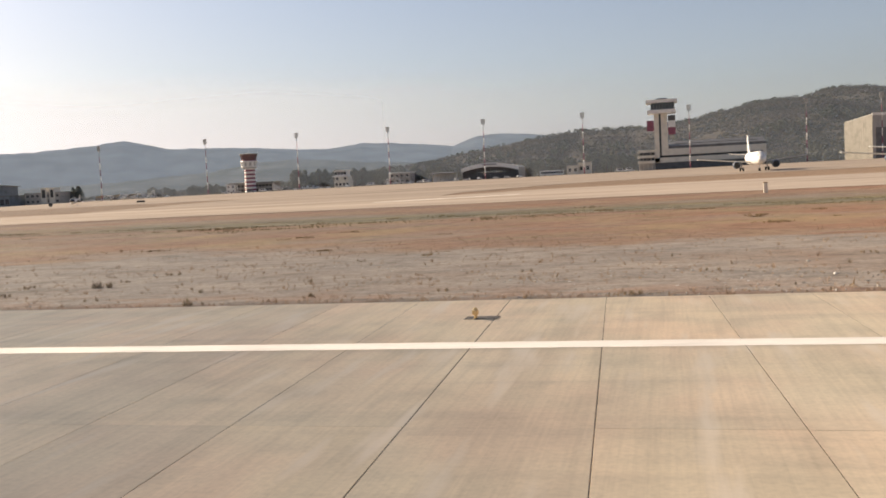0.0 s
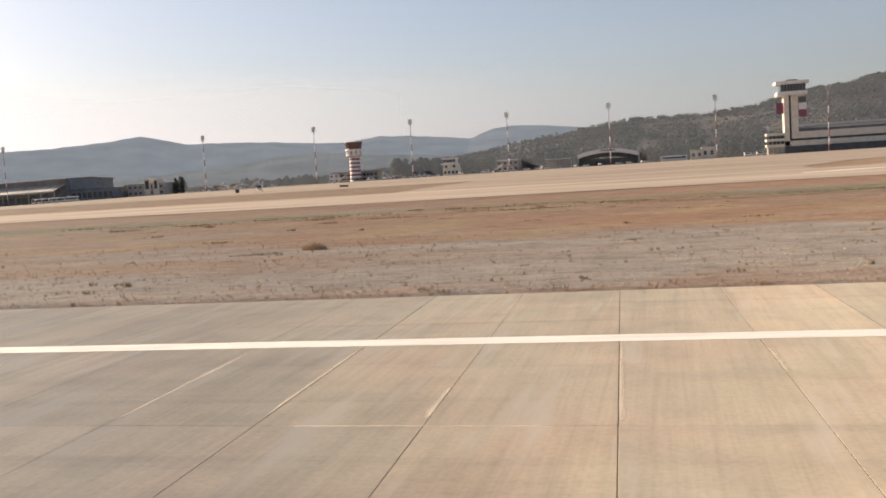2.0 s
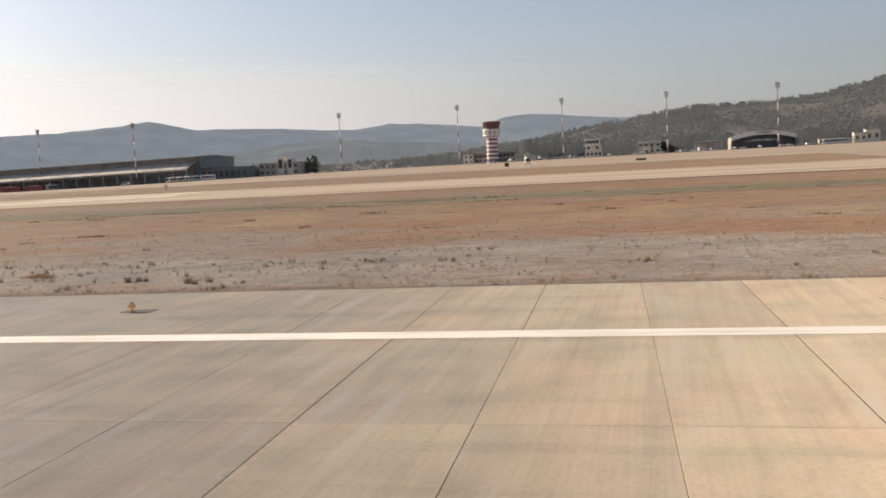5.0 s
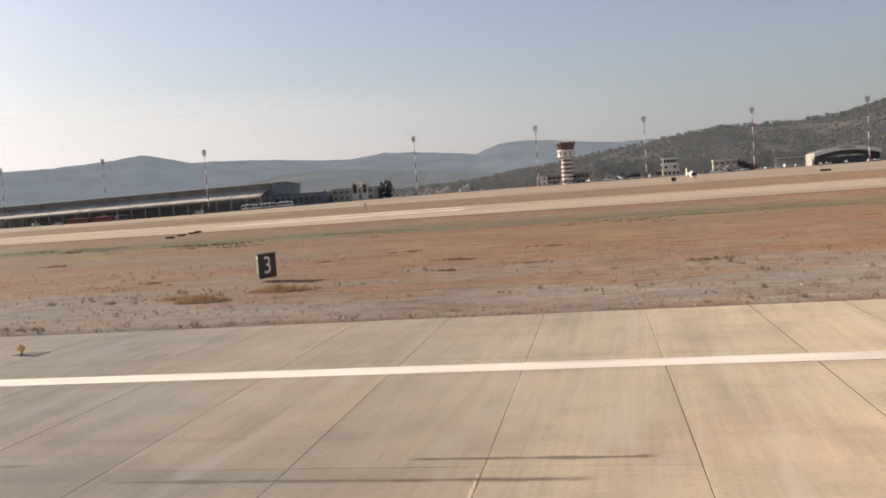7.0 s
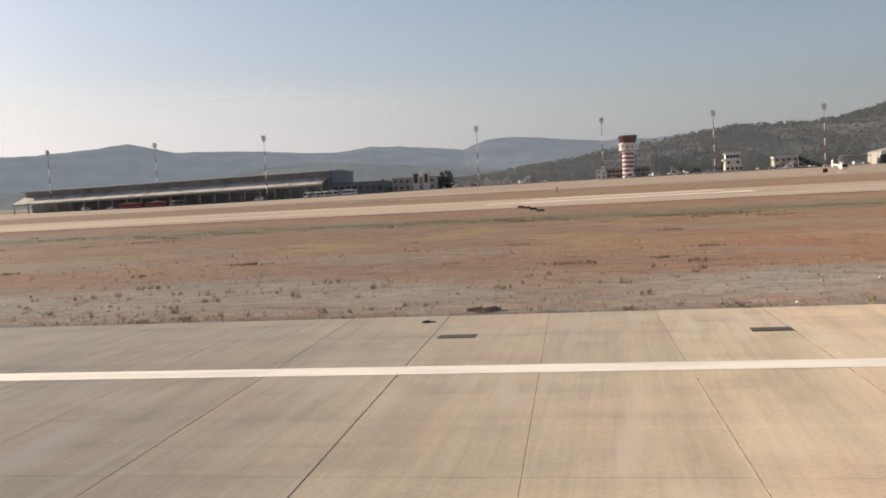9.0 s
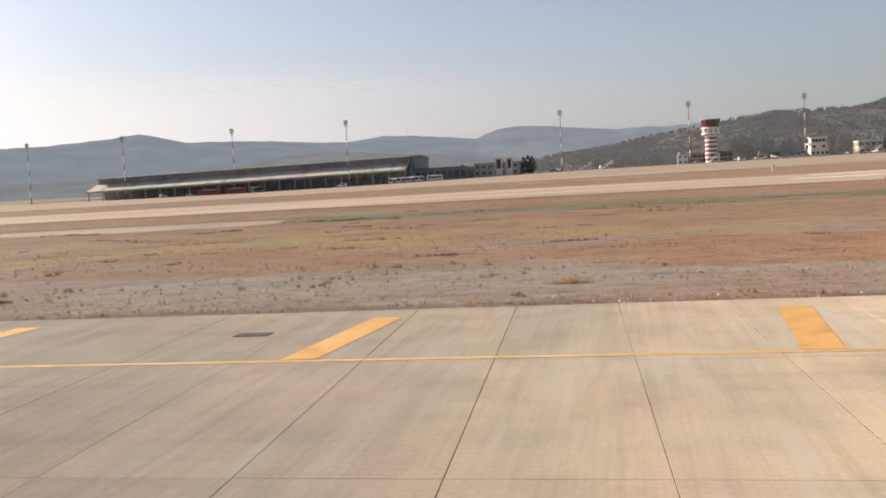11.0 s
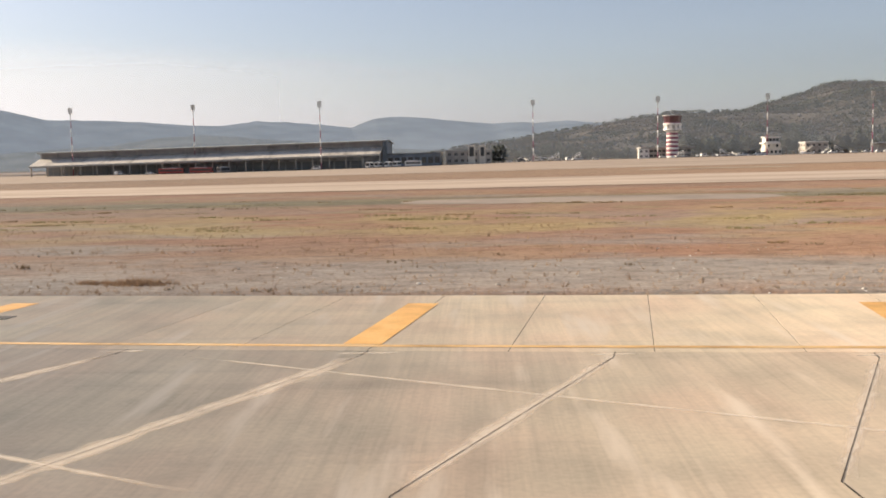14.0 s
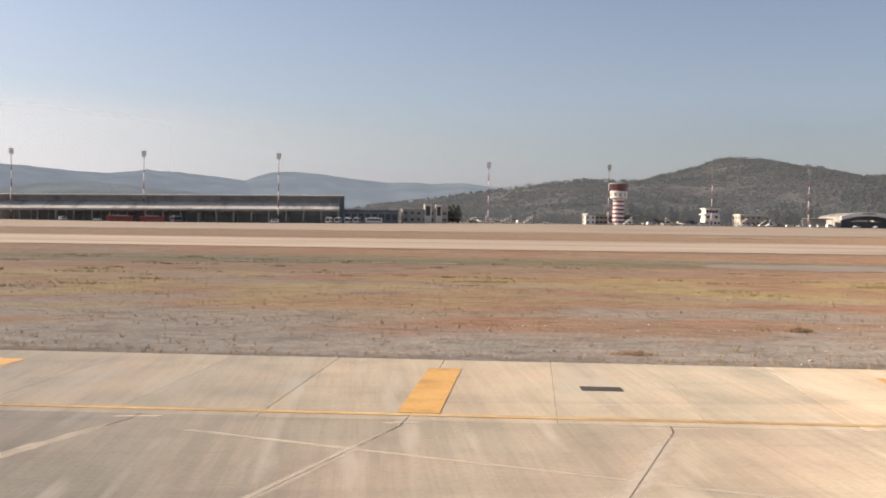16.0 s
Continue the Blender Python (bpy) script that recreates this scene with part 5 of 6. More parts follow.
rr = random.Random(11)
spots = []
while len(spots) < 150000:
    if rr.random() < 0.66:
        x = rr.uniform(-640, 700)
        yc, zc = crest(x)
        y = yc - 600 * rr.random() ** 1.1 + rr.uniform(0, 30)
    else:
        x = rr.uniform(60, 1250)
        yc, zc = crest_far(x)
        y = yc - 640 * rr.random() + rr.uniform(0, 30)
    if y < 690:
        continue
    open_ground = noise.noise((x * 0.012, y * 0.010, 9.0)) + 0.5 * noise.noise((x * 0.04, y * 0.03, 2.0))
    if open_ground < (-0.12 if x < 100 else -0.5) and rr.random() < 0.85:
        continue
    r = rr.uniform(0.7, 1.7) * (1.4 if y > 1700 else 1.0) * (rr.uniform(1.6, 2.2) if rr.random() < 0.13 else 1.0)
    spots.append((x, y, hill_z(x, y) - r * 0.05, r))
tagged(low_clumps("hill_scrub", spots, M_SCRUB), "dark green scrub and small trees covering the hill", "scrub", kind="stuff")
spots = []
while len(spots) < 46000:
    x, y = rr.uniform(-345, 360), 692 + 420 * rr.random() ** 1.6
    if noise.noise((x * 0.02, y * 0.014, 31.0)) < -0.22 + 0.0008 * (y - 692):
        continue
    h = rr.uniform(5.5, 10.5) * (0.75 if x < -240 else 1.0)
    g0, w = hill_z(x, y), h * rr.uniform(0.32, 0.46)
    for k in range(16):
        a, u = rr.uniform(0, 6.28), rr.random()
        q = w * math.sqrt(max(0.05, 1 - (2 * u - 0.8) ** 2)) * rr.uniform(0.3, 1.0)
        spots.append((x + q * math.cos(a), y + q * math.sin(a), g0 + h * (0.12 + 0.8 * u), h * rr.uniform(0.08, 0.16)))
while len(spots) < 62000:                 # small trees along the skyline of both ridges
    x = rr.uniform(-420, 1000)
    yc, zc = crest(x) if x < 330 and rr.random() < 0.6 else crest_far(x)
    if yc > 1900 and x < -50:
        continue
    y, h = yc + rr.uniform(-60, 12), rr.uniform(3.0, 6.5) * (1.2 if yc > 1900 else 1.0)
    if noise.noise((x * 0.03, y * 0.02, 44.0)) < -0.15:
        continue
    g0 = hill_z(x, y)
    for k in range(8):
        a, q = rr.uniform(0, 6.28), h * 0.42 * rr.random()
        spots.append((x + q * math.cos(a), y + q * math.sin(a), g0 + h * rr.uniform(0.2, 0.9), h * rr.uniform(0.14, 0.24)))
tagged(low_clumps("foothill_wood", spots, M_LEAF, None, 9), "grey-green wood on the foot and skyline of the hill", "wood", kind="stuff")


def house(x, y, w, h, turn):
    e = base("house", x, y, hill_z(x, y) - 1.0, turn)
    bm = B()
    box(bm, -w / 2, -4, 0, w / 2, 4, h, 0.05)
    wl = part("wall", bm, M_PAINT, e, "white wall")
    part("roof", extrude_x(B(), [(-4.4, h), (0, h + 1.8), (4.4, h), (4.4, h - 0.2), (-4.4, h - 0.2)], -w / 2 - 0.4, w / 2 + 0.4), M_ROOF, e, "low pitched pale roof")
    for i in range(3):
        bm = B()
        box(bm, -w / 2 + w * (i + 0.5) / 3 - 0.6, -4.06, h * 0.45, -w / 2 + w * (i + 0.5) / 3 + 0.6, -3.98, h * 0.75)
        part("window", bm, M_GLASS, wl)
    return tagged(e, "small white village house far off on the slope", "house", group="village houses")


rr = random.Random(17)
for i in range(17):
    hx0 = -460 + 7.0 * i + rr.uniform(-4, 4)
    house(hx0, 1960 + rr.uniform(-50, 50) + 0.5 * (hx0 + 411), rr.uniform(8, 15), rr.uniform(4.5, 7.5), rr.uniform(-25, 25))


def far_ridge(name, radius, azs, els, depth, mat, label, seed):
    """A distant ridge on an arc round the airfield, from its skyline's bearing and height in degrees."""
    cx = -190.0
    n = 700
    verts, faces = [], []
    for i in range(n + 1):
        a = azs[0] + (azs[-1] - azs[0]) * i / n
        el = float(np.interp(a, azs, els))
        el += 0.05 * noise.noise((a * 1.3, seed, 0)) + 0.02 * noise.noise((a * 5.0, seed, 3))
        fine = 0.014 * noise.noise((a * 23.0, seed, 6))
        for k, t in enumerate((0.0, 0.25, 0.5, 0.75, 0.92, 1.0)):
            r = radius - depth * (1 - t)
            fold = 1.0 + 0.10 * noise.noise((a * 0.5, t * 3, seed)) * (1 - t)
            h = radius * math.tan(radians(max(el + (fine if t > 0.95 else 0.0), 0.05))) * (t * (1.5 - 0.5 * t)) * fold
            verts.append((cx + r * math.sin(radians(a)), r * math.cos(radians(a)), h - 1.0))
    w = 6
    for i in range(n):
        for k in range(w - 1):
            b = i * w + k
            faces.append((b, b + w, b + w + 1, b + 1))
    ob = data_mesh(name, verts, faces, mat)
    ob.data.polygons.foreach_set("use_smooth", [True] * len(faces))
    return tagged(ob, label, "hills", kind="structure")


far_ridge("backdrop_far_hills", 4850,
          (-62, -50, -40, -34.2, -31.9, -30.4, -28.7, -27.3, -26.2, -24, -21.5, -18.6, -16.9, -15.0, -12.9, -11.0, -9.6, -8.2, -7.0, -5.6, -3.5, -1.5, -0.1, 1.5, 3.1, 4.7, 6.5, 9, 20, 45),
          (2.0, 2.5, 2.7, 2.8, 2.95, 3.08, 3.3, 3.0, 2.72, 2.70, 2.60, 2.38, 2.34, 2.58, 2.48, 2.3, 2.14, 2.64, 2.72, 2.66, 2.42, 2.22, 2.26, 2.2, 2.3, 2.12, 1.9, 1.6, 1.5, 1.5), 900, M_FAR, "blue-grey far hills, haze put in as glow", 1.0)
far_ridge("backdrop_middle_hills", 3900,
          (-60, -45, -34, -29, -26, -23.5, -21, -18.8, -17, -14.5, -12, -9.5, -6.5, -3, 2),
          (0.7, 0.8, 0.85, 0.95, 1.15, 1.3, 1.7, 1.82, 1.75, 1.5, 1.35, 1.05, 0.8, 0.65, 0.6), 700, M_FAR2, "grey-green middle hills, haze put in as glow", 7.0)


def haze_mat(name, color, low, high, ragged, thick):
    """See-through stand-in for thin lit haze, fading out between two heights; thick = (x, cover, x, cover) along the
    sheet.
    """
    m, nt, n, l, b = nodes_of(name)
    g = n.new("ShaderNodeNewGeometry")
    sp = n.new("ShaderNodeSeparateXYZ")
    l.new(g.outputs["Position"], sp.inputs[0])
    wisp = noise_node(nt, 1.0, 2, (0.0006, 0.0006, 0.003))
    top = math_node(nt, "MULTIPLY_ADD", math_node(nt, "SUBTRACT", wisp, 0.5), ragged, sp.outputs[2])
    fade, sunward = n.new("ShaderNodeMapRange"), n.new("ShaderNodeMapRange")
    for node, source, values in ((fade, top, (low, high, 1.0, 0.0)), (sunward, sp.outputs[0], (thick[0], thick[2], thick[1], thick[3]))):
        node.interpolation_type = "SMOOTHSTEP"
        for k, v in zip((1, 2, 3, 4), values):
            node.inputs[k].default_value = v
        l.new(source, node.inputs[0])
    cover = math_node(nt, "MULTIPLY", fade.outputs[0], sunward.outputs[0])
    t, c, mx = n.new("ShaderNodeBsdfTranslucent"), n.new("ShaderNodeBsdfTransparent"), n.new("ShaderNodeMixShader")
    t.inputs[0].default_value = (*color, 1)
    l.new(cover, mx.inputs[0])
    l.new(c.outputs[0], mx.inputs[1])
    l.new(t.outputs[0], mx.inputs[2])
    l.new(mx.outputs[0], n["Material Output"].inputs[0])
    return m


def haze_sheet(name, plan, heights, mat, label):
    """An upright translucent sheet, added to stand in for haze, over a line of plan points."""
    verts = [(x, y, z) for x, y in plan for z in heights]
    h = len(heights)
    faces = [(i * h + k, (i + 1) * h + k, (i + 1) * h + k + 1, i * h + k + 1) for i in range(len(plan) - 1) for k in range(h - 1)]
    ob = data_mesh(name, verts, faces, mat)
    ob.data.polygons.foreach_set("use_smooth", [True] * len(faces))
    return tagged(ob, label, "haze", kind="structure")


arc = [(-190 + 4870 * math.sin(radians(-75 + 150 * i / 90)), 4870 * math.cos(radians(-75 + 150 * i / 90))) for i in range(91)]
# Both sheets are added to lay lit haze over low sky and hills.
haze_sheet("backdrop_haze_bank", arc, (60, 250, 450, 650, 850), haze_mat("sunlit_haze", (0.37, 0.415, 0.50), 400.0, 620.0, 300.0, (-2600.0, 0.58, 800.0, 0.12)), "thin translucent sheet added as whitish haze low in the sky")
haze_sheet("backdrop_haze_veil", [(-1400 + 50 * i, 638) for i in range(49)], (-1, 40, 80, 120, 160, 200), haze_mat("valley_haze", (0.38, 0.45, 0.56), 40.0, 190.0, 30.0, (-500.0, 0.17, 300.0, 0.135)), "thin translucent sheet added as haze before the wooded hills")


# ================= trees =================
def tree(x, y, h, seed, mat=M_LEAF, slim=1.0, label="broad green tree behind the apron, paled for haze", group="airfield trees", skirt=0.22):
    rr = random.Random(seed)
    e = base("tree", x, y, land(x, y))
    bm = B()
    cyl(bm, (0, 0, -0.3), (rr.uniform(-.2, .2), 0, h * 0.45), 0.028 * h, 0.018 * h, 8)
    part("trunk", bm, M_BARK, e)
    tips = []
    for i in range(5):
        a = i * 1.257 + rr.uniform(-.4, .4)
        q = (math.cos(a) * h * 0.24 * slim, math.sin(a) * h * 0.24 * slim, h * rr.uniform(0.5, 0.75))
        bm = B()
        cyl(bm, (0, 0, h * rr.uniform(0.25, 0.4)), q, 0.014 * h, 0.006 * h, 6)
        part("limb", bm, M_BARK, e)
        tips.append(q)
    sp = []
    for i in range(150):
        a, u = rr.uniform(0, 6.28), rr.random()
        zz = h * (skirt + (0.96 - skirt) * u)
        rad = h * 0.36 * slim * math.sqrt(max(0.04, 1 - (2 * u - 0.85) ** 2)) * (0.85 + 0.25 * math.sin(3 * a + seed)) * rr.uniform(0.35, 1.0)
        sp.append((math.cos(a) * rad, math.sin(a) * rad, zz, h * rr.uniform(0.03, 0.075) * (0.7 + 0.3 * slim)))
    low_clumps("crown", sp, mat, e, seed)
    return tagged(e, label, "tree", group=group)


rr = random.Random(3)
tree_spots = []
for i in range(56):
    tree_spots.append((-232 + 137 * (i + rr.random()) / 56, rr.uniform(649, 690), rr.uniform(9, 14)))
for i in range(44):
    tree_spots.append((-352 + 92 * (i + rr.random()) / 44, rr.uniform(650, 700), rr.uniform(5, 8.5)))
for i in range(10):
    tree_spots.append((rr.uniform(-232, -205), rr.uniform(648, 660), rr.uniform(12, 15)))
for i in range(26):
    tree_spots.append((-62 + 76 * (i + rr.random()) / 26, rr.uniform(649, 690), rr.uniform(9, 14)))
for i, (x, y, h) in enumerate(tree_spots):
    tree(x, y, h, 100 + i)
for i, (x, h) in enumerate(((-355.6, 10.6), (-353.2, 11.4), (-350.6, 10.8), (-396.2, 7.0), (-392.0, 8.6))):
    tree(x, 572 + 2 * (i % 2), h, 300 + i, M_CYPRESS, 0.72, "dark upright cypress tree beside the office building", "cypress trees", 0.06)


# ================= vehicles =================
def wheel(e, x, y, r=0.36):
    bm = B()
    cyl(bm, (x, y - 0.12, r), (x, y + 0.12, r), r, r, 14)
    t = part("wheel", bm, M_TYRE, e, "black tyre")
    bm = B()
    cyl(bm, (x, y - 0.14, r), (x, y + 0.14, r), r * 0.55, r * 0.55, 10)
    part("rim", bm, M_STEEL, t)


def bus(x, y, paint, length=12.0, turn=0.0, label="white apron bus parked before the terminal", h=3.0):
    e = base("bus", x, y, land(x, y) + 0.05, turn)
    w = length / 2
    bm = B()
    box(bm, -w, -1.25, 0.35, w, 1.25, h, 0.16)
    part("body", bm, paint, e)
    n = max(3, int(length / 1.6))
    for s in (-1, 1):
        for i in range(n):
            a = -w + 0.5 + (length - 1.0) * i / n
            bm = B()
            box(bm, a + 0.06, s * 1.245, h * 0.45, a + (length - 1.0) / n - 0.06, s * 1.275, h * 0.82)
            part("window", bm, M_GLASS, e)
    for s in (-1, 1):
        bm = B()
        box(bm, s * (w - 0.01), -1.05, h * 0.38, s * (w + 0.02), 1.05, h * 0.86)
        part("windscreen", bm, M_GLASS, e)
    bm = B()
    box(bm, -w * 0.6, -0.7, h, w * 0.5, 0.7, h + 0.22, 0.06)
    part("roof_unit", bm, M_PAINT, e)
    for xx in (-w * 0.62, w * 0.62):
        for yy in (-1.1, 1.1):
            wheel(e, xx, yy, 0.46)
    return tagged(e, label, "bus", group="buses before the terminal")


def car(x, y, paint, turn=0.0, van=False, label="white car parked on the apron"):
    e = base("van" if van else "car", x, y, land(x, y) + 0.05, turn)
    L, W = (5.2, 1.9) if van else (4.3, 1.75)
    prof = [(-L / 2, 0.35), (L / 2, 0.35), (L / 2, 0.85), (L / 2 - 1.0, 1.0), (L / 2 - 1.6, 2.05), (-L / 2 + 0.1, 2.1), (-L / 2, 1.0)] if van else [(-L / 2, 0.35), (L / 2, 0.35), (L / 2, 0.75), (L / 2 - 1.1, 0.9), (L / 2 - 1.8, 1.42), (-L / 2 + 0.8, 1.45), (-L / 2 + 0.1, 0.95)]
    bm = B()
    a = [bm.verts.new((px, -W / 2, pz)) for px, pz in prof]
    b = [bm.verts.new((px, W / 2, pz)) for px, pz in prof]
    bm.faces.new(a)
    bm.faces.new(b[::-1])
    for i in range(len(prof)):
        j = (i + 1) % len(prof)
        bm.faces.new((a[j], a[i], b[i], b[j]))
    bmesh.ops.recalc_face_normals(bm, faces=bm.faces)
    bmesh.ops.bevel(bm, geom=list(bm.edges), offset=0.06, segments=2, affect="EDGES")
    part("body", bm, paint, e)
    z0, z1 = (1.2, 1.85) if van else (0.95, 1.33)
    for s in (-1, 1):
        bm = B()
        box(bm, -L / 2 + 0.7, s * W / 2 - 0.02, z0, L / 2 - 1.75, s * W / 2 + 0.015, z1)
        part("side_window", bm, M_GLASS, e)
    for xx in (-L * 0.31, L * 0.31):
        for yy in (-W / 2 + 0.1, W / 2 - 0.1):
            wheel(e, xx, yy, 0.33)
    return tagged(e, label, "van" if van else "car", group="parked cars")


def boarding_stairs(x, y, turn=0.0):
    e = base("boarding_stairs", x, y, land(x, y) + 0.05, turn)
    bm = B()
    box(bm, -3.6, -1.1, 0.5, 3.4, 1.1, 1.1, 0.05)
    part("chassis", bm, M_PAINT, e)
    for i in range(11):
        bm = B()
        box(bm, -3.0 + i * 0.42, -0.8, 1.1 + i * 0.26, -2.5 + i * 0.42, 0.8, 1.2 + i * 0.26)
        part("step", bm, M_STEEL, e)
    for s in (-0.9, 0.9):
        bm = B()
        cyl(bm, (-3.0, s, 2.1), (1.8, s, 5.0), 0.06, 0.06, 6)
        cyl(bm, (-3.0, s, 1.1), (1.8, s, 4.0), 0.10, 0.10, 6)
        cyl(bm, (1.8, s, 0.8), (1.8, s, 5.0), 0.08, 0.08, 6)
        part("handrail", bm, M_PAINT, e)
    for xx in (-2.4, 2.4):
        for yy in (-1.0, 1.0):
            wheel(e, xx, yy, 0.42)
    return tagged(e, "white mobile boarding stairs parked on the apron", "boarding stairs", group="boarding stairs")


for x, paint, L, t, lb in ((-531.2, M_BUSRED, 13.4, 0, "red apron bus parked before the terminal"), (-514.8, M_BUSRED, 12.2, 0, "red apron bus parked before the terminal"),
                          (-423.4, M_CARW, 8.0, 82, "white minibus parked before the terminal"), (-418.6, M_CARW, 8.0, 82, "white minibus parked before the terminal"), (-413.3, M_CARW, 8.0, 80, "white minibus parked before the terminal"), (-408.6, M_CARW, 7.0, 76, "white minibus parked before the terminal"), (-502.6, M_CARG, 8.0, 66, "grey minibus parked before the terminal"), (-399.8, M_CARW, 8.8, 6, "white coach parked beside the terminal annex"),
                          (-41.0, M_CARW, 15.0, 3, "white bus with dark windows beside the hangar")):
    bus(x, 524 if x < -380 else 606, paint, L, t, lb)
car(-452.0, 521, M_CARW, 180, True, "white van parked before the terminal")
car(-560.5, 525, M_CARW, 70, True, "white van parked before the terminal")
car(-541.5, 519, M_CARW, 0, False, "white car parked before the terminal")
rr = random.Random(21)
for i, x in enumerate((-372, -366, -360, -318, -311, -304, -296, -255, -240, -234, -228, -206, -199, -192, -170, -163, -156, -148, -141, -133, -128, -122, -116, -110, -100, -94, -86, -73, -66, -58, 2, 8, -346, -340, -222, -216)):
    car(x + rr.uniform(-1.5, 1.5), 592 + rr.uniform(-8, 8), M_CARG if rr.random() < 0.25 else M_CARW, rr.choice((0, 8, 180, 20, 75)), rr.random() < 0.25, "car parked along the apron edge")
for x, y, t in ((-306.0, 586, 20), (-318.5, 588, -15), (-330, 590, 160), (-245.0, 584, 10), (-219.0, 590, 180), (-150.0, 612, 20), (-143.0, 614, 170)):
    boarding_stairs(x, y, t)


def shelter(x, y):
    e = base("arched_shelter", x, y, land(x, y))
    bm = B()
    n, prev = 12, None
    for i in range(n + 1):
        a = math.pi * i / n
        ring = [bm.verts.new((5.6 * math.cos(a), yy, 1.9 + 1.7 * math.sin(a) - d)) for yy, d in ((-4, 0), (4, 0), (4, 0.15), (-4, 0.15))]
        if prev:
            for k in range(4):
                bm.faces.new((prev[k], prev[(k + 1) % 4], ring[(k + 1) % 4], ring[k]))
        prev = ring
    bmesh.ops.recalc_face_normals(bm, faces=bm.faces)
    part("canopy", bm, M_ROOF, e, "pale arched canopy")
    for xx in (-5.5, 5.5):
        for yy in (-3.8, 3.8):
            bm = B()
            cyl(bm, (xx, yy, -0.2), (xx, yy, 1.95), 0.12, 0.12, 8)
            part("post", bm, M_STEEL, e)
    return tagged(e, "low arched canopy shelter on the apron edge", "shelter", group="arched shelters")


for x in (-347.0, -335.0, -323.0):
    shelter(x, 597)


# ================= parked airliner =================
def airliner(x, y, turn):
    e = base("airliner", x, y, land(x, y) + 0.05, turn)

    def loft(rings, mat, name, label="", seg=20, par=None):
        """A skin over round sections: (station along -y to +y, centre z, half width, half height)."""
        bm = B()
        prev = None
        for s, zc, a, b in rings:
            ring = [bm.verts.new((a * math.cos(math.tau * i / seg), s, zc + b * math.sin(math.tau * i / seg))) for i in range(seg)]
            if prev:
                for i in range(seg):
                    bm.faces.new((prev[i], prev[(i + 1) % seg], ring[(i + 1) % seg], ring[i]))
            else:
                bm.faces.new(ring)
            prev = ring
        bm.faces.new(prev[::-1])
        bmesh.ops.recalc_face_normals(bm, faces=bm.faces)
        return part(name, bm, mat, par or e, label, True)
    loft([(-18.5, 3.3, 0.15, 0.15), (-18.2, 3.35, 0.7, 0.65), (-17.3, 3.5, 1.25, 1.25), (-15.5, 3.75, 1.8, 1.85), (-13, 3.85, 1.98, 2.07), (8, 3.85, 1.98, 2.07), (13, 4.2, 1.6, 1.7), (17, 4.8, 0.9, 1.0), (19, 5.2, 0.3, 0.4)], M_PAINT, "fuselage", "white fuselage")
    bm = B()
    for a, b in (((-0.95, -16.6, 4.25), (-0.15, -17.05, 4.75)), ((0.15, -17.05, 4.25), (0.95, -16.6, 4.75))):
        box(bm, a[0], -17.0, a[2], b[0], -15.9, b[2], 0.05)
    part("cockpit_window", bm, M_GLASS, e)

    def slab_wing(pts, thick, mat, name, label=""):
        bm = B()
        up = [bm.verts.new((px, py, pz + thick / 2)) for px, py, pz in pts]
        lo = [bm.verts.new((px, py, pz - thick / 2)) for px, py, pz in pts]
        bm.faces.new(up)
        bm.faces.new(lo[::-1])
        for i in range(len(pts)):
            j = (i + 1) % len(pts)
            bm.faces.new((up[j], up[i], lo[i], lo[j]))
        bmesh.ops.recalc_face_normals(bm, faces=bm.faces)
        return part(name, bm, mat, e, label)
    for s in (-1, 1):
        slab_wing([(s * 1.6, -5.2, 2.75), (s * 6.5, -1.6, 3.2), (s * 16.8, 4.6, 4.35), (s * 17.0, 6.0, 4.35), (s * 6.5, 2.6, 3.2), (s * 1.6, 2.6, 2.75)], 0.34, M_PANEL, "wing", "pale grey wing")
        slab_wing([(s * 0.5, 14.4, 5.2), (s * 6.0, 17.6, 5.8), (s * 6.0, 18.8, 5.8), (s * 0.5, 17.6, 5.2)], 0.22, M_PAINT, "tailplane")
        n = loft([(-5.6, 1.95, 0.95, 0.95), (-5.2, 1.95, 1.12, 1.12), (-3.6, 1.95, 1.15, 1.15), (-1.6, 2.05, 0.8, 0.8), (-0.9, 2.1, 0.5, 0.5)], M_ENGINE, "engine", "dark blue engine nacelle", 18)
        n.location = (s * 5.75, 0, 0)
        bm = B()
        cyl(bm, (0, -5.64, 1.95), (0, -5.58, 1.95), 0.86, 0.86, 18)
        part("fan", bm, M_BLACK, n, "dark fan intake")
        bm = B()
        cyl(bm, (s * 3.8, 1.0, 0.5), (s * 3.8, 1.0, 2.9), 0.16, 0.16, 8)
        leg = part("main_gear", bm, M_STEEL, e)
        for d in (-0.45, 0.45):
            bm = B()
            cyl(bm, (s * 3.8 + d - 0.2, 1.0, 0.58), (s * 3.8 + d + 0.2, 1.0, 0.58), 0.58, 0.58, 14)
            part("tyre", bm, M_TYRE, leg)
    bm = B()
    cyl(bm, (0, -12.8, 0.4), (0, -12.8, 2.2), 0.12, 0.12, 8)
    leg = part("nose_gear", bm, M_STEEL, e)
    bm = B()
    cyl(bm, (-0.3, -12.8, 0.4), (0.3, -12.8, 0.4), 0.4, 0.4, 14)
    part("tyre", bm, M_TYRE, leg)
    bm = B()
    pts = [(12.2, 5.4), (17.6, 11.7), (19.4, 11.7), (18.2, 5.4)]
    a = [bm.verts.new((-0.16, py, pz)) for py, pz in pts]
    b = [bm.verts.new((0.16, py, pz)) for py, pz in pts]
    bm.faces.new(a)
    bm.faces.new(b[::-1])
    for i in range(4):
        j = (i + 1) % 4
        bm.faces.new((a[j], a[i], b[i], b[j]))
    bmesh.ops.recalc_face_normals(bm, faces=bm.faces)
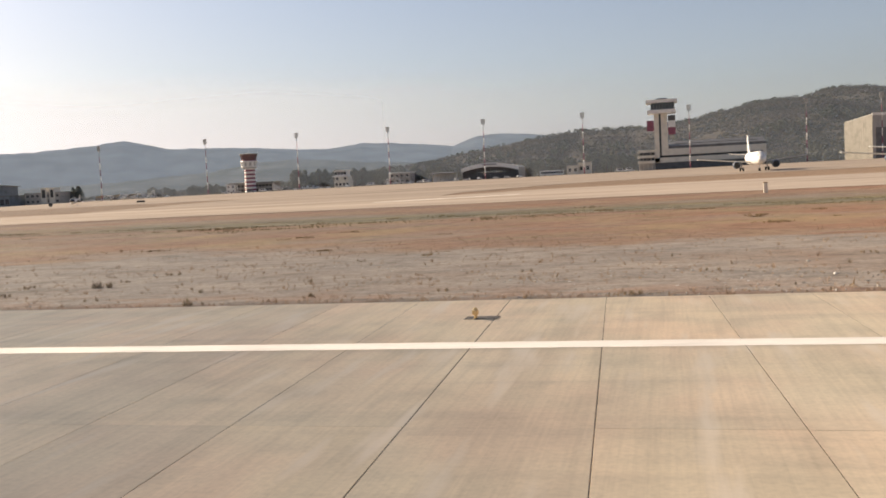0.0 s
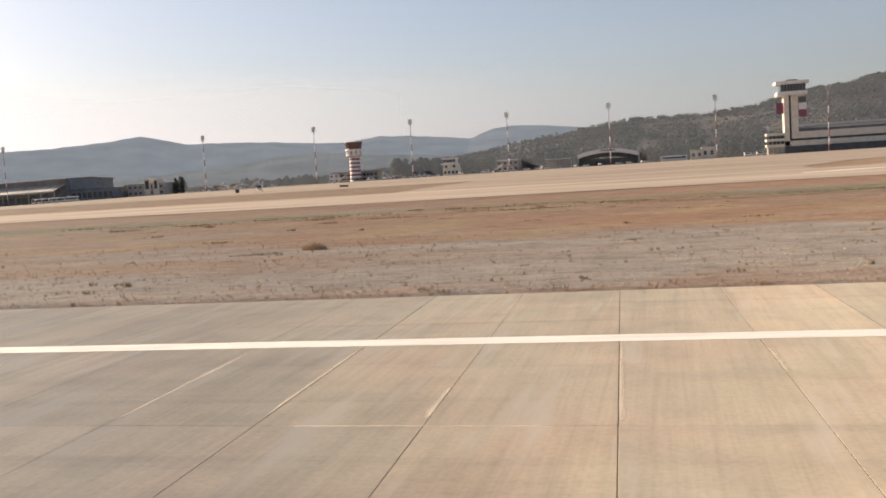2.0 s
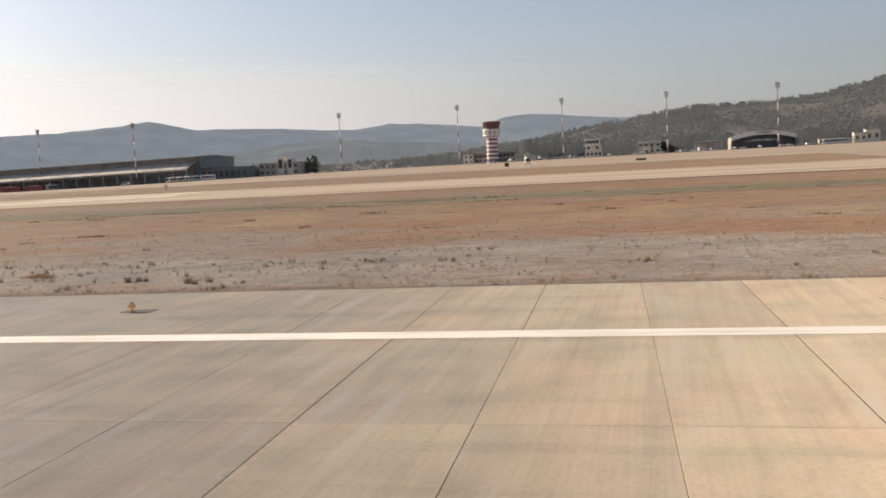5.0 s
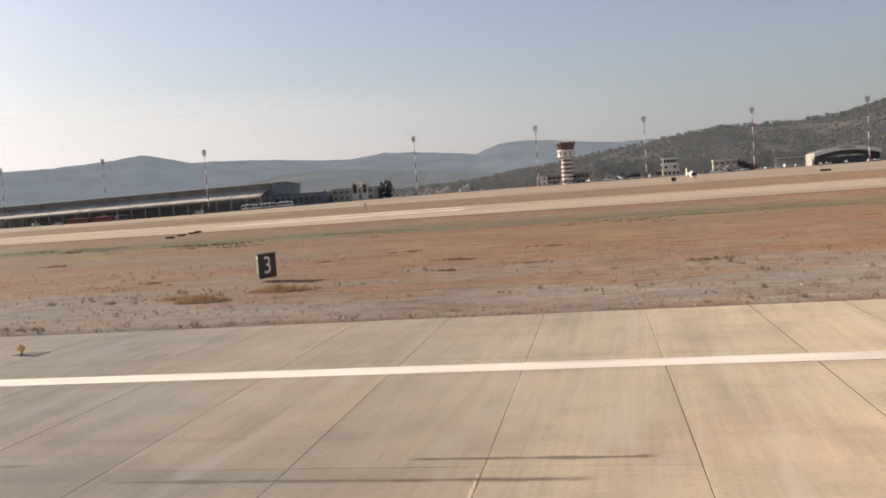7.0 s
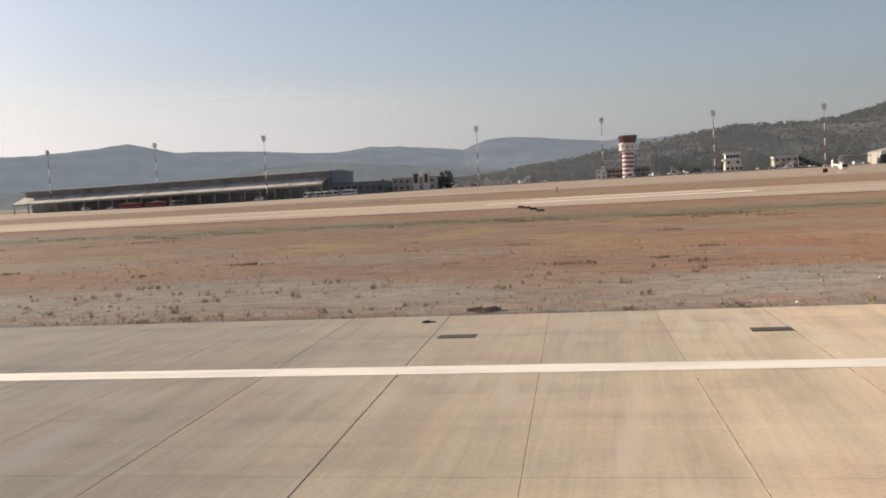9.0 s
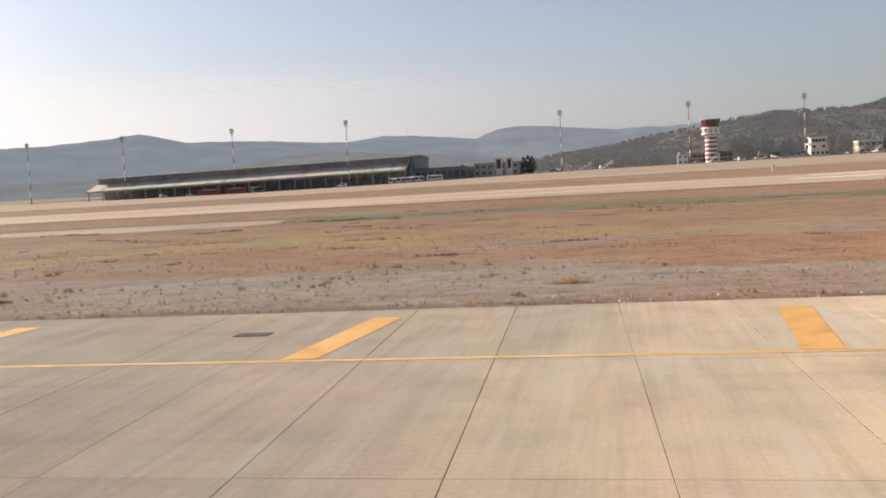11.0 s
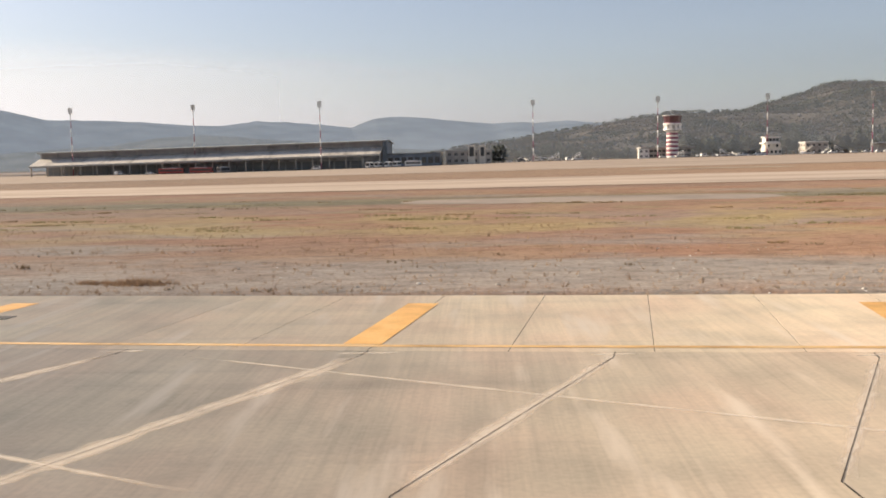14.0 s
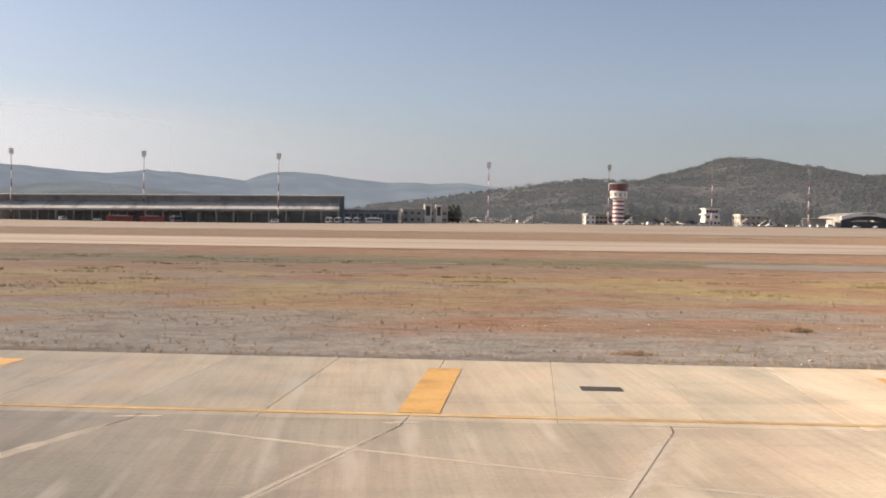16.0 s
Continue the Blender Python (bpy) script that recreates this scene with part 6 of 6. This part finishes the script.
    part("tail_fin", bm, M_PAINT, e, "white tail fin")
    return tagged(e, "white twin-engined airliner standing on the apron", "airliner", group="parked airliners")


airliner(54.5, 316, 1.0)
airliner(95.0, 301, 2.0)


# ================= signs and boxes on the far side =================
def board_sign(x, y, w=3.2, h=1.3, mat=M_DARKP, label="dark taxiway sign board on two legs"):
    e = base("taxiway_sign", x, y, land(x, y))
    bm = B()
    box(bm, -w / 2, -0.14, 0.35, w / 2, 0.14, 0.35 + h, 0.03)
    part("board", bm, mat, e)
    bm = B()
    box(bm, -w / 2 + 0.12, -0.165, 0.47, w / 2 - 0.12, -0.142, 0.23 + h)
    part("face", bm, M_BLACK if mat is M_DARKP else mat, e)
    for xx in (-w * 0.35, w * 0.35):
        bm = B()
        cyl(bm, (xx, 0, -0.2), (xx, 0, 0.4), 0.05, 0.05, 8)
        part("leg", bm, M_STEEL, e)
    return tagged(e, label, "sign", group="taxiway signs")


for x, y, w, h in ((-190.7, 311, 1.4, 1.2), (-148.0, 300, 3.0, 0.6)):
    board_sign(x, y, w, h)
def approach_light(x, y):
    e = base("approach_light_unit", x, y, land(x, y) - 0.05)
    bm = B()
    box(bm, -0.45, -0.40, 0.12, 0.45, 0.40, 0.36, 0.04)
    part("housing", bm, M_BROWNBOX, e)
    for xx in (-0.36, 0.36):
        for yy in (-0.32, 0.32):
            bm = B()
            cyl(bm, (xx, yy, -0.1), (xx, yy, 0.14), 0.035, 0.035, 8)
            part("leg", bm, M_STEEL, e)
    for k in (-0.3, 0.0, 0.3):
        bm = B()
        cyl(bm, (k, -0.42, 0.24), (k, -0.39, 0.24), 0.08, 0.08, 12)
        part("lens", bm, M_GLASS, e, "dark round lens")
    return tagged(e, "low dark brown approach light box on short legs", "airfield light", group="approach light units")


for x, y in ((-262.0, 119.5), (-263.4, 125.5), (-264.7, 131.5), (-266.0, 136.0)):
    approach_light(x, y)
for x, y in ((39.2, 128.5), (-266.5, 228.0)):
    e = base("marker_post", x, y, land(x, y))
    bm = B()
    box(bm, -0.25, -0.25, -0.2, 0.25, 0.25, 1.2, 0.04)
    part("post", bm, M_CREAM, e)
    bm = B()
    box(bm, -0.29, -0.29, 1.2, 0.29, 0.29, 1.34, 0.03)
    part("cap", bm, M_LAMPY, e, "yellow cap")
    tagged(e, "pale square marker post in the grass", "marker post", group="marker posts")


def helicopter(x, y, turn):
    e = base("helicopter", x, y, land(x, y) + 0.05, turn)
    bm = B()
    bmesh.ops.create_uvsphere(bm, u_segments=20, v_segments=12, radius=1.0)
    for v in bm.verts:
        k = 1.0 if v.co.y < 0 else 0.85
        v.co = Vector((v.co.x * 1.05 * k, v.co.y * 2.2, v.co.z * 1.05 * k + 1.75))
    part("cabin", bm, M_PAINT, e, "white cabin", True)
    bm = B()
    bmesh.ops.create_uvsphere(bm, u_segments=16, v_segments=10, radius=1.0)
    for v in bm.verts:
        v.co = Vector((v.co.x * 0.95, v.co.y * 1.1 - 1.25, v.co.z * 0.72 + 1.95))
    part("windscreen", bm, M_GLASS, e, "dark bubble windscreen", True)
    bm = B()
    cyl(bm, (0, 1.6, 2.1), (0, 6.6, 2.5), 0.42, 0.16, 12)
    part("tail_boom", bm, M_PAINT, e, "white tail boom", True)
    bm = B()
    box(bm, -0.06, 6.2, 1.7, 0.06, 7.2, 4.0, 0.03)
    part("tail_fin", bm, M_PAINT, e)
    bm = B()
    box(bm, -0.9, 5.6, 2.4, 0.9, 6.1, 2.46)
    part("stabiliser", bm, M_PAINT, e)
    bm = B()
    box(bm, -0.5, -0.6, 2.6, 0.5, 1.4, 3.15, 0.12)
    part("engine_cowl", bm, M_PANEL, e)
    bm = B()
    cyl(bm, (0, 0.2, 3.1), (0, 0.2, 3.75), 0.12, 0.10, 8)
    part("rotor_mast", bm, M_STEEL, e)
    for a in (20, 200):
        bm = B()
        box(bm, 0.2, -0.14, 3.66, 5.2, 0.14, 3.70)
        bmesh.ops.rotate(bm, verts=bm.verts, cent=(0, 0, 0), matrix=Matrix.Rotation(radians(a), 3, "Z"))
        bmesh.ops.translate(bm, verts=bm.verts, vec=(0, 0.2, 0))
        part("rotor_blade", bm, M_DARKP, e)
    for s2 in (-1, 1):
        bm = B()
        cyl(bm, (s2 * 1.15, -1.9, 0.12), (s2 * 1.15, 1.5, 0.05), 0.06, 0.06, 8)
        cyl(bm, (s2 * 1.15, -0.9, 0.1), (s2 * 0.5, -0.8, 1.0), 0.05, 0.05, 8)
        cyl(bm, (s2 * 1.15, 0.9, 0.1), (s2 * 0.5, 0.8, 1.0), 0.05, 0.05, 8)
        part("skid", bm, M_STEEL, e)
    return tagged(e, "small white helicopter standing on skids", "helicopter")


helicopter(-184.6, 316, 14.0)


def light_aircraft(x, y, turn):
    e = base("light_aircraft", x, y, land(x, y) + 0.05, turn)
    bm = B()
    cyl(bm, (0, -3.2, 1.2), (0, -0.6, 1.35), 0.42, 0.58, 12)
    cyl(bm, (0, -0.6, 1.35), (0, 4.2, 1.45), 0.58, 0.16, 12)
    part("fuselage", bm, M_PAINT, e, "white fuselage", True)
    bm = B()
    box(bm, -5.4, -1.3, 2.05, 5.4, 0.1, 2.2, 0.05)
    part("wing", bm, M_PAINT, e)
    bm = B()
    box(bm, -0.5, -1.2, 1.5, 0.5, 0.2, 2.05, 0.08)
    part("cockpit", bm, M_GLASS, e)
    bm = B()
    box(bm, -0.05, 3.5, 1.4, 0.05, 4.4, 2.7, 0.02)
    box(bm, -1.6, 3.6, 1.5, 1.6, 4.3, 1.58)
    part("tail", bm, M_PAINT, e)
    for s2 in (-1, 1):
        bm = B()
        cyl(bm, (s2 * 0.5, -0.4, 1.0), (s2 * 3.0, -0.6, 2.05), 0.04, 0.04, 6)
        part("strut", bm, M_STEEL, e)
        wheel(e, s2 * 1.1, -0.2, 0.22)
    wheel(e, 0.0, -2.4, 0.2)
    return tagged(e, "small white high-wing aircraft parked on the apron", "light aircraft", group="parked light aircraft")


light_aircraft(-212.5, 585, 20)
light_aircraft(-322.0, 584, -25)
light_aircraft(-336.0, 586, 15)


# ================= fence and low sheds along the far edge =================
e = base("perimeter_barrier", -205, 606, land(-205, 606))
for i in range(12):
    bm = B()
    box(bm, -17 + i * 2.9, -0.2, 0.0, -14.4 + i * 2.9, 0.2, 1.1, 0.05)
    part("panel", bm, M_PAINT if i % 2 else M_PANEL, e)
tagged(e, "low pale concrete barrier along the apron edge", "barrier")
for x, y, w, h, d in ((-28.0, 604, 7.0, 5.5, 5.0), (-20.8, 606, 8.0, 7.0, 6.0), (-47.0, 612, 5.0, 3.0, 4.0)):
    block("shed", x - w / 2, x + w / 2, y, y + d, land(x, y), land(x, y) + h, M_CREAM, "small pale flat-roofed shed beside the apron", "shed", 1, 2, (0.4, 0.35))


# ================= verge: dry grass, weeds and stones =================
def tufts(name, spots, mat, blades, label, category, lean=0.6):
    rr = random.Random(len(spots) + 1)
    V, F = [], []
    for x, y, z, h in spots:
        for _ in range(blades):
            a = rr.uniform(0, 6.28)
            w = h * rr.uniform(0.025, 0.07)
            ox, oy = rr.uniform(-.35, .35) * h, rr.uniform(-.35, .35) * h
            lx, ly = rr.uniform(-lean, lean) * h, rr.uniform(-lean, lean) * h
            c, s = math.cos(a) * w, math.sin(a) * w
            n0 = len(V)
            hh = h * rr.uniform(0.5, 1.1)
            V += [(x + ox - c, y + oy - s, z - 0.03), (x + ox + c, y + oy + s, z - 0.03), (x + ox + lx, y + oy + ly, z + hh)]
            F.append((n0, n0 + 1, n0 + 2))
    return tagged(data_mesh(name, V, F, mat), label, category, kind="stuff")


def grass_clump(x, y, rx, ry, h, seed, mat=M_STRAW):
    """A bushy heap of dry straw-coloured grass."""
    rr = random.Random(seed)
    pts = []
    for k in range(int(150 * rx)):
        a, q = rr.uniform(0, 6.28), rr.random() ** 0.6
        px, py = x + rx * q * math.cos(a), y + ry * q * math.sin(a)
        pts.append((px, py, field_z(px, py), h * (1.1 - 0.7 * q) * rr.uniform(0.6, 1.1)))
    ob = tufts("grass_clump", pts, mat, 10, "bushy clump of dry straw-coloured grass in the verge", "grass clump")
    ob["kind"] = "thing"
    ob["group"] = "straw grass clumps"


for i, (x, y, rx, ry, h) in enumerate(((-219.6, 40.6, 1.3, 0.8, 0.48), (-217.2, 44.0, 1.8, 1.0, 0.42), (-221.6, 42.4, 1.4, 0.6, 0.22), (-375.8, 34.9, 1.6, 0.7, 0.30), (-377.6, 35.1, 1.0, 0.5, 0.18), (-386.7, 41.6, 0.6, 0.4, 0.3), (-302.0, 37.5, 0.9, 0.5, 0.25), (-331.0, 37.6, 0.8, 0.4, 0.26), (-329.4, 36.5, 0.7, 0.35, 0.22), (-326.4, 36.6, 0.6, 0.3, 0.2), (-324.5, 37.0, 0.7, 0.3, 0.26), (-66.5, 55.8, 0.8, 0.5, 0.6), (-106.6, 32.7, 0.6, 0.3, 0.16), (-130.0, 35.2, 0.6, 0.4, 0.25), (-170.0, 38.5, 0.9, 0.5, 0.28), (-395.0, 34.0, 0.8, 0.4, 0.22))):
    grass_clump(x, y, rx, ry, h, 900 + i, M_BLADE if x < -370 else M_STRAW)
rr = random.Random(31)
spots = []
while len(spots) < 34000:
    x = rr.uniform(-520, 110)
    y = 31.9 + 34 * rr.random() ** 1.5
    dens = 0.5 + 0.9 * noise.noise((x * 0.07, y * 0.22, 4.0)) + 0.35 * noise.noise((x * 0.4, y * 0.8, 1.0))
    if y < 34:
        dens += 0.35
    if rr.random() > dens:
        continue
    spots.append((x, y, field_z(x, y), rr.uniform(0.05, 0.17) * (1.0 + 0.8 * (rr.random() < 0.06))))
tufts("dry_grass", spots, M_BLADE, 9, "dry straw-coloured grass tufts in the gravel verge", "grass")
spots = []
while len(spots) < 16000:
    x, y = rr.uniform(-600, 160), 62 + 72 * rr.random()
    if noise.noise((x * 0.03, y * 0.1, 8.0)) < -0.1:
        continue
    spots.append((x, y, field_z(x, y), rr.uniform(0.05, 0.16)))
tufts("tall_dry_grass", spots, M_BLADE, 6, "rusty dry grass across the field", "grass")
spots = []
for i in range(310):
    x, y = rr.uniform(-520, 110), 32.1 + 20 * rr.random() ** 2.0
    if x < -290 and rr.random() < 0.7:
        continue
    h = rr.uniform(0.08, 0.20) * (1.5 if rr.random() < 0.12 else 1.0)
    for k in range(rr.randrange(3, 8)):
        spots.append((x + rr.uniform(-.4, .4), y + rr.uniform(-.25, .25), field_z(x, y) + 0.03 + h * 0.3 * rr.random(), h * rr.uniform(0.5, 1.0)))
tufts("verge_weeds", spots, M_WEED, 26, "dark low weeds along the pavement edge", "weeds")
spots = []
for i in range(14):
    x, y = rr.uniform(-520, 110), 34 + 20 * rr.random()
    h = rr.uniform(0.28, 0.55)
    if x < -285 or x > -110 and rr.random() < 0.8:
        continue
    for k in range(rr.randrange(2, 6)):
        spots.append((x + rr.uniform(-.5, .5), y + rr.uniform(-.3, .3), field_z(x, y) + 0.02, h * rr.uniform(0.5, 1.0)))
tufts("dead_weeds", spots, M_DEAD, 34, "grey-brown dead weed clumps in the verge", "weeds")
spots = []
for i in range(260):
    x, y = rr.uniform(-540, 130), 48 + 62 * rr.random()
    lx, ly, h = rr.uniform(0.2, 1.3), rr.uniform(0.1, 0.7), rr.uniform(0.08, 0.20)
    for k in range(int(14 + 26 * lx)):
        px, py = x + lx * rr.gauss(0, 0.6), y + ly * rr.gauss(0, 0.6)
        spots.append((px, py, field_z(px, py), h * rr.uniform(0.5, 1.1)))
tufts("field_tussocks", spots, M_TUSSOCK, 22, "dull brown and olive tussocks in the dry field", "grass")
spots = []
for i in range(330):
    x, y = rr.uniform(-540, 130), rr.gauss(97.5, 4.0)
    if noise.noise((x * 0.02, 3.0, 0.5)) < -0.25 or -379 < x < -334:
        continue
    lx, ly, h = rr.uniform(0.8, 4.5), rr.uniform(0.1, 0.5), rr.uniform(0.10, 0.26)
    for k in range(int(12 + 9 * lx)):
        px, py = x + lx * rr.gauss(0, 0.6), y + ly * rr.gauss(0, 0.6)
        spots.append((px, py, field_z(px, py), h * rr.uniform(0.5, 1.1)))
tufts("drain_grass", spots, M_OLIVE, 12, "olive and brown rough grass along the drain", "grass")
spots = []
for i in range(70):
    x, y = rr.uniform(-430, -315), rr.uniform(58, 86)
    lx, h = rr.uniform(0.6, 2.6), rr.uniform(0.10, 0.22)
    for k in range(int(14 + 16 * lx)):
        px, py = x + lx * rr.gauss(0, 0.6), y + 0.4 * rr.gauss(0, 0.6)
        spots.append((px, py, field_z(px, py), h * rr.uniform(0.5, 1.1)))
tufts("green_tussocks", spots, M_GREEN, 12, "olive-green grass tussocks among the dry grass", "grass")
spots = []
while len(spots) < 860:
    x, y = rr.uniform(-350, 110), 33.0 + 15 * rr.random() ** 1.2
    if noise.noise((x * 0.035, y * 0.11, 21.0)) < 0.08 or not (-285 < x < -150 or -348 < x < -300) and rr.random() < 0.88:
        continue
    h = rr.uniform(0.10, 0.30)
    for k in range(rr.randrange(1, 4)):
        spots.append((x + rr.uniform(-.2, .2), y + rr.uniform(-.2, .2), field_z(x, y), h * rr.uniform(0.6, 1.1)))
tufts("stalk_weeds", spots, M_STALK, 16, "thin upright olive-grey weed stalks in the gravel", "weeds", 0.25)


def weed_bush(x, y, rx, h, seed):
    """A low round bush of grey-green weed."""
    rr = random.Random(seed)
    pts = []
    for k in range(int(34 * rx / 0.4)):
        a, q = rr.uniform(0, 6.28), rr.random() ** 0.5
        px, py = x + rx * q * math.cos(a), y + 0.7 * rx * q * math.sin(a)
        pts.append((px, py, field_z(px, py), h * (1.1 - 0.75 * q * q) * rr.uniform(0.5, 1.0)))
    ob = tufts("weed_bush", pts, M_WEED, 7, "low round grey-green weed bush in the gravel", "weed bush")
    ob["kind"] = "thing"
    ob["group"] = "low weed bushes"


for i, (x, y, rx, h) in enumerate(((-42.5, 32.3, 0.5, 0.22), (-44.3, 35.3, 0.4, 0.16), (-38.5, 37.0, 0.25, 0.42), (-21.2, 50.1, 0.35, 0.45), (-16.7, 47.8, 0.5, 0.5), (-15.8, 47.3, 0.5, 0.42), (-11.8, 47.4, 0.4, 0.6), (-12.4, 38.2, 0.4, 0.26), (-11.5, 37.5, 0.5, 0.26), (-93.3, 33.6, 0.45, 0.3), (-87.4, 32.3, 0.4, 0.25), (-257.1, 32.4, 0.5, 0.3))):
    weed_bush(x, y, 0.7 * rx, 0.85 * h, 700 + i)
bm = B()
for k in range(7):
    z0 = field_z(-257.2, 33.0)
    w = 0.09 * math.sin(math.pi * (k + 0.6) / 7.2)
    box(bm, -0.55 + 0.157 * k, -0.12 - w, 0.0, -0.40 + 0.157 * k, 0.10 + w, 0.10 + 0.02 * (k % 3), 0.02)
stone = tagged(link_mesh("broken_slab", bm, M_PATCH), "pale broken slab of concrete lying in the verge", "rubble")
stone.location = (-257.2, 32.9, field_z(-257.2, 32.9) + 0.02)
bm = B()
for k in range(5):
    box(bm, -0.19 + 0.076 * k, -0.05 + 0.025 * k, 0.0, -0.112 + 0.076 * k, 0.03 + 0.025 * k, 0.05 + 0.02 * math.sin(k * 1.3), 0.008)
scrap = tagged(link_mesh("rubber_scrap", bm, M_TYRE), "dark scrap of tyre rubber lying on the concrete", "scrap")
scrap.location = (-258.5, 30.2, 0.003)
bm_spots = []
while len(bm_spots) < 4200:
    x, y = rr.uniform(-520, 110), 32 + 16 * rr.random() ** 1.3
    if noise.noise((x * 0.05, y * 0.2, 14.0)) < -0.05:
        continue
    if x < -300 and rr.random() < 0.5:
        continue
    bm_spots.append((x, y, field_z(x, y), rr.uniform(0.018, 0.05) * (1.8 if rr.random() < 0.12 else 1.0)))
tagged(clumps("pebbles", bm_spots, M_STONE), "pale loose stones in the gravel verge", "stones", kind="stuff")


# ================= the exit curve =================
curved = ("slab", "slabs_joined", "bed", "ground", "shoulder_line", "shoulder_bar", "repaired_seam", "patched_joint", "joint_sealant", "crack", "paint_scuff", "dry_grass", "tall_dry_grass", "verge_weeds", "dead_weeds", "stalk_weeds", "field_tussocks", "drain_grass", "green_tussocks", "grass_clump", "pebbles")
along_exit([ob for ob in scene.objects if ob.type == "MESH" and ob.name.split(".")[0] in curved])
